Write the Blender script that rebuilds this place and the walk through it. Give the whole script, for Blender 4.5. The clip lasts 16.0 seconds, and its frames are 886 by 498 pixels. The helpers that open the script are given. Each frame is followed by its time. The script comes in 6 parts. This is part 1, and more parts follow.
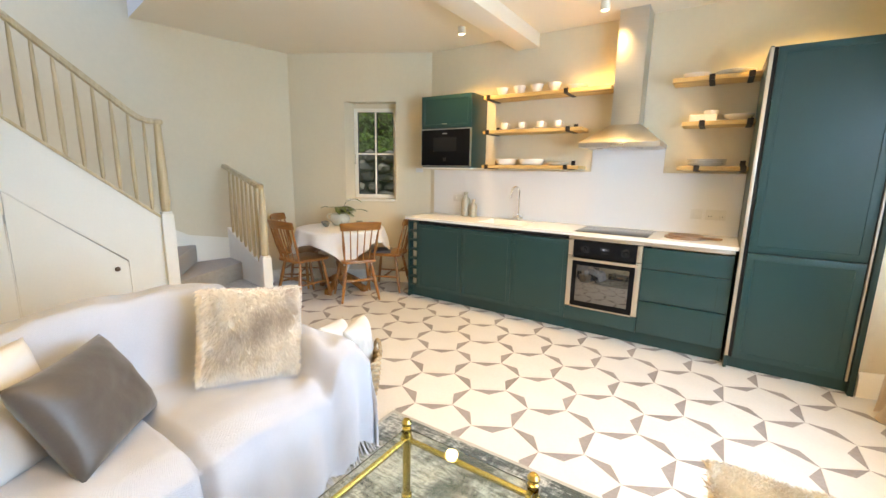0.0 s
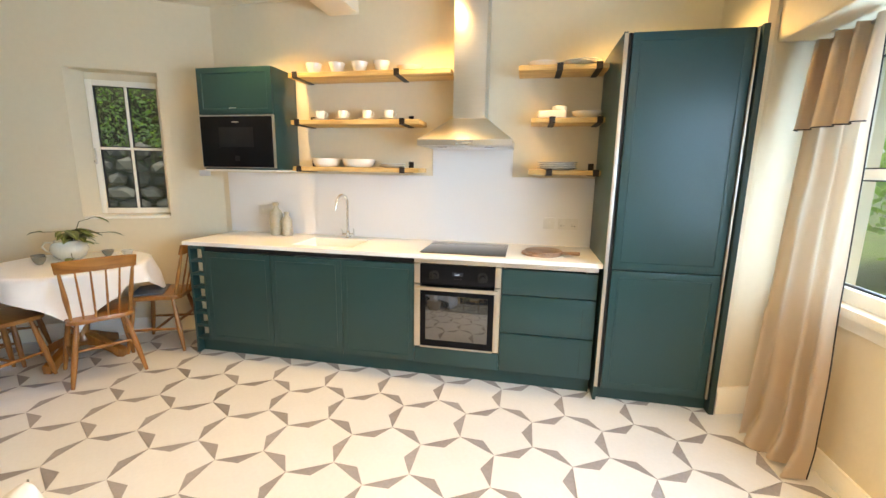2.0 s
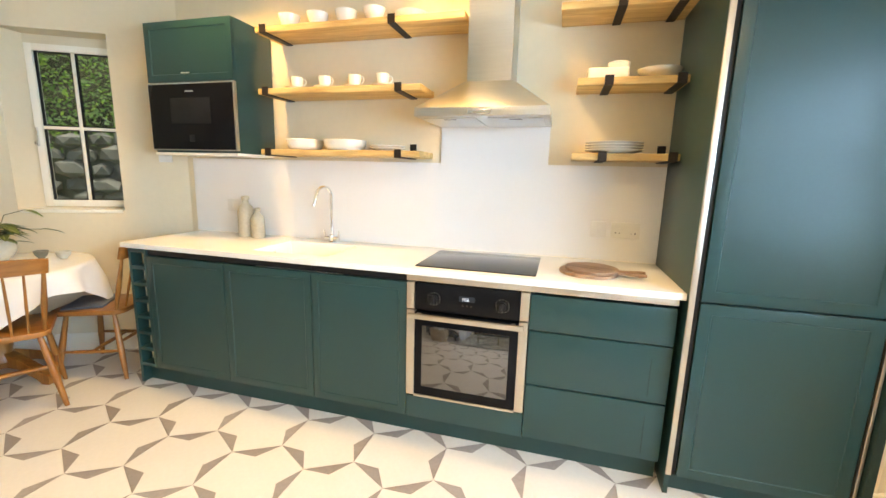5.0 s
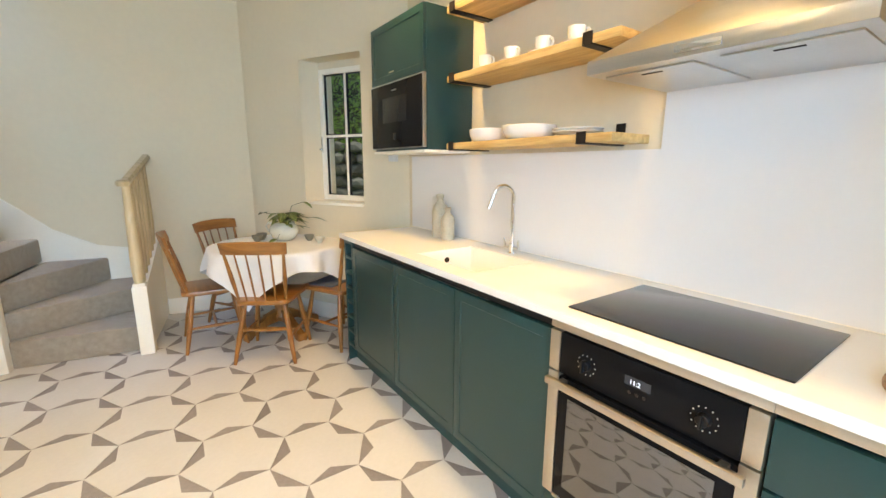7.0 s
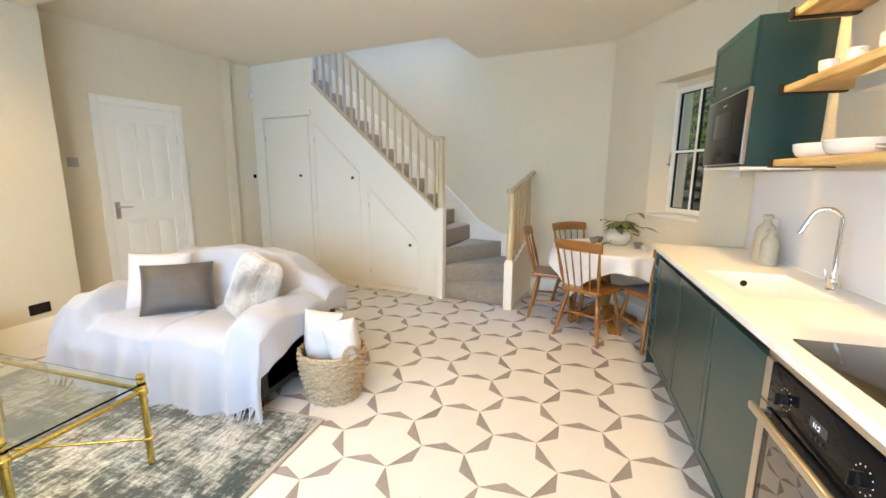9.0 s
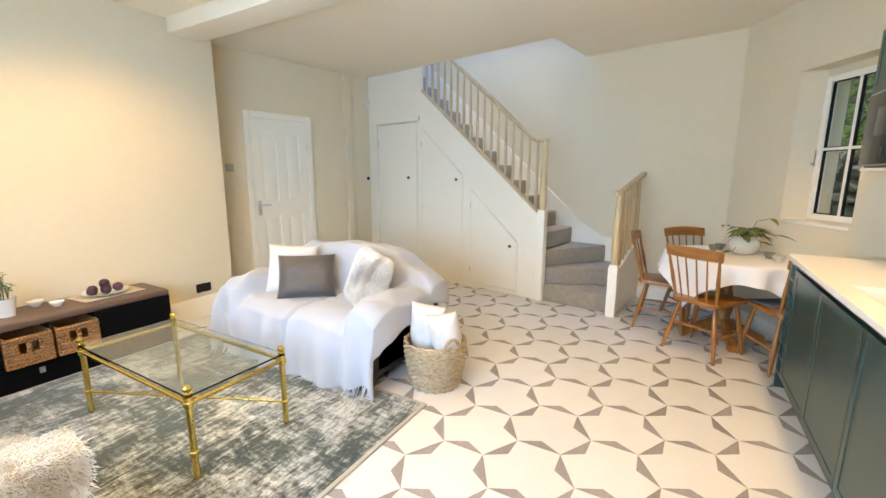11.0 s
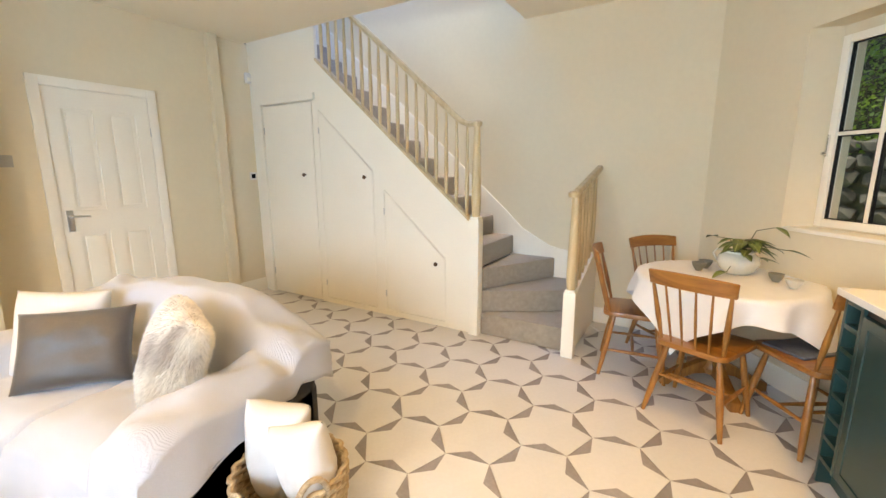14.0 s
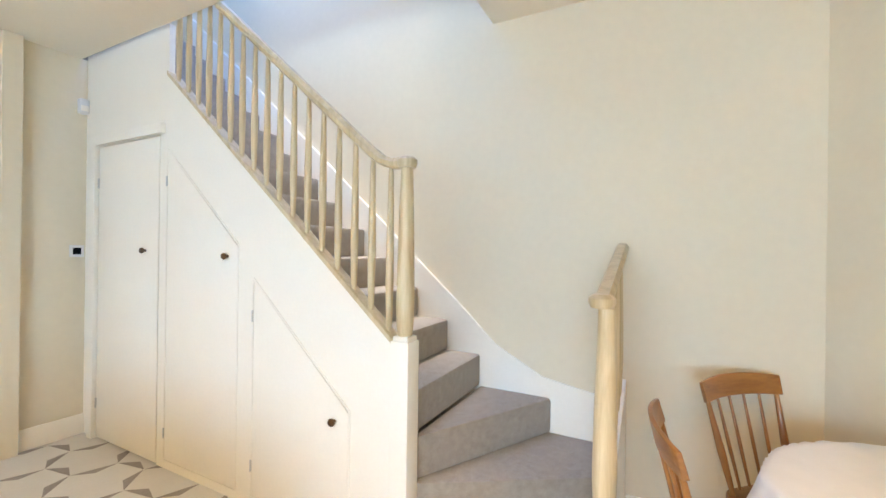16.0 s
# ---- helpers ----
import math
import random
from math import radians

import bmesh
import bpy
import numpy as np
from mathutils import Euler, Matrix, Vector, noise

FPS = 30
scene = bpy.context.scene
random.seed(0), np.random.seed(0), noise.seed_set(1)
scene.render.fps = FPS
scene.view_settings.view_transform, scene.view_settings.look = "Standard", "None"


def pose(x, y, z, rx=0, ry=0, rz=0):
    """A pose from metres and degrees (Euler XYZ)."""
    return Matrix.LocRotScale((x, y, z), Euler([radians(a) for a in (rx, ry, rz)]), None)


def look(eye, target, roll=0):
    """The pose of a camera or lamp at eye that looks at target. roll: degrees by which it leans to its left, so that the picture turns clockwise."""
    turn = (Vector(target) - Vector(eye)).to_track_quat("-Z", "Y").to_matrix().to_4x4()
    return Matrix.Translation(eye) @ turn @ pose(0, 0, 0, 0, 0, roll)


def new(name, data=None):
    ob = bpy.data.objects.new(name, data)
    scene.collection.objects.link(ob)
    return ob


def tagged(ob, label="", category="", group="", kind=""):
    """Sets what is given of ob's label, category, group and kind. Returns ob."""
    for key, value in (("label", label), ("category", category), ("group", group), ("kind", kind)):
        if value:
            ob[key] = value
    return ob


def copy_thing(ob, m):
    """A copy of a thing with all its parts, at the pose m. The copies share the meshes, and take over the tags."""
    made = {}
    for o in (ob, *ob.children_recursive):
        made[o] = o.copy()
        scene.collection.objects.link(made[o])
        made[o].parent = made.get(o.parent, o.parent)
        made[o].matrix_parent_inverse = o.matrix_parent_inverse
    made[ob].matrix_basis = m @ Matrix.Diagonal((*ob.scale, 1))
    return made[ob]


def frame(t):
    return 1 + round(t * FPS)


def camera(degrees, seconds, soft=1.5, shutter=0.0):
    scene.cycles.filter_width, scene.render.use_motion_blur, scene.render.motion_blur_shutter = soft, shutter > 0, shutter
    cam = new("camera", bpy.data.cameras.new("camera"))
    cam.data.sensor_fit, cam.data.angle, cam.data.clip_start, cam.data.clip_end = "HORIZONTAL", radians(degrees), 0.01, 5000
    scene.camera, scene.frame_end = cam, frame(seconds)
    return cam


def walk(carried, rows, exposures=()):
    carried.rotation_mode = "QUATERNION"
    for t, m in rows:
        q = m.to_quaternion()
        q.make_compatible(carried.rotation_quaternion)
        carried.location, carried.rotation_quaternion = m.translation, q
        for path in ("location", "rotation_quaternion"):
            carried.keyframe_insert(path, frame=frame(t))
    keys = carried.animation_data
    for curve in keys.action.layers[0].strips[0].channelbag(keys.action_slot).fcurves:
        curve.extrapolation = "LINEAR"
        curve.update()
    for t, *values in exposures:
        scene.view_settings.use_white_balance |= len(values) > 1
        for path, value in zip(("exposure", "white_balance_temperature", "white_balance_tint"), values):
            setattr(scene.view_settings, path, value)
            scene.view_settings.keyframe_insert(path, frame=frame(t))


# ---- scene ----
cam = camera(94.0, 16.0)
PATH = [
    (0, (0.286, 0.575, 1.406), (-0.796, 2.217, 1.039), 1.0),
    (0.5, (0.195, 0.765, 1.405), (-0.72, 2.505, 1.036), 0.8),
    (1, (0.109, 1.041, 1.414), (-0.605, 2.873, 1.047), 0.9),
    (1.5, (0.04, 1.289, 1.441), (-0.49, 3.182, 1.074), 0.9),
    (2, (-0.037, 1.517, 1.463), (-0.419, 3.445, 1.095), 0.9),
    (2.5, (-0.055, 1.668, 1.452), (-0.327, 3.615, 1.086), 1.0),
    (3, (-0.062, 1.821, 1.444), (-0.271, 3.777, 1.082), 1.2),
    (3.2, (-0.067, 1.881, 1.443), (-0.261, 3.839, 1.085), 1.4),
    (5.3, (-0.081, 2.47, 1.363), (-0.72, 4.33, 1.002), 1.3),
    (5.5, (-0.097, 2.572, 1.365), (-0.823, 4.4, 1.0), 1.1),
    (6, (-0.105, 2.843, 1.359), (-1.088, 4.544, 0.98), 1.0),
    (6.5, (-0.049, 3.05, 1.366), (-1.339, 4.527, 0.972), 0.7),
    (7, (0.076, 3.165, 1.36), (-1.529, 4.292, 0.968), 0.3),
    (7.5, (0.218, 3.308, 1.369), (-1.62, 3.997, 0.985), 0.4),
    (8, (0.381, 3.43, 1.357), (-1.572, 3.644, 0.985), 0.5),
    (8.5, (0.569, 3.498, 1.387), (-1.385, 3.276, 1.024), 0.4),
    (9, (0.711, 3.55, 1.405), (-1.176, 2.993, 1.046), 0.4),
    (9.5, (0.805, 3.573, 1.412), (-0.997, 2.781, 1.056), 0.4),
    (10, (0.836, 3.57, 1.419), (-0.892, 2.63, 1.058), 0.3),
    (10.2, (0.833, 3.575, 1.421), (-0.874, 2.597, 1.063), 0.2),
    (12.3, (0.688, 3.472, 1.395), (-1.02, 2.494, 1.04), -0.1),
    (12.5, (0.617, 3.462, 1.392), (-1.104, 2.508, 1.034), -0.1),
    (13, (0.33, 3.417, 1.417), (-1.425, 2.532, 1.047), -0.1),
    (13.5, (-0.021, 3.331, 1.414), (-1.814, 2.527, 1.041), -0.2),
    (14, (-0.385, 3.227, 1.408), (-2.213, 2.508, 1.035), -0.2),
    (14.5, (-0.754, 3.15, 1.384), (-2.623, 2.512, 1.065), 0.1),
    (15, (-1.16, 3.072, 1.388), (-3.061, 2.485, 1.181), 0.4),
    (15.5, (-1.589, 2.995, 1.396), (-3.497, 2.405, 1.287), -0.0),
    (16, (-2.028, 2.932, 1.404), (-3.93, 2.313, 1.405), 0.8),
]
walk(cam, [(t, look(eye, target, roll)) for t, eye, target, roll in PATH], exposures=[(0, 0.40, 7600, 11), (3, 0.45, 7500, 10), (5.5, 0.70, 7700, 9), (7, 0.42, 7400, 9), (9, 0.42, 7200, 11), (12.5, 0.42, 7200, 11), (13.2, 0.48, 7600, 12), (14, 0.55, 8300, 14), (14.6, 0.65, 8300, 14), (15, 0.80, 7500, 13), (15.5, 0.88, 7100, 13), (16, 0.90, 7100, 13)])

# ---- world, sun, large lights ----
world = bpy.data.worlds.new("world")
scene.world = world
world.use_nodes = True
_wn = world.node_tree
_sky = _wn.nodes.new("ShaderNodeTexSky")
_sky.sky_type = "NISHITA"
_sky.sun_disc = False
_sky.sun_elevation = radians(80)
_sky.sun_rotation = radians(200)
_wn.links.new(_sky.outputs["Color"], _wn.nodes["Background"].inputs["Color"])
_wn.nodes["Background"].inputs["Strength"].default_value = 0.15


def lamp(name, kind, m, energy, colour, **more):
    data = bpy.data.lights.new(name, kind)
    data.energy, data.color = energy, colour
    for key, value in more.items():
        if key == "size":
            data.size = value
        if key == "size_y":
            data.shape, data.size_y = "RECTANGLE", value
        if key == "radius":
            data.shadow_soft_size = value
        if key == "spot":
            data.spot_size, data.spot_blend = radians(value), 0.7
        if key == "spread":
            data.spread = radians(value)
        if key == "angle":
            data.angle = radians(value)
    ob = new(name, data)
    ob.matrix_world = m
    return ob


lamp("sun", "SUN", look((0.5, -1, 12), (0, 0, 0)), 4.5, (1.0, 0.95, 0.88), angle=12)
# sky light entering by the large window, and by the rooflight over the stairs
lamp("window_daylight", "AREA", look((1.64, 2.36, 1.50), (0, 2.36, 1.20)), 112, (0.38, 0.63, 1.0), size=3.0, size_y=1.10)
lamp("rooflight_daylight", "AREA", look((-4.32, 0.95, 5.0), (-4.32, 0.95, 0)), 58, (0.15, 0.34, 1.0), size=0.7, size_y=1.5)
WARM = (1.0, 0.74, 0.40)

# ---- materials ----


def mat(name, colour, rough=0.6, metal=0.0, vary=0.06, scale=6.0, fine=60.0, bump=0.0, bump_scale=80.0, rand=0.0, stretch=(1, 1, 1), coat=0.0, sheen=0.0, spec=0.5):
    """A painted, woven, ground or cast surface: two scales of tone, fine relief."""
    m = bpy.data.materials.new(name)
    m.use_nodes = True
    n, l = m.node_tree.nodes, m.node_tree.links
    b = n["Principled BSDF"]
    b.inputs["Roughness"].default_value, b.inputs["Metallic"].default_value = rough, metal
    b.inputs["Coat Weight"].default_value, b.inputs["Sheen Weight"].default_value = coat, sheen
    b.inputs["Specular IOR Level"].default_value = spec
    tc, mp = n.new("ShaderNodeTexCoord"), n.new("ShaderNodeMapping")
    mp.inputs["Scale"].default_value = stretch
    l.new(tc.outputs["Object"], mp.inputs["Vector"])
    big, small = n.new("ShaderNodeTexNoise"), n.new("ShaderNodeTexNoise")
    big.inputs["Scale"].default_value, small.inputs["Scale"].default_value = scale, fine
    big.inputs["Detail"].default_value, small.inputs["Detail"].default_value = 4, 3
    for q in (big, small):
        l.new(mp.outputs["Vector"], q.inputs["Vector"])
    add = n.new("ShaderNodeMath")
    add.operation = "ADD"
    l.new(big.outputs["Fac"], add.inputs[0])
    l.new(small.outputs["Fac"], add.inputs[1])
    rng = n.new("ShaderNodeMapRange")
    rng.inputs["From Min"].default_value, rng.inputs["From Max"].default_value = 0.6, 1.4
    rng.inputs["To Min"].default_value, rng.inputs["To Max"].default_value = 1 - vary, 1 + vary
    l.new(add.outputs[0], rng.inputs["Value"])
    value = rng.outputs["Result"]
    if rand:
        info, r2, mul = n.new("ShaderNodeObjectInfo"), n.new("ShaderNodeMapRange"), n.new("ShaderNodeMath")
        r2.inputs["To Min"].default_value, r2.inputs["To Max"].default_value = 1 - rand, 1 + rand
        mul.operation = "MULTIPLY"
        l.new(info.outputs["Random"], r2.inputs["Value"])
        l.new(value, mul.inputs[0])
        l.new(r2.outputs["Result"], mul.inputs[1])
        value = mul.outputs[0]
    hsv = n.new("ShaderNodeHueSaturation")
    hsv.inputs["Color"].default_value = (*colour, 1)
    l.new(value, hsv.inputs["Value"])
    l.new(hsv.outputs["Color"], b.inputs["Base Color"])
    if bump:
        tex, bp = n.new("ShaderNodeTexNoise"), n.new("ShaderNodeBump")
        tex.inputs["Scale"].default_value, tex.inputs["Detail"].default_value = bump_scale, 5
        bp.inputs["Strength"].default_value, bp.inputs["Distance"].default_value = bump, 0.01
        l.new(mp.outputs["Vector"], tex.inputs["Vector"])
        l.new(tex.outputs["Fac"], bp.inputs["Height"])
        l.new(bp.outputs["Normal"], b.inputs["Normal"])
    return m


def wood(name, dark, light, rough=0.45, axis=0, scale=9.0, rand=0.08, coat=0.0):
    """Timber with grain along one local axis."""
    m = bpy.data.materials.new(name)
    m.use_nodes = True
    n, l = m.node_tree.nodes, m.node_tree.links
    b = n["Principled BSDF"]
    b.inputs["Roughness"].default_value, b.inputs["Coat Weight"].default_value = rough, coat
    tc, mp, info = n.new("ShaderNodeTexCoord"), n.new("ShaderNodeMapping"), n.new("ShaderNodeObjectInfo")
    s = [scale] * 3
    s[axis] = scale * 0.09
    mp.inputs["Scale"].default_value = s
    l.new(tc.outputs["Object"], mp.inputs["Vector"])
    l.new(info.outputs["Random"], mp.inputs["Location"])
    a, c = n.new("ShaderNodeTexNoise"), n.new("ShaderNodeTexNoise")
    a.inputs["Scale"].default_value, a.inputs["Detail"].default_value, a.inputs["Distortion"].default_value = 1.6, 5, 1.2
    c.inputs["Scale"].default_value, c.inputs["Detail"].default_value = 14, 3
    mix, ramp = n.new("ShaderNodeMath"), n.new("ShaderNodeValToRGB")
    mix.operation, mix.inputs[2].default_value = "MULTIPLY_ADD", 0.0
    for q in (a, c):
        l.new(mp.outputs["Vector"], q.inputs["Vector"])
    l.new(c.outputs["Fac"], mix.inputs[0])
    mix.inputs[1].default_value = 0.35
    l.new(a.outputs["Fac"], mix.inputs[2])
    ramp.color_ramp.elements[0].position, ramp.color_ramp.elements[1].position = 0.42, 0.85
    ramp.color_ramp.elements[0].color, ramp.color_ramp.elements[1].color = (*dark, 1), (*light, 1)
    l.new(mix.outputs[0], ramp.inputs["Fac"])
    r2, hsv = n.new("ShaderNodeMapRange"), n.new("ShaderNodeHueSaturation")
    r2.inputs["To Min"].default_value, r2.inputs["To Max"].default_value = 1 - rand, 1 + rand
    l.new(info.outputs["Random"], r2.inputs["Value"])
    l.new(r2.outputs["Result"], hsv.inputs["Value"])
    l.new(ramp.outputs["Color"], hsv.inputs["Color"])
    l.new(hsv.outputs["Color"], b.inputs["Base Color"])
    bp = n.new("ShaderNodeBump")
    bp.inputs["Strength"].default_value, bp.inputs["Distance"].default_value = 0.15, 0.003
    l.new(c.outputs["Fac"], bp.inputs["Height"])
    l.new(bp.outputs["Normal"], b.inputs["Normal"])
    return m


def glass(name, colour=(1, 1, 1), rough=0.0):
    m = bpy.data.materials.new(name)
    m.use_nodes = True
    b = m.node_tree.nodes["Principled BSDF"]
    b.inputs["Base Color"].default_value = (*colour, 1)
    b.inputs["Transmission Weight"].default_value, b.inputs["Roughness"].default_value, b.inputs["IOR"].default_value = 1, rough, 1.45
    return m


def glow(name, colour, strength):
    m = bpy.data.materials.new(name)
    m.use_nodes = True
    b = m.node_tree.nodes["Principled BSDF"]
    b.inputs["Base Color"].default_value = (*colour, 1)
    b.inputs["Emission Color"].default_value, b.inputs["Emission Strength"].default_value = (*colour, 1), strength
    return m


M_WALL = mat("wall_paint", (0.745, 0.645, 0.465), 0.9, vary=0.025, scale=2.0, fine=25, bump=0.08, bump_scale=40)
M_CEIL = mat("ceiling_paint", (0.85, 0.76, 0.605), 0.95, vary=0.02, scale=1.5, bump=0.05, bump_scale=30)
M_TRIM = mat("white_gloss_paint", (0.89, 0.83, 0.71), 0.42, vary=0.02, scale=5, bump=0.02)
M_TILE = mat("cream_tile", (0.645, 0.635, 0.615), 0.42, vary=0.045, scale=5, fine=45, bump=0.03, bump_scale=25, rand=0.035)
M_TILE_G = mat("grey_tile", (0.27, 0.245, 0.24), 0.45, vary=0.14, scale=9, fine=60, bump=0.03, bump_scale=25, rand=0.10)
M_GROUT = mat("grout", (0.60, 0.57, 0.53), 0.9, vary=0.08, scale=20)
M_GREEN = mat("green_cabinet_paint", (0.013, 0.049, 0.049), 0.31, vary=0.05, scale=3, fine=80, bump=0.015, bump_scale=200)
# the cabinet green darkened, shade put into the colour of insides and end panel
M_GREEN_SHADE = mat("green_cabinet_shade", (0.009, 0.030, 0.026), 0.5, vary=0.05)
M_STONE = mat("white_quartz", (0.84, 0.82, 0.78), 0.22, vary=0.02, scale=8, fine=120)
M_SPLASH = mat("white_splashback", (0.83, 0.81, 0.79), 0.16, vary=0.01, scale=3)
M_STEEL = mat("brushed_steel", (0.60, 0.59, 0.57), 0.29, 1.0, vary=0.06, scale=8, fine=120, stretch=(1, 1, 12), bump=0.02, bump_scale=150)
M_CHROME = mat("chrome", (0.80, 0.80, 0.80), 0.07, 1.0, vary=0.01)
M_CHAMP = mat("champagne_metal", (0.60, 0.54, 0.455), 0.40, 1.0, vary=0.04, fine=120)
M_BLACKGLASS = mat("black_glass", (0.008, 0.008, 0.009), 0.05, vary=0.02, spec=0.08)
M_HOBGLASS = mat("hob_glass", (0.012, 0.013, 0.014), 0.10, vary=0.02)
M_BLACK = mat("black_plastic", (0.010, 0.010, 0.011), 0.4, vary=0.05, spec=0.25)
M_IRON = mat("black_iron", (0.03, 0.022, 0.018), 0.5, 0.6, vary=0.2, scale=20, bump=0.1)
M_CHINA = mat("white_china", (0.82, 0.79, 0.72), 0.2, vary=0.02, coat=0.3)
M_STONEWARE = mat("cream_stoneware", (0.50, 0.44, 0.325), 0.5, vary=0.12, scale=14, bump=0.05)
M_SHELF = wood("reclaimed_pine", (0.40, 0.235, 0.075), (0.72, 0.50, 0.21), 0.6, 0, 10)
M_OAK = wood("pale_oak", (0.50, 0.37, 0.19), (0.70, 0.55, 0.33), 0.45, 2, 12, 0.05)
M_CHAIR = wood("honey_beech", (0.19, 0.072, 0.013), (0.37, 0.155, 0.033), 0.32, 2, 12, 0.06, 0.35)
M_CHAIRSEAT = wood("honey_beech_seat", (0.19, 0.068, 0.012), (0.37, 0.148, 0.030), 0.30, 0, 9, 0.05, 0.4)
M_BOARD = wood("walnut_board", (0.13, 0.06, 0.03), (0.42, 0.26, 0.16), 0.5, 0, 16)
M_CARPET = mat("grey_carpet", (0.35, 0.298, 0.235), 1.0, vary=0.22, scale=30, fine=260, bump=0.6, bump_scale=300, sheen=0.3)
M_BRASS = mat("brass", (0.66, 0.50, 0.15), 0.2, 1.0, vary=0.05, fine=60)
M_KNOB = mat("bronze_knob", (0.16, 0.10, 0.06), 0.35, 0.9, vary=0.1)


def two_tone(name, a, c, scale, lo=0.4, hi=0.6, rough=0.9, fine=60.0, vary=0.2, sheen=0.4):
    """Patches of two colours that run into each other, with a fine grain over both."""
    m = mat(name, a, rough, vary=vary, scale=fine * 0.4, fine=fine, bump=0.2, bump_scale=fine, sheen=sheen, spec=0.1)
    n, l = m.node_tree.nodes, m.node_tree.links
    hsv = next(q for q in n if q.type == "HUE_SAT")
    tc = next(q for q in n if q.type == "TEX_COORD")
    t, r = n.new("ShaderNodeTexNoise"), n.new("ShaderNodeValToRGB")
    t.inputs["Scale"].default_value, t.inputs["Detail"].default_value = scale, 5
    r.color_ramp.elements[0].position, r.color_ramp.elements[1].position = lo, hi
    r.color_ramp.elements[0].color, r.color_ramp.elements[1].color = (*a, 1), (*c, 1)
    l.new(tc.outputs["Object"], t.inputs["Vector"])
    l.new(t.outputs["Fac"], r.inputs["Fac"])
    l.new(r.outputs["Color"], hsv.inputs["Color"])
    return m


M_GLASS = glass("clear_glass")
M_TABLEGLASS = glass("green_edge_glass", (0.90, 0.97, 0.93))

# ---- building helpers ----


def box(bm, x0, x1, y0, y1, z0, z1, bevel=0.0, seg=2):
    m = Matrix.LocRotScale(((x0 + x1) / 2, (y0 + y1) / 2, (z0 + z1) / 2), None, (abs(x1 - x0), abs(y1 - y0), abs(z1 - z0)))
    v = bmesh.ops.create_cube(bm, size=1, matrix=m)["verts"]
    if bevel:
        e = list({e for q in v for e in q.link_edges})
        bmesh.ops.bevel(bm, geom=e, offset=bevel, segments=seg, affect="EDGES", profile=0.6)
    return v


def rod(bm, a, b, r, r2=None, seg=12, cap=True):
    a, b = Vector(a), Vector(b)
    m = Matrix.Translation((a + b) / 2) @ (b - a).to_track_quat("Z", "Y").to_matrix().to_4x4()
    bmesh.ops.create_cone(bm, cap_ends=cap, segments=seg, radius1=r, radius2=r if r2 is None else r2, depth=(b - a).length, matrix=m)


def lathe(bm, profile, at=(0, 0, 0), seg=24, m=None):
    """A turned shape from (radius, height) pairs; a radius of 0 closes it."""
    m = m or Matrix.Identity(4)
    at = Vector(at)
    rings = []
    for r, z in profile:
        if r < 1e-6:
            rings.append([bm.verts.new(m @ (at + Vector((0, 0, z))))])
        else:
            rings.append([bm.verts.new(m @ (at + Vector((r * math.cos(6.2831853 * i / seg), r * math.sin(6.2831853 * i / seg), z)))) for i in range(seg)])
    for p, q in zip(rings, rings[1:]):
        for i in range(seg):
            j = (i + 1) % seg
            if len(p) == 1 and len(q) > 1:
                bm.faces.new((p[0], q[j], q[i]))
            elif len(q) == 1 and len(p) > 1:
                bm.faces.new((p[i], p[j], q[0]))
            elif len(p) > 1:
                bm.faces.new((p[i], p[j], q[j], q[i]))


def tube(bm, pts, radii, seg=10):
    """A round bar bent along points."""
    pts = [Vector(p) for p in pts]
    if not isinstance(radii, (list, tuple)):
        radii = [radii] * len(pts)
    rings, ref = [], None
    for i, p in enumerate(pts):
        d = (pts[min(i + 1, len(pts) - 1)] - pts[max(i - 1, 0)]).normalized()
        if ref is None:
            ref = d.orthogonal().normalized()
        ref = (ref - d * ref.dot(d)).normalized()
        o = d.cross(ref)
        rings.append([bm.verts.new(p + radii[i] * (math.cos(6.2831853 * k / seg) * ref + math.sin(6.2831853 * k / seg) * o)) for k in range(seg)])
    for p, q in zip(rings, rings[1:]):
        for k in range(seg):
            j = (k + 1) % seg
            bm.faces.new((p[k], p[j], q[j], q[k]))
    bm.faces.new(rings[0][::-1])
    bm.faces.new(rings[-1])


def prism(bm, outline, lo, hi, axis=2, bevel=0.0):
    """A flat outline pushed out along an axis: 2 up, 1 along y (outline in x, z), 0 along x (outline in y, z)."""
    def at(p, h):
        return (p[0], p[1], h) if axis == 2 else ((p[0], h, p[1]) if axis == 1 else (h, p[0], p[1]))
    a = [bm.verts.new(at(p, lo)) for p in outline]
    b = [bm.verts.new(at(p, hi)) for p in outline]
    n = len(a)
    f = [bm.faces.new(a[::-1]), bm.faces.new(b)]
    for i in range(n):
        f.append(bm.faces.new((a[i], a[(i + 1) % n], b[(i + 1) % n], b[i])))
    bmesh.ops.recalc_face_normals(bm, faces=f)
    if bevel:
        e = list({e for q in f for e in q.edges})
        bmesh.ops.bevel(bm, geom=e, offset=bevel, segments=2, affect="EDGES", profile=0.6)


def mesh_of(bm, name, material, smooth=True, angle=40):
    me = bpy.data.meshes.new(name)
    bmesh.ops.recalc_face_normals(bm, faces=bm.faces[:])
    for f in bm.faces:
        f.smooth = smooth
    if smooth:
        for e in bm.edges:
            if len(e.link_faces) != 2 or e.calc_face_angle(0) > radians(angle):
                e.smooth = False
    bm.to_mesh(me)
    bm.free()
    for q in material if isinstance(material, (list, tuple)) else (material,):
        me.materials.append(q)
    return me


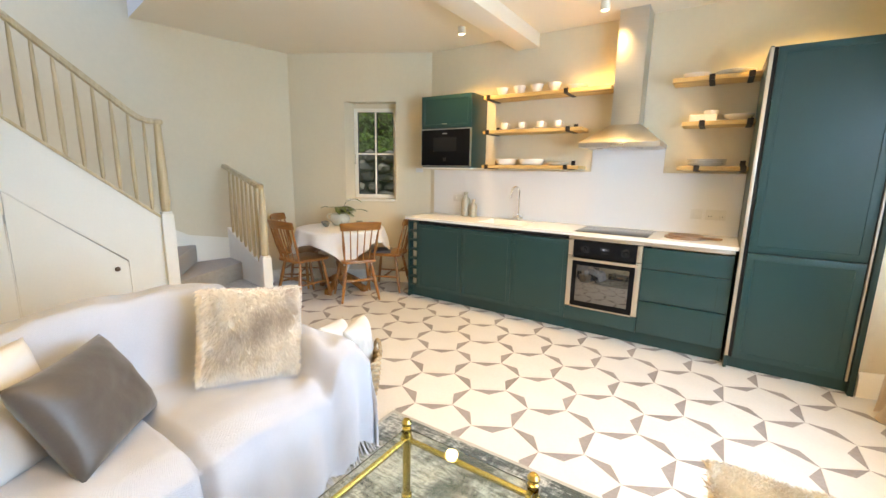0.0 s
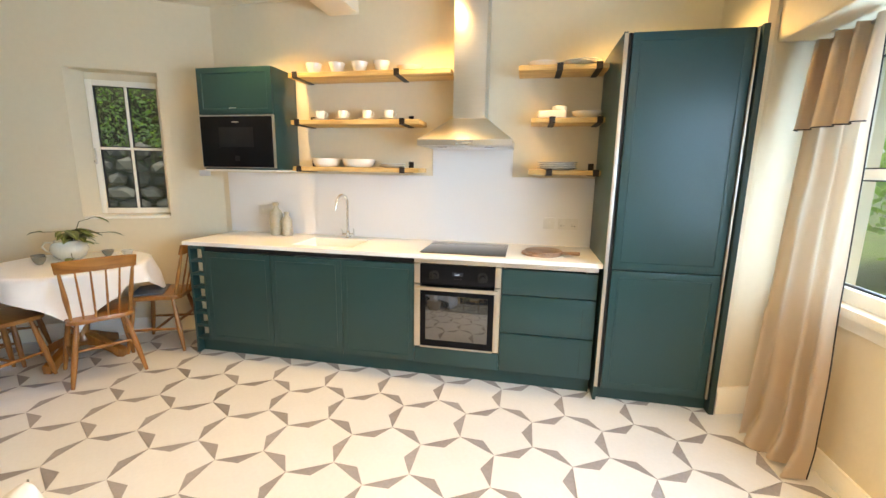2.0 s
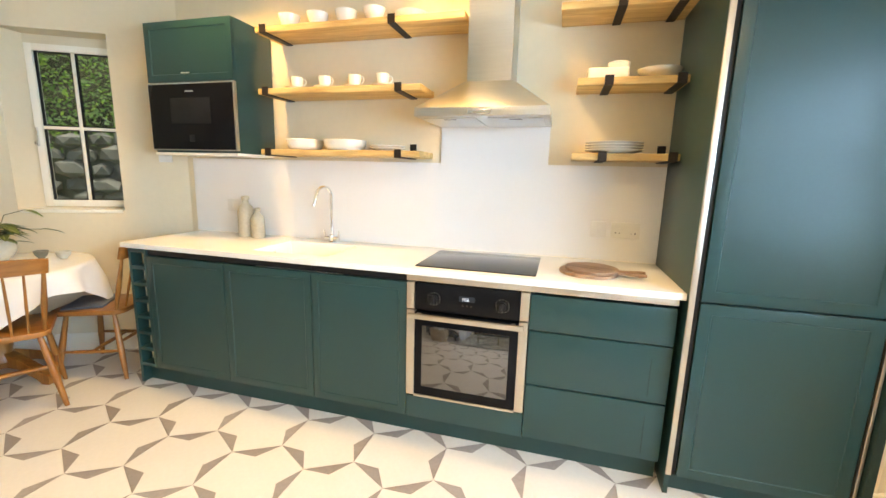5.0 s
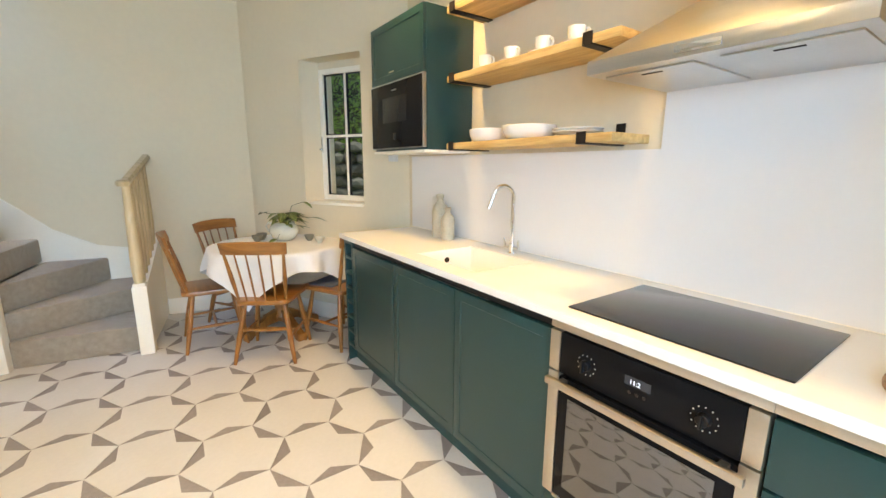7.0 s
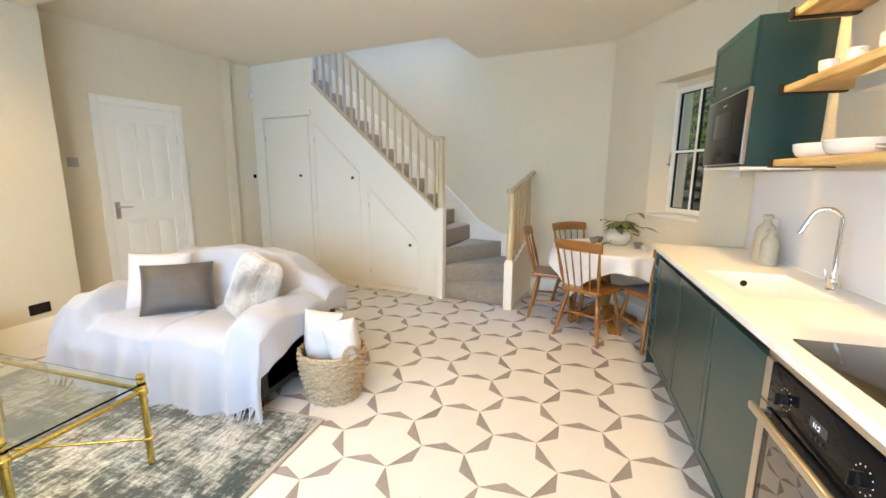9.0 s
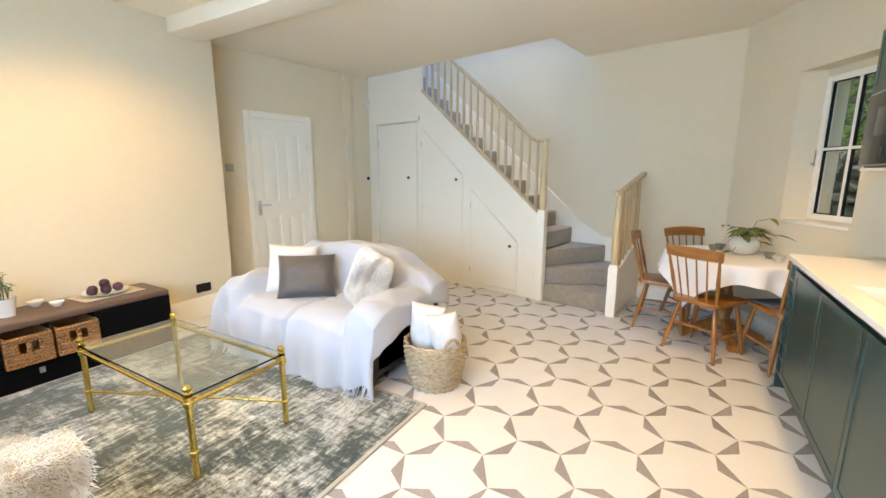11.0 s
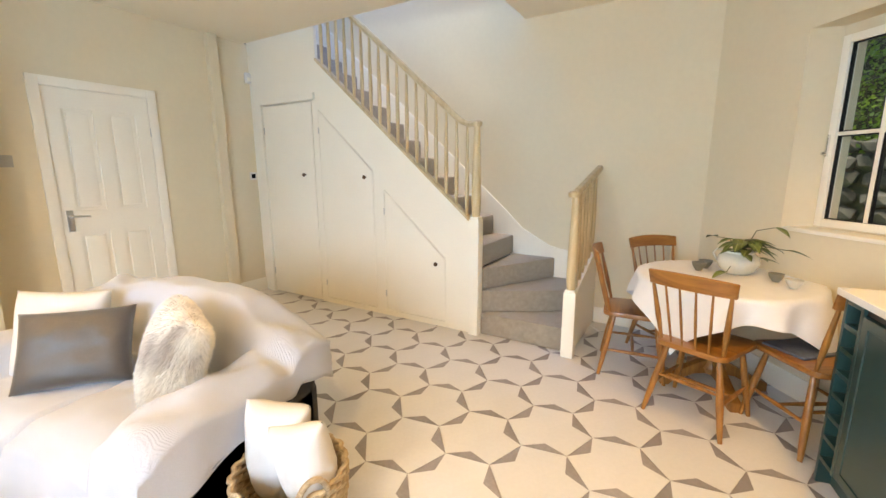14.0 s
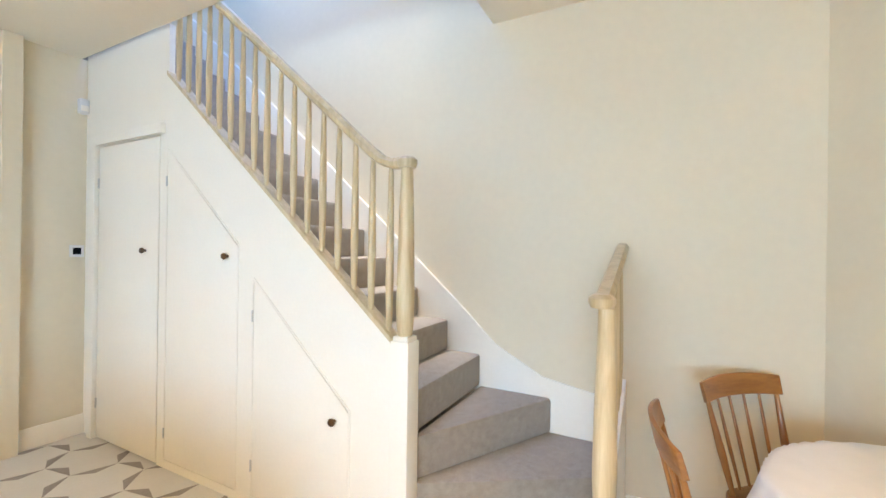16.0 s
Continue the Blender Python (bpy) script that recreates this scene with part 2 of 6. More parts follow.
def part(name, bm, material, parent=None, label="", m=None, smooth=True, angle=40):
    ob = new(name, mesh_of(bm, name, material, smooth, angle))
    if parent:
        ob.parent = parent
    if m is not None:
        ob.matrix_basis = m
    if label:
        ob["label"] = label
    return ob


def thing(name, label, category, m=None, group="", kind=""):
    ob = new(name)
    ob.empty_display_size = 0.1
    if m is not None:
        ob.matrix_basis = m
    return tagged(ob, label, category, group, kind)


def solid(name, bm, material, label, category, group="", kind="", m=None, smooth=True, angle=40):
    return tagged(part(name, bm, material, None, "", m, smooth, angle), label, category, group, kind)


def bmnew():
    return bmesh.new()


# ---- plan ----
CEIL = 2.775
KY = 4.79                                   # kitchen wall
CORNER_K = Vector((-4.265, 3.952, 0))        # stair wall meets window wall
CORNER_B = Vector((-2.69, KY, 0))           # window wall meets kitchen wall
SK = 1.025
STAIR = pose(-3.677, 2.209, 0, 0, 0, -99.43) @ Matrix.Scale(SK, 4)  # x up the flight, y out into the room
CS = CEIL / SK                              # ceiling, in the stairs' frame
SW = -0.83                                 # stair wall, in the stairs' frame
DW = 2.745                                  # door wall, in the stairs' frame
RX = 1.50                                   # wall with the large window


def wall(name, bm, label, m=None, material=None):
    return solid(name, bm, material or M_WALL, label, "wall", kind="structure", m=m, smooth=False)


# kitchen wall
bm = bmnew()
box(bm, -2.70, 1.75, KY, KY + 0.3, 0, CEIL)
wall("wall_north", bm, "cream painted plaster kitchen wall")

# window wall, set at an angle, with a deep reveal
WDIR = (CORNER_B - CORNER_K)
WLEN = WDIR.length
WIN = Matrix.Translation(CORNER_K) @ Matrix.Rotation(math.atan2(WDIR.y, WDIR.x), 4, "Z")  # x along the wall, y out of the house
R0, R1, RZ0, RZ1 = 0.71, 1.35, 1.04, 2.225
bm = bmnew()
T = 0.40
box(bm, -0.25, R0, 0, T, 0, CEIL)
box(bm, R1, WLEN + 0.1, 0, T, 0, CEIL)
box(bm, R0, R1, 0, T, 0, RZ0)
box(bm, R0, R1, 0, T, RZ1, CEIL)
wall("wall_north_west", bm, "cream painted wall with a deep window reveal", WIN)

# stair wall, rising into the stairwell
bm = bmnew()
box(bm, -1.75, 3.4, SW - 0.25, SW, 0, 5.0)
wall("wall_west", bm, "cream painted plaster wall behind the stairs", STAIR)
bm = bmnew()
box(bm, -0.25, -0.05, SW, 0.3, CS + 0.28, 5.0)
box(bm, 3.2, 3.4, SW, 0.3, CS, 5.0)
box(bm, -0.25, 3.4, 0.10, 0.3, CS + 0.28, 5.0)
wall("wall_stairwell", bm, "white painted walls of the upper stairwell", STAIR)
bm = bmnew()
box(bm, -0.25, 3.4, SW, -0.75, 5.0, 5.1)
box(bm, -0.25, 3.4, -0.10, 0.3, 5.0, 5.1)
box(bm, -0.25, 0.5, -0.75, -0.10, 5.0, 5.1)
box(bm, 2.1, 3.4, -0.75, -0.10, 5.0, 5.1)
solid("ceiling_stairwell", bm, M_CEIL, "white stairwell ceiling with a rooflight opening", "ceiling", kind="structure", m=STAIR, smooth=False)

# door wall
DY0, DY1, DZ = 1.022, 1.785, 2.035   # opening
bm = bmnew()
box(bm, DW, DW + 0.2, SW - 0.25, DY0, 0, CS)
box(bm, DW, DW + 0.2, DY1, 2.6, 0, CS)
box(bm, DW, DW + 0.2, DY0, DY1, DZ, CS)
wall("wall_south_west", bm, "cream painted wall with a panelled door", STAIR)
bm = bmnew()
box(bm, DW - 0.06, DW, 0.36, 0.46, 0, CS, 0.004)
wall("trim_pipe_boxing", bm, "boxed-in pipe painted like the wall", STAIR)
bm = bmnew()
box(bm, DW + 0.9, DW + 1.0, 0.4, 2.4, 0, CS)
wall("wall_passage", bm, "plain wall beyond the door", STAIR)

# chimney breast
bm = bmnew()
box(bm, -1.785, 1.75, -1.6, -0.55, 0, CEIL)
wall("wall_south", bm, "cream painted chimney breast wall")

# wall with the large window; the window stands in a tall recess under a lintel
WY0, WY1, WZ0, WZ1 = 0.75, 4.10, 0.93, 2.12
bm = bmnew()
box(bm, RX, RX + 0.25, -0.60, KY, 0, WZ0 - 0.12)
box(bm, RX, RX + 0.25, -0.60, KY, WZ1, CEIL)
box(bm, RX, RX + 0.25, -0.60, WY0, WZ0 - 0.12, WZ1)
box(bm, RX, RX + 0.25, WY1, KY, WZ0 - 0.12, WZ1)
wall("wall_east", bm, "cream painted wall below and around the large window")
bm = bmnew()
prism(bm, [(1.175, 4.19), (1.215, 4.19), (1.235, 4.20), (RX, 4.27), (RX, KY), (1.175, KY)], 0, CEIL)
wall("wall_pier", bm, "cream painted pier beside the tall cabinet")
bm = bmnew()
box(bm, 1.235, RX, -0.55, 4.2, 2.17, CEIL, 0.01)
wall("wall_lintel", bm, "cream painted lintel over the window recess")

# ceiling with the stairwell opening
bm = bmnew()
HX0, HX1, HY0, HY1 = -0.08, 3.2, SW, 0.035
for a, b, c, d in ((-3.2, HX0, SW - 0.4, 6.4), (HX1, 4.2, SW - 0.4, 6.4), (HX0, HX1, HY1, 6.4)):
    box(bm, a, b, c, d, CS, CS + 0.28)
solid("ceiling", bm, M_CEIL, "white painted plaster ceiling", "ceiling", kind="structure", m=STAIR, smooth=False)
bm = bmnew()
prism(bm, [(-1.69, -0.55), (-1.385, -0.55), (-1.376, KY), (-1.625, KY)], 2.645, CEIL + 0.02, 2, 0.01)
solid("ceiling_beam", bm, M_CEIL, "white boxed ceiling beam", "beam", kind="structure")

# floor slab under the tiles
bm = bmnew()
box(bm, -5.2, 1.8, -1.9, 5.2, -0.2, -0.004)
floor = solid("floor", bm, M_GROUT, "patterned hexagonal tile floor in cream and grey", "floor", kind="structure", smooth=False)

# ---- stairs ----
RISE, GO = 0.1875, 0.217
SLOPE = RISE / GO


def strz(x):
    """Height of the stringer's top edge along the flight."""
    return 0.93 + SLOPE * x


def staircase():
    top = thing("staircase", "carpeted winder staircase with pale oak balustrade and white panelling", "staircase", STAIR)
    # winders fan round the newel post
    px, py, far, back = -0.03, -0.02, -0.80, SW + 0.002

    def ray(deg):
        c, s = -math.cos(radians(deg)), -math.sin(radians(deg))
        k = min((far - px) / c if c < -1e-6 else 9, (back - py) / s if s < -1e-6 else 9)
        return (px + c * k, py + s * k)
    for i, (a, b) in enumerate(((0, 32), (32, 62), (62, 90))):
        p, q = ray(a), ray(b)
        outline = [(px, py), p]
        if p[0] < far + 1e-3 and q[0] > far + 1e-3:
            outline.append((far, back))
        outline.append(q)
        bm = bmnew()
        # the tread of each winder runs on under the one above
        ext = ray(90) if b < 90 else q
        if b < 90:
            outline = [(px, py), p] + ([(far, back)] if p[0] < far + 1e-3 else []) + [ext]
        prism(bm, outline, 0.0 if i == 0 else RISE * i, RISE * (i + 1), 2, 0.018)
        part("step", bm, M_CARPET, top)
    n = 4
    x = -0.03
    while x < 2.9:
        bm = bmnew()
        box(bm, x, 3.0, SW + 0.004, -0.045, RISE * (n - 1) + 0.002, RISE * n, 0.018)
        part("step", bm, M_CARPET, top)
        x += GO
        n += 1
    # closing panel under the flight, with its three cupboard openings
    doors = ((0.27, 0.925, 0.05, 0.63, 1.205), (1.05, 1.72, 0.05, 1.385, 1.965))
    def slab(x0, x1, zlo0, zlo1, zhi0, zhi1):
        bm = bmnew()
        prism(bm, [(x0, zlo0), (x1, zlo1), (x1, zhi1), (x0, zhi0)], -0.035, 0.0, 1)
        part("side_panel", bm, M_TRIM, top, "white painted panelling", smooth=False)
    slab(0.0, 0.27, 0, 0, strz(0), strz(0.27))
    slab(0.27, 0.925, 0, 0, 0.05, 0.05)
    slab(0.27, 0.925, 0.63, 1.205, strz(0.27), strz(0.925))
    slab(0.925, 1.05, 0, 0, strz(0.925), strz(1.05))
    slab(1.05, 1.72, 0, 0, 0.05, 0.05)
    slab(1.05, 1.72, 1.385, 1.965, strz(1.05), strz(1.72))
    slab(1.72, 1.80, 0, 0, CS + 0.03, CS + 0.03)
    slab(1.80, 2.55, 2.06, 2.06, CS + 0.03, CS + 0.03)
    slab(2.55, DW, 0, 0, CS + 0.03, CS + 0.03)
    # capping on the stringer
    bm = bmnew()
    prism(bm, [(0.02, strz(0.02)), (1.715, strz(1.715)), (1.715, strz(1.715) + 0.028), (0.02, strz(0.02) + 0.028)], -0.05, 0.018, 1, 0.004)
    part("stringer_capping", bm, M_OAK, top, "pale oak capping")
    for x0, x1, z0, za, zb in doors:
        g = 0.007
        bm = bmnew()
        prism(bm, [(x0 + g, z0 + g), (x1 - g, z0 + g), (x1 - g, zb - 2 * g), (x0 + g, za - 2 * g)], -0.030, 0.003, 1, 0.002)
        d = part("cupboard_door", bm, M_TRIM, top, "white cupboard door with a sloping top")
        bm = bmnew()
        lathe(bm, [(0.008, 0), (0.008, 0.014), (0.017, 0.018), (0.019, 0.026), (0.014, 0.033), (0, 0.035)], seg=16, m=pose(x0 + 0.085, 0.003, za - 0.06 if x0 < 0.5 else za - 0.07, -90, 0, 0))
        part("door_knob", bm, M_KNOB, d, "bronze round knob")
        for hz in (z0 + 0.17, zb - 0.20):
            bm = bmnew()
            rod(bm, (x1 - 0.001, 0.006, hz - 0.03), (x1 - 0.001, 0.006, hz + 0.03), 0.005, seg=8)
            part("hinge", bm, M_STEEL, d)
        # planted beading round the opening
        bm = bmnew()
        for (ax, az), (bx, bz) in (((x0, z0), (x0, za)), ((x1, z0), (x1, zb)), ((x0, za), (x1, zb))):
            rod(bm, (ax, 0.0, az), (bx, 0.0, bz), 0.006, seg=6)
        part("beading", bm, M_TRIM, top)
    # tall cupboard door with its architrave
    bm = bmnew()
    box(bm, 1.80 + 0.006, 2.55 - 0.006, -0.030, 0.004, 0.012, 2.052, 0.002)
    d = part("cupboard_door", bm, M_TRIM, top, "tall white cupboard door")
    bm = bmnew()
    lathe(bm, [(0.008, 0), (0.008, 0.014), (0.017, 0.018), (0.019, 0.026), (0.014, 0.033), (0, 0.035)], seg=16, m=pose(1.80 + 0.145, 0.004, 1.335, -90, 0, 0))
    part("door_knob", bm, M_KNOB, d, "bronze round knob")
    for hz in (0.25, 1.80):
        bm = bmnew()
        rod(bm, (2.549, 0.007, hz - 0.035), (2.549, 0.007, hz + 0.035), 0.006, seg=8)
        part("hinge", bm, M_STEEL, d)
    bm = bmnew()
    box(bm, 2.555, 2.63, 0.0, 0.03, 0, 2.125, 0.004)
    box(bm, 1.75, 2.555, 0.0, 0.03, 2.063, 2.125, 0.004)
    part("architrave", bm, M_TRIM, top)

    def newel(x, y, base, height):
        bm = bmnew()
        box(bm, x - 0.045, x + 0.045, y - 0.045, y + 0.045, 0, base, 0.008)
        box(bm, x - 0.038, x + 0.038, y - 0.038, y + 0.038, base - 0.004, base + 0.02, 0.008)
        p = part("newel_base", bm, M_TRIM, top, "white painted newel base")
        bm = bmnew()
        h = height - base
        lathe(bm, [(0, 0.01), (0.030, 0.012), (0.036, 0.06), (0.039, 0.2 * h), (0.036, 0.5 * h), (0.029, 0.85 * h), (0.026, h)], (x, y, base), 18)
        part("newel_post", bm, M_OAK, p, "turned pale oak post")
        return p
    newel(-0.02, 0.0, 0.985, 1.71)
    newel(-0.815, 0.035, 0.50, 1.185)
    # handrail with a level turned end
    rail = [(-0.02, 0.0, 1.73), (0.05, 0.0, 1.73), (0.11, 0.0, 1.752), (0.17, 0, 1.797)]
    rail += [(0.17 + k * 0.25, 0.0, 1.797 + SLOPE * k * 0.25) for k in range(1, 8)]

    def handrail(points):
        bm = bmnew()
        sec = [(-0.028, -0.012), (-0.03, 0.006), (-0.018, 0.024), (0.018, 0.024), (0.03, 0.006), (0.028, -0.012), (0.016, -0.02), (-0.016, -0.02)]
        rings = []
        for i, p in enumerate(points):
            d = Vector(points[min(i + 1, len(points) - 1)]) - Vector(points[max(i - 1, 0)])
            d.normalize()
            side = Vector((0, 0, 1)).cross(d).normalized()
            up = d.cross(side)
            rings.append([bm.verts.new(Vector(p) + a * side + b * up) for a, b in sec])
        for p, q in zip(rings, rings[1:]):
            for k in range(8):
                bm.faces.new((p[k], p[(k + 1) % 8], q[(k + 1) % 8], q[k]))
        bm.faces.new(rings[0])
        bm.faces.new(rings[-1])
        lathe(bm, [(0, -0.022), (0.036, -0.02), (0.043, -0.004), (0.043, 0.012), (0.03, 0.024), (0, 0.026)], points[0], 18)
        return part("handrail", bm, M_OAK, top, "moulded pale oak handrail")
    handrail(rail)

    def baluster(x, y, z0, z1):
        bm = bmnew()
        h = z1 - z0
        lathe(bm, [(0.010, 0), (0.014, 0.05 * h), (0.018, 0.3 * h), (0.017, 0.5 * h), (0.012, 0.93 * h), (0.009, h)], (x, y, z0), 10)
        part("baluster", bm, M_OAK, top)
    for k in range(17):
        x = 0.07 + k * 0.098
        zr = 1.73 + max(0, x - 0.09) * SLOPE
        baluster(x, -0.012, strz(x) + 0.02, min(zr - 0.005, zr))
    # short balustrade from the second newel back to the wall
    handrail([(-0.80, 0.03, 1.205), (-0.80, -0.01, 1.205)] + [(-0.80, -0.05 - 0.8 * k / 6, 1.213 + 0.18 * k / 6) for k in range(7)])
    bm = bmnew()
    prism(bm, [(-0.005, 0), (SW + 0.003, 0), (SW + 0.003, 0.72), (-0.4, 0.56), (-0.005, 0.42)], -0.825, -0.785, 0)
    part("end_panel", bm, M_TRIM, top, "white panel closing the bottom winders", smooth=False)
    for k in range(7):
        y = -0.075 - k * 0.105
        zb = 0.41 + 0.35 * (-y) if y > -0.4 else 0.55 + (-y - 0.4) * 0.37
        bm = bmnew()
        zt = 1.195 + 0.22 * (-y)
        h = zt - zb
        lathe(bm, [(0.010, 0), (0.014, 0.05 * h), (0.018, 0.3 * h), (0.017, 0.5 * h), (0.012, 0.93 * h), (0.009, h)], (-0.80, y, zb), 10)
        part("baluster", bm, M_OAK, top)
    # wall stringer
    bm = bmnew()
    prism(bm, [(-0.80, 0.0), (-0.80, 0.60), (-0.40, 0.67), (-0.12, 0.82), (0.05, 0.985), (2.9, 1.03 + SLOPE * 2.85), (2.9, SLOPE * 2.3), (0.2, 0.3), (0.0, 0)], SW + 0.001, SW + 0.02, 1)
    part("wall_stringer", bm, M_TRIM, top, "white painted wall stringer", smooth=False)
    return top


staircase()

# ---- fitted kitchen ----
FY = 4.205       # door fronts
WTOP = 0.91


def front(bm, x0, x1, z0, z1, y=FY, frame=0.055, rec=0.0035):
    """A shaker front: a frame round a sunk panel."""
    g = 0.0018
    x0, x1, z0, z1 = x0 + g, x1 - g, z0 + g, z1 - g
    box(bm, x0, x1, y + 0.008, y + 0.02, z0, z1)
    v = box(bm, x0, x1, y, y + 0.008, z0, z1, 0.0015)
    if frame:
        bm.faces.ensure_lookup_table()
        f = min((q for q in bm.faces if q.calc_area() > 0.3 * (x1 - x0) * (z1 - z0)), key=lambda q: q.calc_center_median().y)
        r = bmesh.ops.inset_region(bm, faces=[f], thickness=frame, depth=0)
        r = bmesh.ops.inset_region(bm, faces=[f], thickness=0.004, depth=-rec)


def base_unit(x0, x1, label):
    top = thing("base_cabinet", label, "cabinet", pose(x0, FY, 0), "base cabinets under the worktop")
    w = x1 - x0
    bm = bmnew()
    box(bm, 0.001, w - 0.001, 0.022, KY - FY - 0.01, 0.11, 0.725)
    part("body", bm, M_GREEN_SHADE, top)
    bm = bmnew()
    box(bm, 0, w, 0.055, 0.07, 0.0, 0.108)
    part("plinth", bm, M_GREEN, top)
    return top


def shift(bm, dx, dy):
    bmesh.ops.translate(bm, verts=bm.verts[:], vec=(dx, dy, 0))


XL, X1, X2, X3, XO, XD, XF = -2.58, -2.44, -1.88, -1.315, -0.77, -0.168, 0.440
for x0, x1 in ((X1, X2), (X2, X3), (X3, XO)):
    u = base_unit(x0, x1, "dark green painted base cabinet with a shaker door")
    bm = bmnew()
    front(bm, 0, x1 - x0, 0.115, 0.835, 0)
    part("door", bm, M_GREEN, u)
    bm = bmnew()
    box(bm, 0.002, x1 - x0 - 0.002, 0.012, 0.022, 0.84, 0.875)
    part("handle_rail", bm, M_BLACK, u, "dark recessed grip rail")
# bottle rack at the end of the run
u = base_unit(XL, X1, "narrow open wine rack with dark green divisions")
for child in u.children[:]:
    if child.name.startswith("body"):
        bpy.data.objects.remove(child)
w = X1 - XL
bm = bmnew()
box(bm, 0, 0.02, 0, KY - FY - 0.01, 0.0, 0.872, 0.001)
box(bm, w - 0.02, w, 0.0, KY - FY - 0.01, 0.11, 0.872, 0.001)
part("side", bm, M_GREEN, u)
for k in range(8):
    z = 0.115 + k * 0.105
    bm = bmnew()
    box(bm, 0.02, w - 0.02, 0.0, KY - FY - 0.02, z, z + 0.02, 0.001)
    part("shelf", bm, M_GREEN, u)
bm = bmnew()
box(bm, 0.02, w - 0.02, 0.07, 0.08, 0.12, 0.86)
part("back", bm, M_TRIM, u, "white back panel")
# drawers
u = base_unit(XD, XF, "teal green drawer unit with three drawers")
for z0, z1, fr in ((0.665, 0.835, 0), (0.395, 0.660, 0.0), (0.115, 0.390, 0.0)):
    bm = bmnew()
    front(bm, 0, XF - XD, z0, z1, 0, fr)
    d = part("drawer", bm, M_GREEN, u)
    if z0 < 0.6:
        # no real recess: a thin darker strip stands for the groove's shade
        bm = bmnew()
        box(bm, XF - XD - 0.082, XF - XD - 0.078, -0.0012, 0.001, z0 + 0.03, z1 - 0.06)
        part("groove", bm, M_GREEN_SHADE, d)
bm = bmnew()
box(bm, 0.0, XF - XD - 0.002, -0.004, 0.022, 0.848, 0.876, 0.002)
part("handle_rail", bm, M_CHAMP, u, "pale metal grip rail")

# oven
ov = thing("built_in_oven", "black glass built-in oven in a pale steel frame", "oven", pose(XO, FY, 0))
W = XD - XO
bm = bmnew()
box(bm, 0.004, W - 0.004, 0.03, 0.55, 0.11, 0.865)
part("body", bm, M_BLACK, ov)
bm = bmnew()
box(bm, 0.0, W, 0.055, 0.07, 0, 0.108)
box(bm, 0.002, W - 0.002, 0.0, 0.02, 0.112, 0.232, 0.002)
part("plinth", bm, M_GREEN, ov, "dark green panel below the oven")
bm = bmnew()
box(bm, 0.003, 0.045, -0.012, 0.03, 0.245, 0.700, 0.003)
box(bm, W - 0.045, W - 0.003, -0.012, 0.03, 0.245, 0.700, 0.003)
box(bm, 0.045, W - 0.045, -0.012, 0.03, 0.238, 0.250, 0.002)
part("steel_frame", bm, M_CHAMP, ov, "brushed pale steel side strips")
bm = bmnew()
box(bm, 0.045, W - 0.045, -0.010, 0.03, 0.251, 0.690, 0.003)
d = part("oven_door", bm, M_BLACKGLASS, ov)
M_OVENGLASS = mat("oven_window", (0.022, 0.022, 0.023), 0.035, vary=0.1, scale=5)
M_OVENGLASS.node_tree.nodes["Principled BSDF"].inputs["IOR"].default_value = 2.3   # mirror-coated heat glass
bm = bmnew()
box(bm, 0.085, W - 0.085, -0.0125, -0.009, 0.30, 0.625, 0.001)
part("window", bm, M_OVENGLASS, d, "smoky mirror-coated oven window")
bm = bmnew()
box(bm, 0.02, W - 0.02, -0.052, -0.034, 0.668, 0.692, 0.004)
box(bm, 0.06, 0.08, -0.036, -0.009, 0.672, 0.688)
box(bm, W - 0.08, W - 0.06, -0.036, -0.009, 0.672, 0.688)
part("handle", bm, M_CHAMP, d, "pale metal bar handle")
bm = bmnew()
box(bm, 0.045, W - 0.045, -0.012, 0.03, 0.704, 0.842, 0.003)
cp = part("control_panel", bm, M_BLACKGLASS, ov)
bm = bmnew()
box(bm, 0.0, W, -0.006, 0.03, 0.848, 0.876, 0.002)
part("top_rail", bm, M_CHAMP, ov, "pale metal rail above the oven")
for a, b in ((0.003, 0.043), (W - 0.043, W - 0.003)):
    bm = bmnew()
    box(bm, a, b, -0.012, 0.03, 0.706, 0.842, 0.003)
    part("panel_end", bm, M_CHAMP, ov, "pale steel end of the control panel")
for kx in (0.145, W - 0.125):
    bm = bmnew()
    lathe(bm, [(0.017, 0), (0.016, 0.014), (0.014, 0.016), (0, 0.016)], seg=20, m=pose(kx, -0.012, 0.768, 90, 0, 0))
    box(bm, kx - 0.003, kx + 0.003, -0.040, -0.028, 0.750, 0.786, 0.001)
    part("dial", bm, M_BLACK, cp)
    bm = bmnew()
    for a in range(12):
        c, s = math.cos(a * 0.5236), math.sin(a * 0.5236)
        box(bm, kx + 0.031 * c - 0.0014, kx + 0.031 * c + 0.0014, -0.0128, -0.0118, 0.768 + 0.031 * s - 0.0014, 0.768 + 0.031 * s + 0.0014)
    part("dial_marks", bm, M_CHINA, cp, "small white marks", smooth=False)
bm = bmnew()
box(bm, 0.270, 0.345, -0.0128, -0.0118, 0.768, 0.795)
part("display", bm, mat("display_face", (0.03, 0.035, 0.045), 0.1), cp, "small clock display")
cu = bpy.data.curves.new("digits", "FONT")
cu.body, cu.size, cu.extrude = "11:2", 0.019, 0.0002
tx = new("digits_source", cu)
tm = bpy.data.meshes.new_from_object(tx.evaluated_get(bpy.context.evaluated_depsgraph_get()))
bpy.data.objects.remove(tx)
tm.materials.append(glow("display_digits", (0.75, 0.85, 1.0), 0.7))
tob = new("display_digits", tm)
tob.parent = cp
tob.matrix_basis = pose(0.284, -0.0132, 0.773, 90, 0, 0)
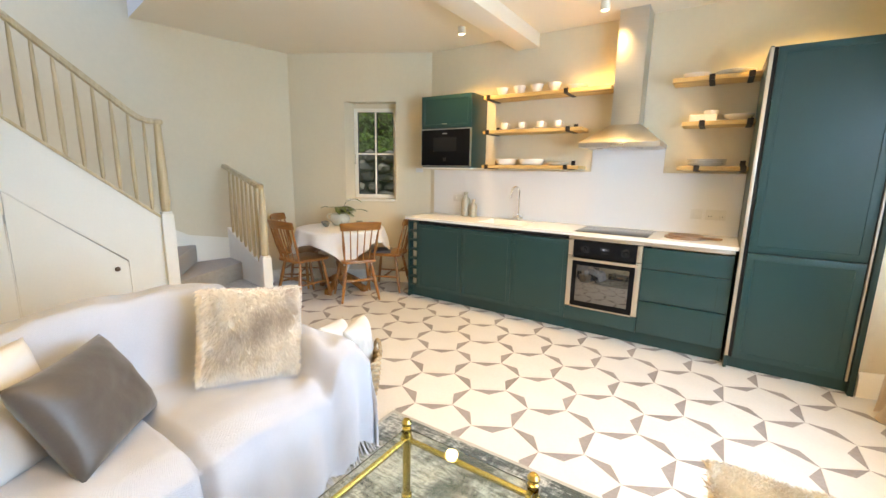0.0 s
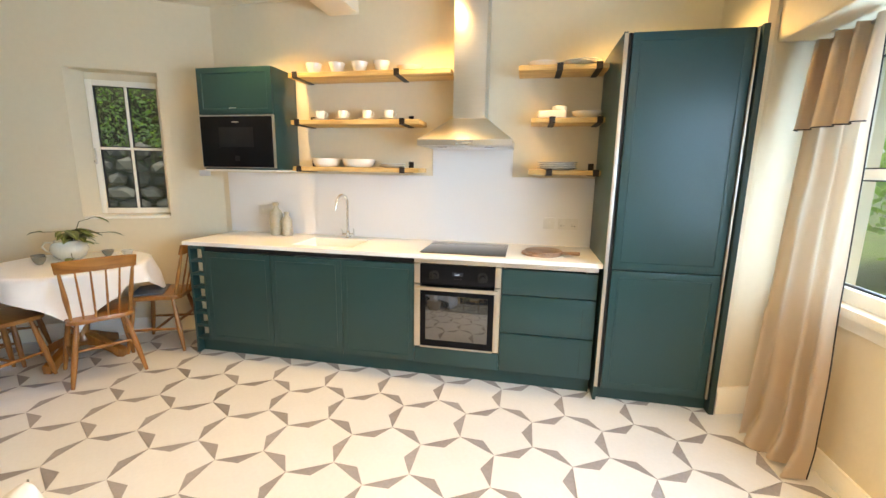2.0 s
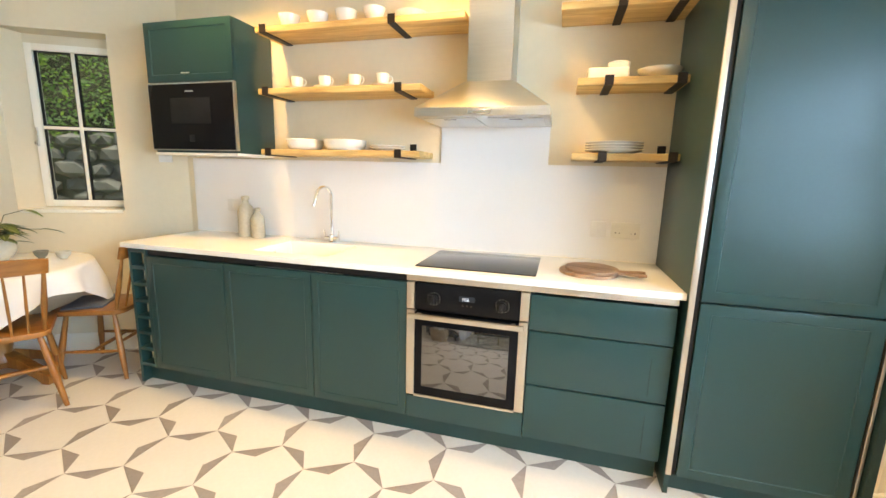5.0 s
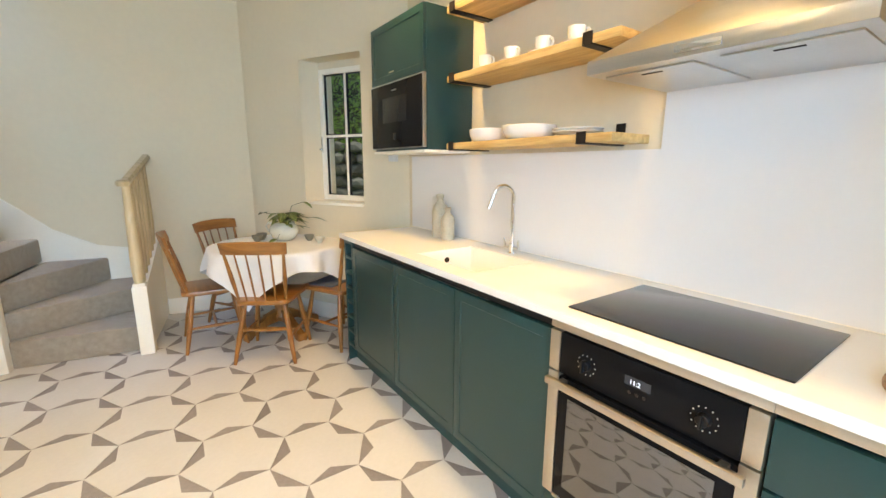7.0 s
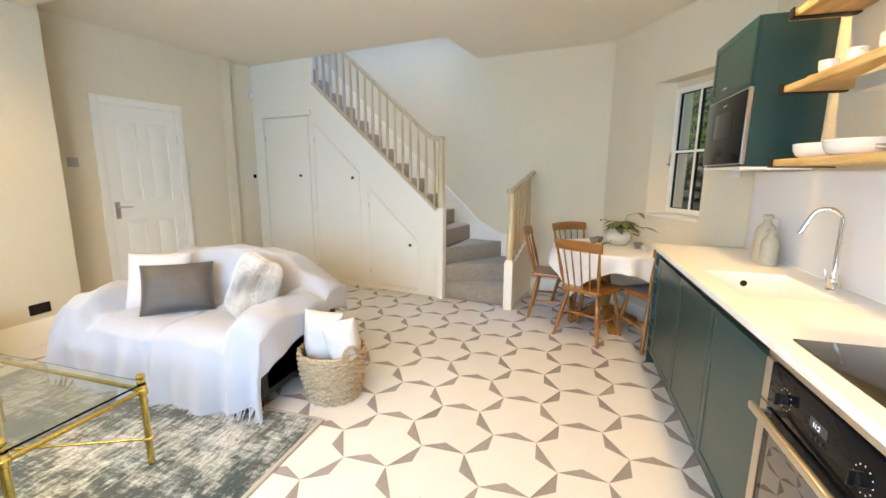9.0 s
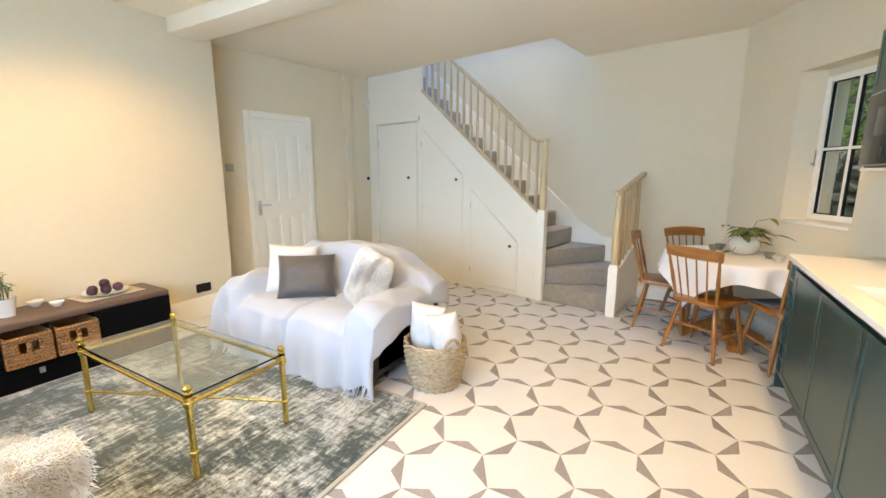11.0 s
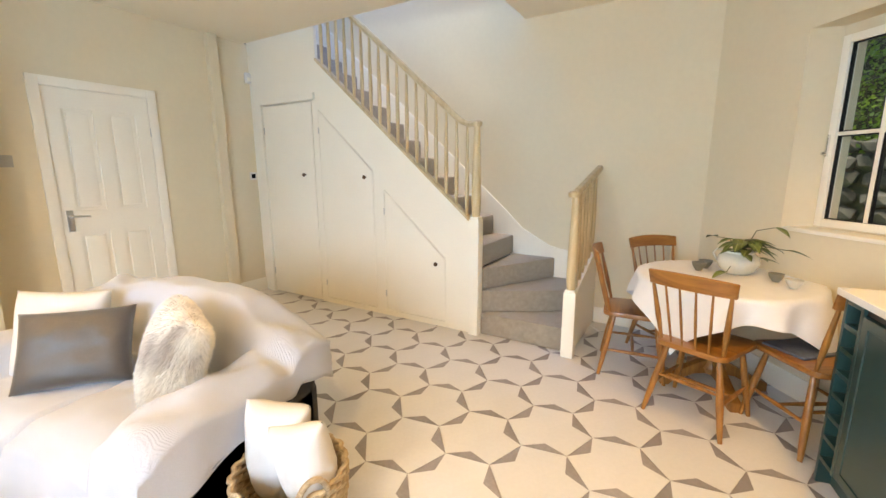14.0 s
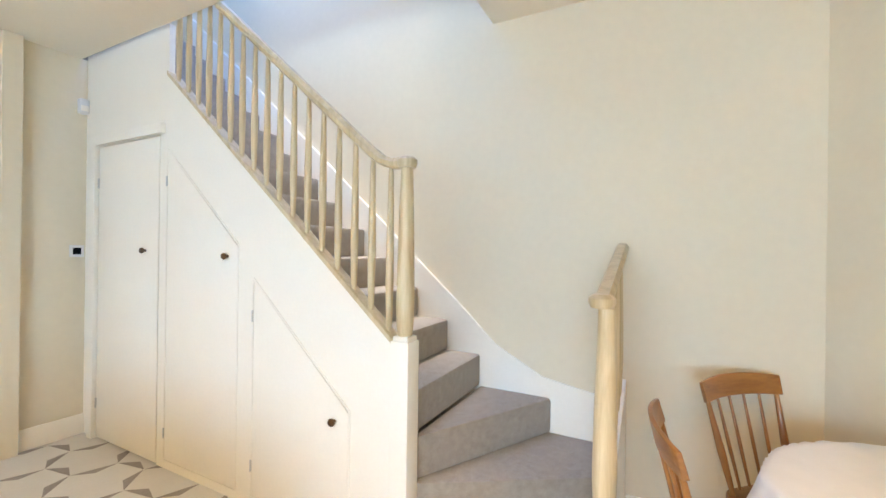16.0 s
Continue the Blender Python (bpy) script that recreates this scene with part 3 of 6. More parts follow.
for k in range(3):
    bm = bmnew()
    lathe(bm, [(0.005, 0), (0.005, 0.002), (0, 0.002)], seg=10, m=pose(0.287 + k * 0.021, -0.012, 0.748, 90, 0, 0))
    part("button", bm, M_IRON, cp)

# tall fridge cabinet
tall = thing("tall_fridge_cabinet", "tall teal green integrated fridge cabinet with two doors", "cabinet", pose(0.458, 4.165, 0))
TW, TH = 1.172 - 0.458, 2.25
bm = bmnew()
box(bm, 0.0, 0.02, 0.0, KY - 4.165 - 0.003, 0.0, TH, 0.0015)
part("side_panel", bm, M_GREEN, tall)
# this end panel is the same green; its shade is in the colour
bm = bmnew()
box(bm, TW - 0.03, TW, -0.022, KY - 4.165 - 0.003, 0.0, TH + 0.004, 0.0015)
part("side_panel", bm, M_GREEN_SHADE, tall, "green end panel standing proud, coloured darker for shade")
bm = bmnew()
box(bm, TW - 0.048, TW - 0.036, -0.003, 0.012, 0.09, TH - 0.004, 0.0015)
part("handle_strip", bm, M_CHAMP, tall, "slim pale metal edge strip")
bm = bmnew()
box(bm, 0.02, TW - 0.02, 0.03, KY - 4.165 - 0.003, 0.09, TH - 0.002)
part("body", bm, M_GREEN_SHADE, tall)
bm = bmnew()
box(bm, 0.02, TW - 0.02, 0.045, 0.06, 0.0, 0.085)
part("plinth", bm, M_GREEN, tall)
bm = bmnew()
box(bm, 0.0, 0.022, -0.012, 0.0, 0.10, TH - 0.01, 0.002)
part("handle_strip", bm, M_CHAMP, tall, "full-height pale metal grip strip")
for z0, z1 in ((0.09, 0.880), (0.886, TH - 0.004)):
    bm = bmnew()
    front(bm, 0.045, TW - 0.056, z0, z1, 0.0, 0.060)
    part("door", bm, M_GREEN, tall)
# black strips give the gaps beside the doors their shade by colour
bm = bmnew()
box(bm, 0.024, 0.044, 0.012, 0.03, 0.09, TH - 0.004)
box(bm, TW - 0.056, TW - 0.031, 0.012, 0.03, 0.09, TH - 0.004)
part("shadow_gap", bm, M_BLACK, tall)

# worktop with a moulded-in sink
wt = thing("worktop", "thin white quartz worktop with a moulded sink", "worktop", pose(0, 0, 0))
bm = bmnew()
SX0, SX1, SY0, SY1 = -1.74, -1.26, 4.28, 4.64
a, b, c, d = XL - 0.025, 0.456, 4.18, KY - 0.003
box(bm, a, SX0, c, d, WTOP - 0.03, WTOP, 0.003)
box(bm, SX1, b, c, d, WTOP - 0.03, WTOP, 0.003)
box(bm, SX0, SX1, c, SY0, WTOP - 0.03, WTOP)
box(bm, SX0, SX1, SY1, d, WTOP - 0.03, WTOP)
part("slab", bm, M_STONE, wt, smooth=False)
bm = bmnew()
rings = []
for inset, z in ((0.0, WTOP - 0.0005), (0.006, WTOP - 0.01), (0.012, 0.80), (0.022, 0.765), (0.05, 0.746), (0.10, 0.742)):
    q = [(SX0 + inset, SY0 + inset), (SX1 - inset, SY0 + inset), (SX1 - inset, SY1 - inset), (SX0 + inset, SY1 - inset)]
    rings.append([bm.verts.new((*p, z)) for p in q])
for p, q in zip(rings, rings[1:]):
    for k in range(4):
        bm.faces.new((p[k], p[(k + 1) % 4], q[(k + 1) % 4], q[k]))
bm.faces.new(rings[-1])
sk = part("sink", bm, M_STONE, wt, "white moulded sink bowl")
bm = bmnew()
lathe(bm, [(0.03, 0), (0.032, 0.003), (0.024, 0.005), (0.016, 0.002), (0, 0.002)], (-1.50, 4.46, 0.741), 20)
part("drain", bm, M_CHROME, sk, "chrome drain")
bm = bmnew()
lathe(bm, [(0.016, 0), (0.016, 0.003), (0.010, 0.004), (0, 0.0)], seg=16, m=pose(SX0 + 0.009, 4.46, 0.855, 0, 90, 0))
part("overflow", bm, M_IRON, sk, "dark overflow hole")

# splashback, one sheet that rises behind the hood
sb = thing("splashback", "glossy white splashback sheets behind the worktop and hob", "splashback", pose(0, KY, 0))
HX_L, HX_R = -0.775, -0.150
bm = bmnew()
prism(bm, [(CORNER_B.x + 0.06, WTOP), (0.456, WTOP), (0.456, 1.43), (HX_R, 1.43), (HX_R, 1.64), (HX_L, 1.64), (HX_L, 1.43), (CORNER_B.x + 0.06, 1.43)], -0.012, -0.001, 1)
part("sheet", bm, M_SPLASH, sb, smooth=False)
bm = bmnew()
box(bm, CORNER_B.x + 0.06, 0.456, -0.0145, -0.012, WTOP + 0.0005, WTOP + 0.004)
part("silicone_bead", bm, M_TRIM, sb, "thin white sealant bead", smooth=False)

# hob
hob = thing("induction_hob", "flat black glass induction hob set on the worktop", "hob", pose(-0.742, 4.24, WTOP))
bm = bmnew()
box(bm, 0, 0.59, 0, 0.45, 0.0, 0.006, 0.003)
part("glass_plate", bm, M_HOBGLASS, hob)

# extractor hood
hood = thing("extractor_hood", "brushed steel chimney extractor hood on the wall", "extractor hood", pose(-0.462, KY, 0))
bm = bmnew()
box(bm, -0.118, 0.110, -0.25, -0.002, 1.815, CEIL - 0.002, 0.003)
part("chimney", bm, M_STEEL, hood)
bm = bmnew()
hw = 0.318
va = [bm.verts.new(p) for p in ((-hw, -0.485, 1.675), (hw, -0.485, 1.675), (hw, -0.002, 1.675), (-hw, -0.002, 1.675))]
vb = [bm.verts.new(p) for p in ((-0.125, -0.26, 1.835), (0.125, -0.26, 1.835), (0.125, -0.002, 1.835), (-0.125, -0.002, 1.835))]
for k in range(4):
    bm.faces.new((va[k], va[(k + 1) % 4], vb[(k + 1) % 4], vb[k]))
bm.faces.new(vb)
part("canopy", bm, M_STEEL, hood)
bm = bmnew()
box(bm, -hw, hw, -0.487, -0.002, 1.635, 1.676, 0.003)
bs = part("base", bm, M_STEEL, hood)
bm = bmnew()
box(bm, -0.055, 0.055, -0.491, -0.485, 1.645, 1.665, 0.002)
part("control_strip", bm, M_CHROME, bs, "small control strip")
for fx in (-0.16, 0.16):
    bm = bmnew()
    box(bm, fx - 0.13, fx + 0.13, -0.43, -0.06, 1.630, 1.636, 0.002)
    part("filter", bm, M_STEEL, hood, "aluminium mesh filter")
    bm = bmnew()
    box(bm, fx - 0.030, fx + 0.030, -0.40, -0.390, 1.628, 1.631, 0.001)
    part("filter_latch", bm, M_IRON, hood)

# microwave wall cabinet
mw = thing("microwave_wall_cabinet", "dark green wall cabinet holding a built-in microwave", "cabinet", pose(-2.58, 4.445, 1.455))
MW = 0.64
bm = bmnew()
box(bm, 0, MW, 0.02, KY - 4.445 - 0.002, 0, 0.76, 0.0015)
part("body", bm, M_GREEN, mw)
bm = bmnew()
front(bm, 0, MW, 0.415, 0.76, 0, 0.055)
d = part("flap_door", bm, M_GREEN, mw, "dark green shaker flap door")
bm = bmnew()
box(bm, MW / 2 - 0.032, MW / 2 + 0.032, -0.026, -0.018, 0.455, 0.463, 0.002)
box(bm, MW / 2 - 0.02, MW / 2 - 0.014, -0.02, 0, 0.456, 0.462)
box(bm, MW / 2 + 0.014, MW / 2 + 0.02, -0.02, 0, 0.456, 0.462)
part("handle", bm, M_CHROME, d, "small chrome pull handle")
bm = bmnew()
box(bm, 0.0, MW, -0.004, 0.02, 0.012, 0.412, 0.004)
mf = part("microwave", bm, M_STEEL, mw, "steel edged black glass microwave")
bm = bmnew()
box(bm, 0.009, MW - 0.009, -0.010, -0.003, 0.018, 0.402, 0.003)
part("microwave_door", bm, M_BLACKGLASS, mf)
bm = bmnew()
box(bm, 0.17, MW - 0.17, -0.0115, -0.009, 0.17, 0.32, 0.001)
part("microwave_window", bm, mat("microwave_window", (0.016, 0.016, 0.017), 0.1, spec=0.2), mf, "grey door window")
bm = bmnew()
box(bm, MW / 2 - 0.03, MW / 2 + 0.03, -0.0112, -0.009, 0.355, 0.362)
part("badge", bm, M_STEEL, mf)
bm = bmnew()
box(bm, MW / 2 - 0.02, MW / 2 + 0.02, -0.0112, -0.009, 0.065, 0.105, 0.001)
part("release_button", bm, M_BLACK, mf)
bm = bmnew()
box(bm, 0.012, MW - 0.002, 0.0, 0.33, -0.016, -0.001)
part("under_panel", bm, M_TRIM, mw, "white underside panel")

# shelves


def shelf(x0, x1, y0, z, brackets, label):
    s = thing("wall_shelf", label, "shelf", pose(x0, y0, z), "chunky timber wall shelves")
    L, D = x1 - x0, KY - y0 - 0.002
    bm = bmnew()
    n = 14
    pts = []
    for k in range(n + 1):
        pts.append((L * k / n, noise.noise((x0 * 3 + k * 0.7, z * 5, 1)) * 0.006))
    outline = pts + [(L, D), (0, D)]
    prism(bm, outline, 0, 0.034, 2, 0.004)
    part("board", bm, M_SHELF, s)
    for bx in brackets:
        bm = bmnew()
        box(bm, bx - 0.02, bx + 0.02, -0.012, D, -0.006, 0.0)
        box(bm, bx - 0.02, bx + 0.02, -0.016, -0.010, -0.006, 0.040)
        box(bm, bx - 0.02, bx + 0.02, D - 0.006, D, -0.006, 0.085)
        part("bracket", bm, M_IRON, s, "black iron strap bracket")
    return s


shelf(-1.855, -0.60, 4.54, 2.145, (0.06, 0.86), "rough pine wall shelf on black iron brackets, holding bowls")
shelf(-1.855, -0.83, 4.54, 1.803, (0.06, 0.90), "rough pine wall shelf on black iron brackets, holding cups")
shelf(-1.855, -0.83, 4.54, 1.452, (0.06, 0.90), "rough pine wall shelf on black iron brackets, holding dishes")
shelf(-0.13, 0.455, 4.54, 2.145, (0.27, 0.52), "short pine wall shelf beside the hood, holding plates")
shelf(-0.03, 0.455, 4.54, 1.803, (0.14, 0.45), "short pine wall shelf beside the hood, holding a butter dish")
shelf(-0.03, 0.455, 4.54, 1.452, (0.14, 0.45), "short pine wall shelf beside the hood, holding stacked plates")

# ---- windows and doors ----


def leaf_window(name, label, m, w, h, cols, rows, depth=0.07, frame=0.055, bar=0.03, glassmat=None, extra=None):
    """A timber window: x along the wall, y outwards, z up; frame, glazing bars and panes."""
    t = tagged(new(name), label, "window", kind="structure")
    t.matrix_basis = m
    bm = bmnew()
    box(bm, 0, frame, 0, depth, 0, h, 0.004)
    box(bm, w - frame, w, 0, depth, 0, h, 0.004)
    box(bm, frame, w - frame, 0, depth, 0, frame, 0.004)
    box(bm, frame, w - frame, 0, depth, h - frame, h, 0.004)
    part("window_frame", bm, M_TRIM, t)
    iw, ih = w - 2 * frame, h - 2 * frame
    for c in range(1, cols):
        bm = bmnew()
        x = frame + iw * c / cols
        box(bm, x - bar / 2, x + bar / 2, 0.012, depth - 0.012, frame, h - frame, 0.003)
        part("glazing_bar", bm, M_TRIM, t)
    for r in range(1, rows):
        bm = bmnew()
        z = frame + ih * r / rows
        box(bm, frame, w - frame, 0.014, depth - 0.014, z - bar / 2, z + bar / 2, 0.003)
        part("glazing_bar", bm, M_TRIM, t)
    for c in range(cols):
        for r in range(rows):
            bm = bmnew()
            x, z = frame + iw * c / cols, frame + ih * r / rows
            box(bm, x + 0.002, x + iw / cols - 0.002, depth / 2 - 0.002, depth / 2 + 0.002, z + 0.002, z + ih / rows - 0.002)
            g = part("pane", bm, M_GLASS, t, smooth=False)
            g.visible_shadow = False
            x0, x1, z0, z1 = x + bar * 0.5 * (c > 0), x + iw / cols - bar * 0.5 * (c < cols - 1), z + bar * 0.5 * (r > 0), z + ih / rows - bar * 0.5 * (r < rows - 1)
            bm = bmnew()
            for q in ((x0, x0 + 0.007, z0, z1), (x1 - 0.007, x1, z0, z1), (x0 + 0.007, x1 - 0.007, z0, z0 + 0.007), (x0 + 0.007, x1 - 0.007, z1 - 0.007, z1)):
                box(bm, q[0], q[1], depth / 2 - 0.012, depth / 2 + 0.012, q[2], q[3])
            part("gasket", bm, M_BLACK, g, "thin dark glazing seal", smooth=False)
    return t


wk = leaf_window("window_1", "small white casement window with four panes", WIN @ pose(0.782, 0.15, 1.062), 0.55, 1.105, 2, 2, 0.06, 0.045, 0.022)
bm = bmnew()
box(bm, 0.012, 0.022, -0.02, 0.0, 0.42, 0.55, 0.003)
lathe(bm, [(0.01, 0), (0.01, 0.02), (0, 0.022)], seg=12, m=pose(0.017, -0.02, 0.44, 90, 0, 0))
part("window_latch", bm, M_CHROME, wk, "small metal window latch")
# splayed reveal lining and sill
bm = bmnew()
prism(bm, [(R0, 0.002), (0.782, 0.17), (R0, 0.17)], RZ0, RZ1, 2)
prism(bm, [(R1, 0.002), (1.332, 0.17), (R1, 0.17)], RZ0, RZ1, 2)
box(bm, R0, R1, 0.16, 0.24, RZ0, 1.062)
box(bm, R0, R1, 0.16, 0.24, 2.167, RZ1)
solid("trim_reveal", bm, M_WALL, "painted splayed window reveal", "trim", kind="structure", m=WIN, smooth=False)
bm = bmnew()
box(bm, R0 + 0.01, R1 - 0.01, -0.006, 0.16, RZ0 - 0.012, RZ0 + 0.012, 0.006)
solid("window_sill", bm, M_TRIM, "white painted window sill board", "sill", kind="structure", m=WIN)

# the large window: lights side by side over a boarded sill
wb = leaf_window("window_2", "large white timber window over a low panel", Matrix(((0, 1, 0, RX + 0.03), (-1, 0, 0, 4.06), (0, 0, 1, 0.86), (0, 0, 0, 1))), 3.26, 1.24, 4, 2, 0.09, 0.07, 0.05)
bm = bmnew()
box(bm, RX - 0.035, RX + 0.12, 0.78, 4.12, 0.815, 0.86, 0.006)
box(bm, RX - 0.015, RX + 0.002, 0.78, 4.12, 0.755, 0.813, 0.004)
solid("window_sill", bm, M_TRIM, "white painted window board under the large window", "sill", kind="structure")


def panel_door():
    t = thing("door_1", "white painted four-panel door, closed, with a lever handle", "door", STAIR @ pose(DW, 0, 0), kind="structure")
    bm = bmnew()
    y0, y1 = DY0 + 0.022, DY1 - 0.022
    st = 0.105
    zr = (0.008, 0.20, 0.88, 1.06, 1.86, DZ - 0.022)
    mid = (y0 + y1) / 2
    for a, b, c, d in ((y0, y0 + st, zr[0], zr[5]), (y1 - st, y1, zr[0], zr[5]), (mid - 0.05, mid + 0.05, zr[1], zr[2]), (mid - 0.05, mid + 0.05, zr[3], zr[4]),
                       (y0 + st, y1 - st, zr[0], zr[1]), (y0 + st, y1 - st, zr[2], zr[3]), (y0 + st, y1 - st, zr[4], zr[5])):
        box(bm, 0.0, 0.04, a, b, c, d)
    d = part("leaf", bm, M_TRIM, t, smooth=False)
    for a, b in ((y0 + st, mid - 0.05), (mid + 0.05, y1 - st)):
        for c, e in ((zr[1], zr[2]), (zr[3], zr[4])):
            bm = bmnew()
            box(bm, 0.016, 0.034, a, b, c, e)
            box(bm, 0.009, 0.02, a + 0.03, b - 0.03, c + 0.03, e - 0.03, 0.006)
            part("panel", bm, M_TRIM, d)
    bm = bmnew()
    for a, b in ((DY0 - 0.05, DY0 + 0.02), (DY1 - 0.02, DY1 + 0.05)):
        box(bm, -0.018, 0.02, a, b, 0, DZ + 0.05, 0.004)
    box(bm, -0.018, 0.02, DY0 + 0.02, DY1 - 0.02, DZ - 0.02, DZ + 0.05, 0.004)
    box(bm, 0.0, 0.18, DY0, DY0 + 0.02, 0, DZ)
    box(bm, 0.0, 0.18, DY1 - 0.02, DY1, 0, DZ)
    part("architrave", bm, M_TRIM, t)
    bm = bmnew()
    hy = y1 - 0.055
    box(bm, -0.008, 0.0, hy - 0.022, hy + 0.022, 0.90, 1.07, 0.003)
    tube(bm, [(-0.005, hy, 1.02), (-0.045, hy, 1.02), (-0.052, hy - 0.012, 1.02), (-0.052, hy - 0.06, 1.02), (-0.05, hy - 0.115, 1.016)], [0.009, 0.009, 0.009, 0.008, 0.007])
    part("lever_handle", bm, M_STEEL, t, "brushed steel lever handle on a backplate")
    for hz in (0.25, 1.72):
        bm = bmnew()
        rod(bm, (-0.004, y0 - 0.002, hz - 0.04), (-0.004, y0 - 0.002, hz + 0.04), 0.006, seg=8)
        part("hinge", bm, M_STEEL, t)


panel_door()

# baseboards
def skirting(name, m, x0, x1, h=0.14, t=0.018):
    """x along the wall, y out of the wall into the room."""
    bm = bmnew()
    prism(bm, [(0, 0), (t, 0), (t, h - 0.03), (t * 0.55, h - 0.012), (t * 0.45, h), (0, h)], x0, x1, 0)
    return solid(name, bm, M_TRIM, "white painted skirting board", "skirting board", kind="structure", m=m)


skirting("baseboard", STAIR @ pose(DW, 0, 0, 0, 0, 90), 0.0, 0.36)
skirting("baseboard", STAIR @ pose(DW, 0, 0, 0, 0, 90), 0.46, DY0 - 0.052)
skirting("baseboard", STAIR @ pose(DW, 0, 0, 0, 0, 90), DY1 + 0.052, 2.2)
skirting("baseboard", STAIR @ pose(0, SW, 0), -1.68, -0.83)
skirting("baseboard", WIN @ pose(0, 0, 0, 0, 0, 180), -WLEN + 0.05, -0.01)
skirting("baseboard", pose(0, -0.55, 0), -1.805, 1.2, 0.2, 0.02)
skirting("baseboard", pose(-1.785, 0, 0, 0, 0, 90), -1.0, -0.55, 0.2, 0.02)
skirting("baseboard", pose(RX, 0, 0, 0, 0, 90), -0.5, 4.2, 0.10, 0.03)
skirting("baseboard", pose(1.21, 4.193, 0, 0, 0, 195), -0.30, 0.034, 0.17, 0.03)

# ---- ceiling lights ----
M_BULB = glow("warm_bulb", (1.0, 0.80, 0.52), 14)


def downlight(x, y, watts, colour=WARM, cone=125):
    t = thing("ceiling_spotlight", "small white ceiling spotlight with a warm bulb", "spotlight", pose(x, y, CEIL), "ceiling spotlights")
    bm = bmnew()
    lathe(bm, [(0.030, -0.001), (0.036, -0.004), (0.036, -0.065), (0.031, -0.068), (0.028, -0.05), (0, -0.049)], seg=24)
    part("housing", bm, M_TRIM, t)
    bm = bmnew()
    lathe(bm, [(0, -0.060), (0.022, -0.060), (0.026, -0.052), (0, -0.051)], seg=20)
    part("bulb", bm, M_BULB, t, "glowing warm bulb")
    lamp("spotlight_beam", "SPOT", look((x, y, CEIL - 0.075), (x, y + 0.001, 0)), watts, colour, spot=cone, radius=0.07)


for x, y in ((-0.65, 4.31), (0.72, 4.33), (-1.95, 4.23)):
    downlight(x, y, 64, (1.0, 0.66, 0.27), 128)
# four more, never in view, added as warm fill for the living side
for x, y in ((-0.70, 0.45), (0.65, 0.45), (-0.6, 2.2), (0.7, 2.4)):
    downlight(x, y, 58, (1.0, 0.68, 0.30), 150)

# ---- dining corner ----


def rounded(w, d, taper, n=6, r=0.06):
    """Outline of a chair seat, wider at the front (+y)."""
    pts = []
    for cx, cy, a0 in ((w / 2 - r, d / 2 - r, 0), (-w / 2 + r, d / 2 - r, 90), (-w / 2 * taper + r, -d / 2 + r, 180), (w / 2 * taper - r, -d / 2 + r, 270)):
        for k in range(n + 1):
            a = radians(a0 + 90 * k / n)
            pts.append((cx + r * math.cos(a), cy + r * math.sin(a)))
    return pts


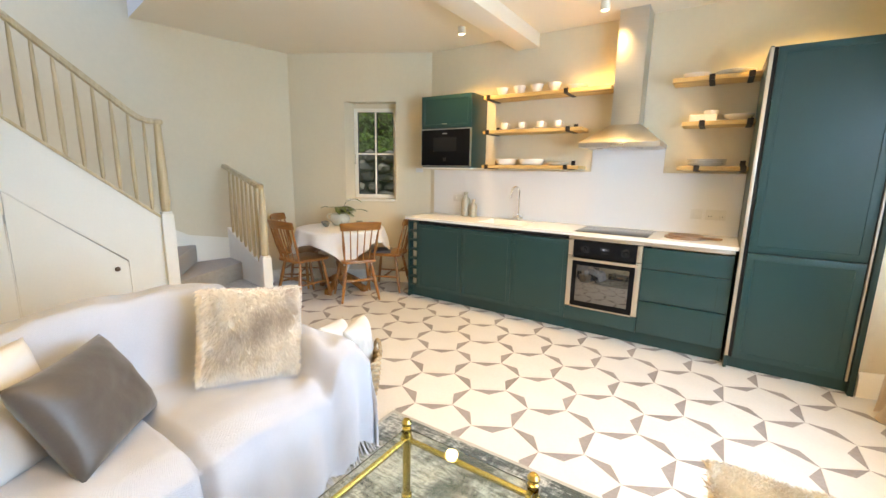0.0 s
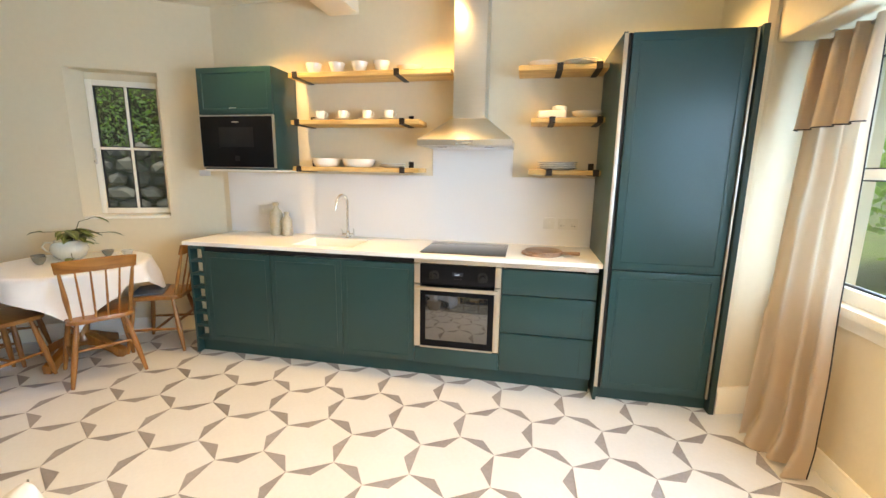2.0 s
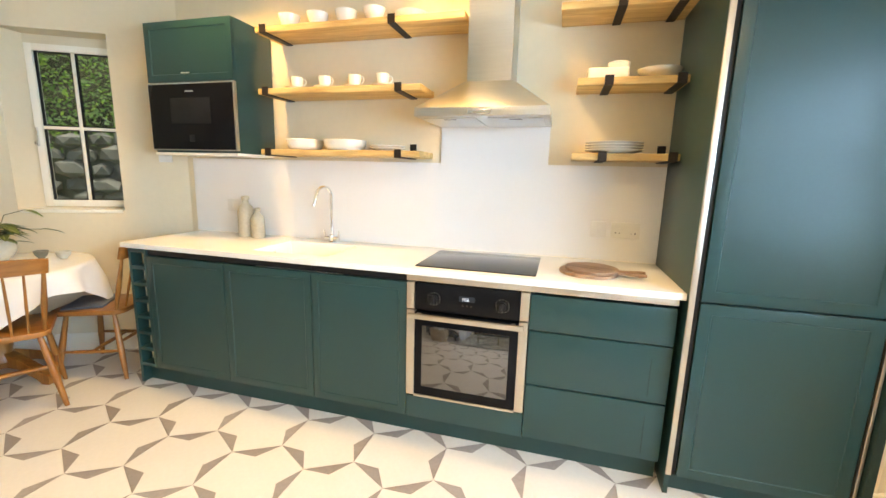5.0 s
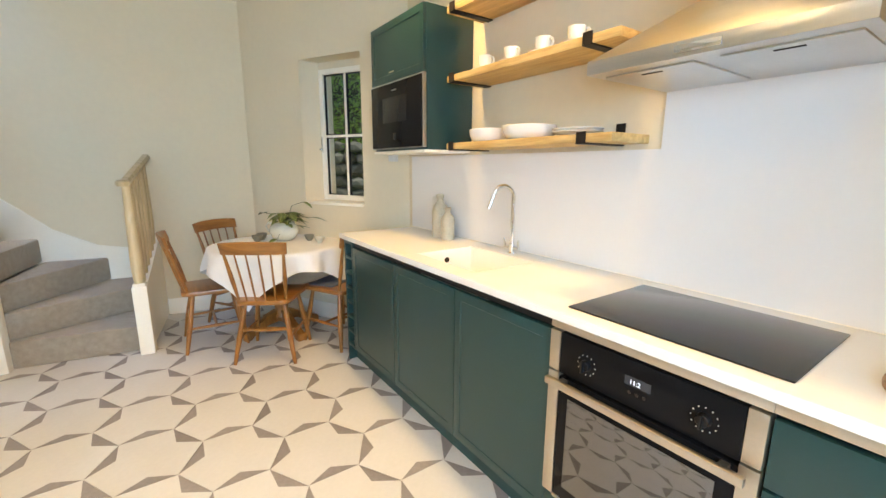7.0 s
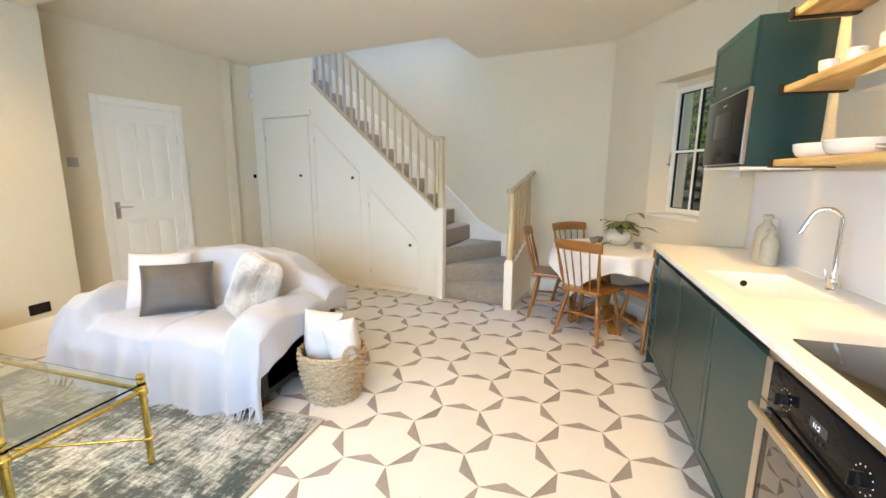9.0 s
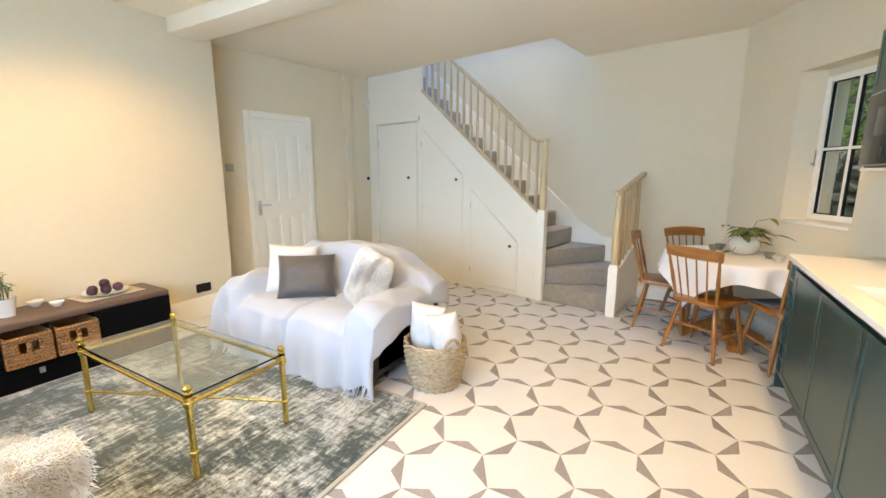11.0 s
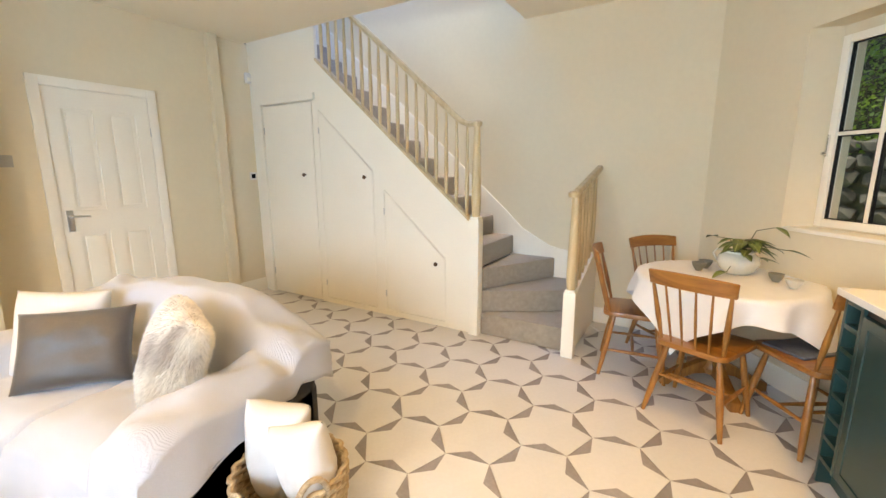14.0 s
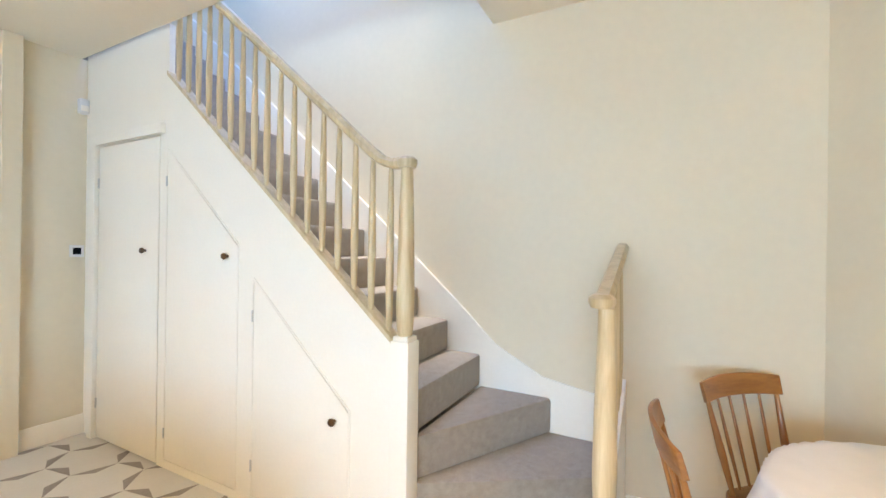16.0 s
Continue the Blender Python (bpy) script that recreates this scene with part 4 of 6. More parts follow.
def dining_chair(m):
    """Local frame: the sitter faces +y."""
    t = thing("dining_chair", "honey-stained wooden spindle-back dining chair at the table", "chair", m, "chairs round the dining table")
    bm = bmnew()
    prism(bm, rounded(0.42, 0.42, 0.88), 0.425, 0.458, 2, 0.011)
    for v in bm.verts:
        if v.co.z > 0.45:
            v.co.z -= 0.010 * max(0, 1 - (v.co.x ** 2 + v.co.y ** 2) / 0.03)
    part("seat", bm, M_CHAIRSEAT, t)
    feet = {}
    for sx in (-1, 1):
        for sy in (-1, 1):
            a = Vector((sx * (0.145 if sy > 0 else 0.13), sy * 0.135, 0.43))
            b = Vector((sx * 0.205, sy * (0.195 if sy > 0 else 0.215), 0.0))
            feet[sx, sy] = (a, b)
            bm = bmnew()
            tube(bm, [a, a.lerp(b, 0.2), a.lerp(b, 0.55), a.lerp(b, 0.85), b], [0.012, 0.016, 0.0195, 0.015, 0.0115], 12)
            part("leg", bm, M_CHAIR, t)
    mids = []
    for sx in (-1, 1):
        p, q = feet[sx, -1][0].lerp(feet[sx, -1][1], 0.58), feet[sx, 1][0].lerp(feet[sx, 1][1], 0.58)
        mids.append((p + q) / 2)
        bm = bmnew()
        tube(bm, [p, (p + q) / 2, q], [0.008, 0.0125, 0.008], 10)
        part("stretcher", bm, M_CHAIR, t)
    bm = bmnew()
    tube(bm, [mids[0], (mids[0] + mids[1]) / 2, mids[1]], [0.008, 0.0125, 0.008], 10)
    part("stretcher", bm, M_CHAIR, t)
    p, q = feet[-1, -1][0].lerp(feet[-1, -1][1], 0.45), feet[1, -1][0].lerp(feet[1, -1][1], 0.45)
    bm = bmnew()
    tube(bm, [p, (p + q) / 2, q], [0.008, 0.012, 0.008], 10)
    part("stretcher", bm, M_CHAIR, t)
    # curved comb rail
    def back(u, z):
        lean = (z - 0.45) * 0.26
        return Vector((0.205 * u * (0.80 + 0.20 * (z - 0.45) / 0.42), -0.165 - lean - 0.035 * (1 - u * u), z))
    bm = bmnew()
    n = 12
    rows = []
    for k in range(n + 1):
        u = -1.06 + 2.12 * k / n
        top = 0.872 + 0.012 * (1 - u * u)
        bot = 0.793 + 0.004 * (1 - u * u)
        a, b = back(u, bot), back(u, top)
        d = Vector((0, 0.010, 0.002))
        rows.append([bm.verts.new(a + d), bm.verts.new(b + d * 0.7), bm.verts.new(b - d * 0.7), bm.verts.new(a - d)])
    for a, b in zip(rows, rows[1:]):
        for k in range(4):
            bm.faces.new((a[k], a[(k + 1) % 4], b[(k + 1) % 4], b[k]))
    bm.faces.new(rows[0])
    bm.faces.new(rows[-1][::-1])
    bmesh.ops.recalc_face_normals(bm, faces=bm.faces[:])
    bmesh.ops.bevel(bm, geom=bm.edges[:], offset=0.0025, segments=1, affect="EDGES")
    part("top_rail", bm, M_CHAIRSEAT, t)
    for k, u in enumerate((-0.96, -0.58, -0.2, 0.2, 0.58, 0.96)):
        a, b = back(u, 0.45), back(u, 0.80)
        r = (0.009, 0.0155, 0.009) if k in (0, 5) else (0.0055, 0.0075, 0.0055)
        bm = bmnew()
        tube(bm, [a, a.lerp(b, 0.45), b], r, 10)
        part("spindle", bm, M_CHAIR, t)
    return t


def facing(x, y, dx, dy):
    return pose(x, y, 0, 0, 0, math.degrees(math.atan2(dy, dx)) - 90)


c1 = dining_chair(facing(-3.0, 3.80, -0.85, 0.52))
copy_thing(c1, facing(-3.48, 3.475, 0.04, 1))
copy_thing(c1, facing(-3.87, 3.75, 0.83, 0.56))
copy_thing(c1, facing(-2.97, 4.305, -0.93, -0.37))

TC = Vector((-3.38, 3.95, 0))


def round_table():
    t = thing("round_table", "round wooden pedestal dining table under a cloth", "table", Matrix.Translation(TC))
    bm = bmnew()
    lathe(bm, [(0, 0.715), (0.47, 0.715), (0.48, 0.725), (0.48, 0.738), (0.47, 0.742), (0, 0.742)], seg=40)
    part("tabletop", bm, M_CHAIRSEAT, t)
    bm = bmnew()
    lathe(bm, [(0.06, 0.10), (0.075, 0.14), (0.05, 0.2), (0.065, 0.27), (0.08, 0.33), (0.055, 0.40), (0.04, 0.46), (0.06, 0.56), (0.10, 0.70), (0.12, 0.715)], seg=24)
    part("pedestal", bm, M_CHAIR, t)
    for k in range(4):
        a = radians(12 + 90 * k)
        c, s = math.cos(a), math.sin(a)
        bm = bmnew()
        prism(bm, [(0.03, 0.10), (0.03, 0.20), (0.10, 0.17), (0.26, 0.085), (0.32, 0.06), (0.32, 0.0), (0.27, 0.0), (0.24, 0.03), (0.12, 0.09)], -0.03, 0.03, 1, 0.006)
        bmesh.ops.rotate(bm, verts=bm.verts[:], cent=(0, 0, 0), matrix=Matrix.Rotation(a, 3, "Z"))
        part("foot", bm, M_CHAIR, t)


round_table()


def tablecloth():
    bm = bmnew()
    half, n = 0.635, 56
    grid = []
    for i in range(n + 1):
        row = []
        for j in range(n + 1):
            u, v = -half + 2 * half * i / n, -half + 2 * half * j / n
            r, a = math.hypot(u, v), math.atan2(v, u)
            R = 0.485
            if r <= R:
                p = (u, v, 0.7455 + 0.001 * noise.noise((u * 9, v * 9, 0)))
            else:
                drop = r - R
                fold = math.sin(a * 9 + 1.3 * math.sin(a * 3)) * min(1, drop / 0.15)
                out = R + 0.012 + 0.16 * drop + 0.034 * fold
                bend = min(drop, 0.03)
                p = (out * math.cos(a), out * math.sin(a), 0.7455 - 0.25 * bend - max(0, drop - 0.012) * 0.97)
            row.append(bm.verts.new(p))
        grid.append(row)
    for i in range(n):
        for j in range(n):
            bm.faces.new((grid[i][j], grid[i + 1][j], grid[i + 1][j + 1], grid[i][j + 1]))
    ob = solid("tablecloth", bm, mat("white_linen", (0.80, 0.78, 0.75), 0.95, vary=0.04, scale=12, fine=300, bump=0.15, bump_scale=350, sheen=0.2), "white linen cloth hanging over the round table", "tablecloth", m=Matrix.Translation(TC) @ pose(0, 0, 0, 0, 0, 8), angle=80)
    s = ob.modifiers.new("thick", "SOLIDIFY")
    s.thickness = 0.0025


tablecloth()
TZ = 0.7495


def bowl(name, x, y, z, r, h, material, label, category="bowl", group="", foot=0.45):
    bm = bmnew()
    f = r * foot
    lathe(bm, [(0, 0), (f, 0), (f * 1.02, 0.004), (r * 0.78, h * 0.42), (r * 0.95, h * 0.78), (r, h), (r - 0.004, h), (r * 0.90, h * 0.75), (r * 0.70, h * 0.42), (f * 0.6, h * 0.16), (0, h * 0.13)], seg=28)
    return solid(name, bm, material, label, category, group, m=pose(x, y, z))


M_TEABOWL = mat("grey_glaze", (0.22, 0.21, 0.17), 0.35, vary=0.2, scale=40, coat=0.2)
bowl("tea_bowl", -3.50, 3.83, TZ, 0.042, 0.055, M_TEABOWL, "small grey-green glazed tea bowl on the tablecloth", "cup", "tea bowls on the dining table")
bowl("tea_bowl", -3.59, 3.885, TZ, 0.042, 0.055, M_TEABOWL, "small grey-green glazed tea bowl on the tablecloth", "cup", "tea bowls on the dining table")
bowl("tea_bowl", -3.19, 4.24, TZ, 0.042, 0.050, mat("pale_glaze", (0.55, 0.52, 0.44), 0.3, vary=0.1, scale=40, coat=0.2), "small pale glazed tea bowl on the tablecloth", "cup", "tea bowls on the dining table")
bowl("tea_bowl", -3.33, 4.20, TZ, 0.040, 0.050, M_TEABOWL, "small grey glazed bowl beside the plant", "cup", "tea bowls on the dining table")

M_LEAF = mat("green_leaf", (0.125, 0.155, 0.030), 0.42, vary=0.35, scale=18, fine=60, rand=0.25, coat=0.15)
M_RIB = mat("leaf_rib", (0.30, 0.33, 0.10), 0.45, vary=0.15)
M_STEM = mat("stem", (0.10, 0.10, 0.04), 0.6, vary=0.2)
M_SOIL = mat("soil", (0.03, 0.022, 0.016), 1.0, vary=0.4, scale=60, bump=0.6)


def leaf(bm, base, tip, width, droop=0.2, normal=(0, 0, 1)):
    base, tip = Vector(base), Vector(tip)
    d = tip - base
    side = d.cross(Vector(normal))
    if side.length < 1e-5:
        side = d.orthogonal()
    side.normalize()
    up = side.cross(d).normalized()
    cols = []
    for k in range(7):
        f = k / 6
        w = width * math.sin(math.pi * (0.06 + 0.94 * f) ** 0.8) * 0.5
        c = base + d * f - Vector((0, 0, 1)) * droop * d.length * f * f
        cols.append([bm.verts.new(c + side * w * q + up * w * 0.3 * abs(q)) for q in (-1, -0.16, 0.16, 1)])
    for p, q in zip(cols, cols[1:]):
        for k in range(3):
            fc = bm.faces.new((p[k], p[k + 1], q[k + 1], q[k]))
            fc.material_index = 1 if k == 1 else 0


def pot_plant():
    x, y = -3.50, 4.045
    t = thing("pot_plant", "leafy trailing houseplant in a round white pot", "plant", pose(x, y, TZ))
    bm = bmnew()
    lathe(bm, [(0, 0), (0.065, 0), (0.10, 0.03), (0.118, 0.075), (0.108, 0.115), (0.085, 0.135), (0.09, 0.148), (0.082, 0.148), (0.076, 0.13), (0, 0.128)], seg=32)
    part("pot", bm, mat("white_glaze", (0.70, 0.68, 0.58), 0.25, vary=0.06, scale=14, coat=0.4), t, "round white glazed pot")
    bm = bmnew()
    lathe(bm, [(0.076, 0.131), (0.04, 0.138), (0, 0.14)], seg=20)
    part("soil", bm, M_SOIL, t)
    bm = bmnew()
    tube(bm, [(-0.060, -0.072, 0.135), (-0.082, -0.105, 0.140), (-0.094, -0.122, 0.110), (-0.082, -0.105, 0.072), (-0.062, -0.082, 0.060)], 0.007, 8)
    part("handle", bm, bpy.data.materials["white_glaze"], t, "small looped handle")
    rnd = random.Random(4)
    for k in range(36):
        a = rnd.uniform(0, 6.283)
        if k == 0:
            a, reach, up = 0.985, 0.17, 0.165
        elif k == 1:
            a, reach, up = 0.985, 0.24, 0.035
        elif k == 2:
            a, reach, up = 4.13, 0.14, 0.07
        elif k == 3:
            a, reach, up = -0.585, 0.16, -0.12
        else:
            a = rnd.gauss(0.55, 0.95)
            reach, up = rnd.uniform(0.02, 0.12), rnd.uniform(-0.07, 0.085)
            if reach < 0.105:
                up = 0.01 + abs(up) * 0.8
        c, s = math.cos(a), math.sin(a)
        p0, p1, p2 = Vector((0.02 * c, 0.02 * s, 0.135)), Vector((0.45 * reach * c, 0.45 * reach * s, 0.17 + up * 0.7)), Vector((reach * c, reach * s, max(0.02, 0.15 + up)))
        bm = bmnew()
        tube(bm, [p0, p1, p2], [0.003, 0.0025, 0.002], 6)
        st = part("stem", bm, M_STEM, t)
        bm = bmnew()
        a2 = a + rnd.uniform(-0.7, 0.7)
        L = rnd.uniform(0.09, 0.135)
        leaf(bm, p2, p2 + Vector((L * math.cos(a2), L * math.sin(a2), rnd.uniform(-0.03, 0.015))), rnd.uniform(0.045, 0.062), rnd.uniform(0.1, 0.4))
        part("leaf", bm, (M_LEAF, M_RIB), st)


pot_plant()
# ---- living corner ----
M_THROW = mat("pale_throw", (0.455, 0.48, 0.54), 0.95, vary=0.05, scale=6, fine=160, bump=0.35, bump_scale=260, sheen=0.35)


def ribbed(m, scale, depth):
    """Fine diagonal twill ribs over a cloth's relief."""
    n, l = m.node_tree.nodes, m.node_tree.links
    tc = next(q for q in n if q.type == "TEX_COORD")
    first = next(q for q in n if q.type == "BUMP")
    wv, bp = n.new("ShaderNodeTexWave"), n.new("ShaderNodeBump")
    wv.wave_type, wv.bands_direction = "BANDS", "DIAGONAL"
    wv.inputs["Scale"].default_value, wv.inputs["Distortion"].default_value = scale, 1.2
    wv.inputs["Detail"].default_value, wv.inputs["Detail Scale"].default_value = 2, 3
    bp.inputs["Strength"].default_value, bp.inputs["Distance"].default_value = depth, 0.004
    l.new(tc.outputs["Object"], wv.inputs["Vector"])
    l.new(wv.outputs["Fac"], bp.inputs["Height"])
    l.new(first.outputs["Normal"], bp.inputs["Normal"])
    l.new(bp.outputs["Normal"], n["Principled BSDF"].inputs["Normal"])


ribbed(M_THROW, 105, 0.30)
M_LEATHER = mat("dark_upholstery", (0.016, 0.018, 0.024), 0.55, vary=0.15, scale=10, bump=0.1, bump_scale=120)
SOFA = pose(-1.555, 1.17, 0)   # x towards the table, y along the seat
SHW, SXF, SXB = 0.785, 0.47, -0.43


def smax(a, b, k=0.05):
    h = max(0.0, min(1.0, 0.5 + 0.5 * (a - b) / k))
    return b * (1 - h) + a * h + k * h * (1 - h)


def sofa_top(x, y):
    seat = 0.425 + 0.025 * math.cos(max(-1.5, min(1.5, (abs(y) - 0.29) * 4.5))) - 0.05 * max(0, (x - SXF + 0.10) / 0.10) ** 2
    if abs(y) < 0.028:
        seat -= 0.055 * (1 - abs(y) / 0.028)
    t = max(0.0, min(1.0, (abs(y) - 0.53) / 0.08))
    arm = 0.35 + 0.235 * t * t * (3 - 2 * t) - 0.05 * max(0, (abs(y) - 0.68) / 0.10) ** 2 - 0.06 * max(0, (x - SXF + 0.10) / 0.10) ** 2
    b = max(0.0, min(1.0, (-0.08 - x) / 0.14))
    back = 0.30 + 0.475 * b * b * (3 - 2 * b) - 0.05 * max(0, (-x + SXB + 0.10) / 0.10) ** 2 - (0.10 * max(0, (-y - 0.50) / 0.28) ** 2 if y < 0 else 0.20 * max(0, (y - 0.28) / 0.50) ** 1.6)
    back += 0.055 * math.exp(-((y - 0.15) / 0.45) ** 4) * b
    return smax(smax(seat, arm, 0.08), back, 0.13)


def sofa():
    t = thing("sofa", "two-seat dark sofa covered by an off-white throw", "sofa", SOFA)
    bm = bmnew()
    box(bm, SXB + 0.03, SXF - 0.03, -SHW + 0.03, SHW - 0.03, 0.09, 0.36, 0.03)
    part("base", bm, M_LEATHER, t)
    for s in (-1, 1):
        bm = bmnew()
        box(bm, SXB + 0.03, SXF - 0.03, s * (SHW - 0.03), s * (SHW - 0.19), 0.09, 0.55, 0.05, 4)
        part("arm", bm, M_LEATHER, t)
        bm = bmnew()
        box(bm, -0.10, SXF - 0.05, s * 0.01, s * 0.57, 0.33, 0.41, 0.03, 3)
        part("seat_cushion", bm, M_LEATHER, t)
        for fx in (SXB + 0.10, SXF - 0.08):
            bm = bmnew()
            rod(bm, (fx, s * (SHW - 0.10), 0), (fx, s * (SHW - 0.10), 0.10), 0.02, 0.028, 12)
            part("foot", bm, M_BLACK, t)
    bm = bmnew()
    box(bm, SXB + 0.03, -0.20, -SHW + 0.22, 0.30, 0.09, 0.68, 0.06, 4)
    box(bm, SXB + 0.03, -0.20, 0.26, SHW - 0.20, 0.09, 0.50, 0.05, 4)
    part("backrest", bm, M_LEATHER, t)


sofa()


def throw():
    bm = bmnew()
    nx, ny = 100, 150
    grid = []
    for i in range(nx + 1):
        row = []
        for j in range(ny + 1):
            s = -0.58 + 1.545 * i / nx          # along x, past the front edge it hangs
            v = -1.10 + 2.20 * j / ny            # along y, past the arms it hangs
            x, y = min(s, SXF), max(-SHW, min(SHW, v))
            x = max(x, SXB)
            z = sofa_top(x, y) + 0.012
            fx, sy, bk = max(0, s - SXF), max(0, abs(v) - SHW), max(0, SXB - s)
            side = 1 if v > 0 else -1
            # the hem at the far arm is lifted to a diagonal, as it lies
            limit_side = 0.30 if v < 0 else (0.07 + 0.13 * max(0, min(1, (x - SXB) / 0.9)) + 0.12 * max(0, 1 - (x - SXB) / 0.35))
            sy = min(sy, limit_side)
            hang = max(fx, sy, bk) if min(fx, sy) == 0 else math.hypot(fx, sy)
            hang = min(hang, 0.455, max(0.02, z - 0.015))
            ripple = math.sin(y * 17 + 2.1 * math.sin(y * 5)) * 0.5 + 0.5 * math.sin(y * 31 + 1)
            if fx > 0:
                x += 0.022 + 0.06 * min(1, hang / 0.3) * (0.6 + 0.6 * ripple) - 0.045 * math.exp(-(y / 0.022) ** 2)
                z -= hang
            if sy > 0:
                rip = math.sin(x * 19 + 1.2)
                y += side * (0.018 + 0.035 * min(1, hang / 0.25) * (0.6 + 0.5 * rip))
                if fx == 0:
                    z -= hang
            if bk > 0:
                x -= 0.015
                z -= bk if fx == 0 and sy == 0 else 0
            n = noise.noise((s * 3.3, v * 3.1, 2)) * 0.028 + noise.noise((s * 8, v * 7, 5)) * 0.010 + 0.010 * math.sin(s * 9 + v * 23 + 4 * noise.noise((s * 2.5, v * 2.5, 4))) * (0.4 + 0.6 * noise.noise((s * 1.8, v * 1.8, 7)))
            # creases drawn from the seat to the corners
            n += 0.018 * math.sin((s * 0.8 + abs(v)) * 26 + 3 * noise.noise((s * 2, v * 2, 9))) * math.exp(-((abs(v) - 0.62) / 0.16) ** 2)
            if fx > 0:
                x += 0.022 * min(1, fx / 0.12) * abs(math.sin(v * 11.5 + 0.6 + 0.8 * noise.noise((v * 3, fx * 2, 1)))) ** 3
            n += 0.012 * abs(math.sin(s * 14 + 5 * noise.noise((s * 1.5, v * 1.5, 12)))) ** 4 * math.exp(-((abs(v) - 0.70) / 0.14) ** 2)
            row.append(bm.verts.new((x, y, max(0.012, z + n))))
        grid.append(row)
    for i in range(nx):
        for j in range(ny):
            bm.faces.new((grid[i][j], grid[i + 1][j], grid[i + 1][j + 1], grid[i][j + 1]))
    hem = [tuple(grid[nx][j].co) for j in range(ny + 1)]
    bmesh.ops.dissolve_degenerate(bm, dist=1e-5, edges=bm.edges[:])
    t = thing("sofa_throw", "off-white ribbed throw with a fringe, draped over the sofa", "throw", SOFA)
    c = part("cloth", bm, M_THROW, t, angle=80)
    sol = c.modifiers.new("thick", "SOLIDIFY")
    sol.thickness, sol.offset = 0.006, 1
    bm = bmnew()
    rnd = random.Random(3)
    y = -0.82
    while y < 0.82:
        x0, z0 = SXF + 0.05, 0.06
        for hx, hy, hz in hem:
            if abs(hy - y) < 0.008:
                x0, z0 = hx, hz
                break
        dx, dy = rnd.uniform(0.0, 0.03), rnd.uniform(-0.012, 0.012)
        tube(bm, [(x0, y, z0 + 0.004), (x0 + 0.6 * dx, y + dy * 0.5, max(0.022, z0 - 0.025)), (x0 + 0.014 + dx * 1.3, y + dy, 0.019)], [0.004, 0.0045, 0.002], 5)
        y += rnd.uniform(0.011, 0.018)
    f = part("fringe", bm, M_THROW, t, "knotted cream tassels")
    f["kind"] = "stuff"


throw()


def pillow(name, m, w, h, d, material, label, seed=1, taper=0.0):
    bm = bmnew()
    n = 28
    front, backv = [], []
    for i in range(n + 1):
        a, b = [], []
        for j in range(n + 1):
            u, v = -1 + 2 * i / n, -1 + 2 * j / n
            k = max(0, (1 - u ** 4) * (1 - v ** 4)) ** 0.5
            x = w / 2 * u * (1 - 0.06 * (1 - v * v) * abs(u)) * (1 - taper * max(0, -v))
            z = h / 2 * v * (1 - 0.06 * (1 - u * u) * abs(v))
            nn = noise.noise((u * 1.7 + seed, v * 1.7, seed)) * 0.010 + noise.noise((u * 5 + seed, v * 5, seed)) * 0.004
            a.append(bm.verts.new((x, -(d / 2) * k - nn * k, z)))
            b.append(a[-1] if k < 1e-6 else bm.verts.new((x, (d / 2) * k + nn * k, z)))
        front.append(a)
        backv.append(b)
    for i in range(n):
        for j in range(n):
            bm.faces.new((front[i][j], front[i + 1][j], front[i + 1][j + 1], front[i][j + 1]))
            bm.faces.new((backv[i][j + 1], backv[i + 1][j + 1], backv[i + 1][j], backv[i][j]))
    return solid(name, bm, material, label, "cushion", "cushions on the sofa", m=m, angle=80)


def leaning(x, y, z, dx, dy, lean, roll=0):
    """Front (-y) turned to (dx, dy), leaning back by degrees."""
    return pose(x, y, z, 0, 0, math.degrees(math.atan2(dy, dx)) + 90) @ pose(0, 0, 0, -lean, 0, 0) @ pose(0, 0, 0, 0, roll, 0)


M_SATIN = mat("grey_satin", (0.072, 0.063, 0.058), 0.45, vary=0.10, scale=7, fine=90, bump=0.4, bump_scale=9, sheen=0.25)
M_WHITECOT = mat("white_cotton", (0.61, 0.60, 0.585), 0.95, vary=0.04, scale=8, fine=200, bump=0.2, bump_scale=300)
pillow("cushion", leaning(-1.43, 1.00, 0.612, 0.67, 0.65, 29, 1), 0.45, 0.365, 0.15, M_SATIN, "dark grey satin cushion leaning on the sofa", 2)
pillow("cushion", leaning(-1.50, 0.75, 0.625, 0.80, 0.50, 18, 2), 0.42, 0.42, 0.15, M_WHITECOT, "off-white cotton cushion behind the grey one", 5)
M_FUR = two_tone("mottled_fur", (0.90, 0.85, 0.77), (0.56, 0.50, 0.45), 5.0, 0.50, 0.66, fine=50, vary=0.16)
fur = pillow("fur_cushion", leaning(-1.46, 1.61, 0.655, 0.86, -0.45, 20, 4), 0.43, 0.42, 0.17, M_FUR, "mottled cream and grey faux fur cushion", 8)


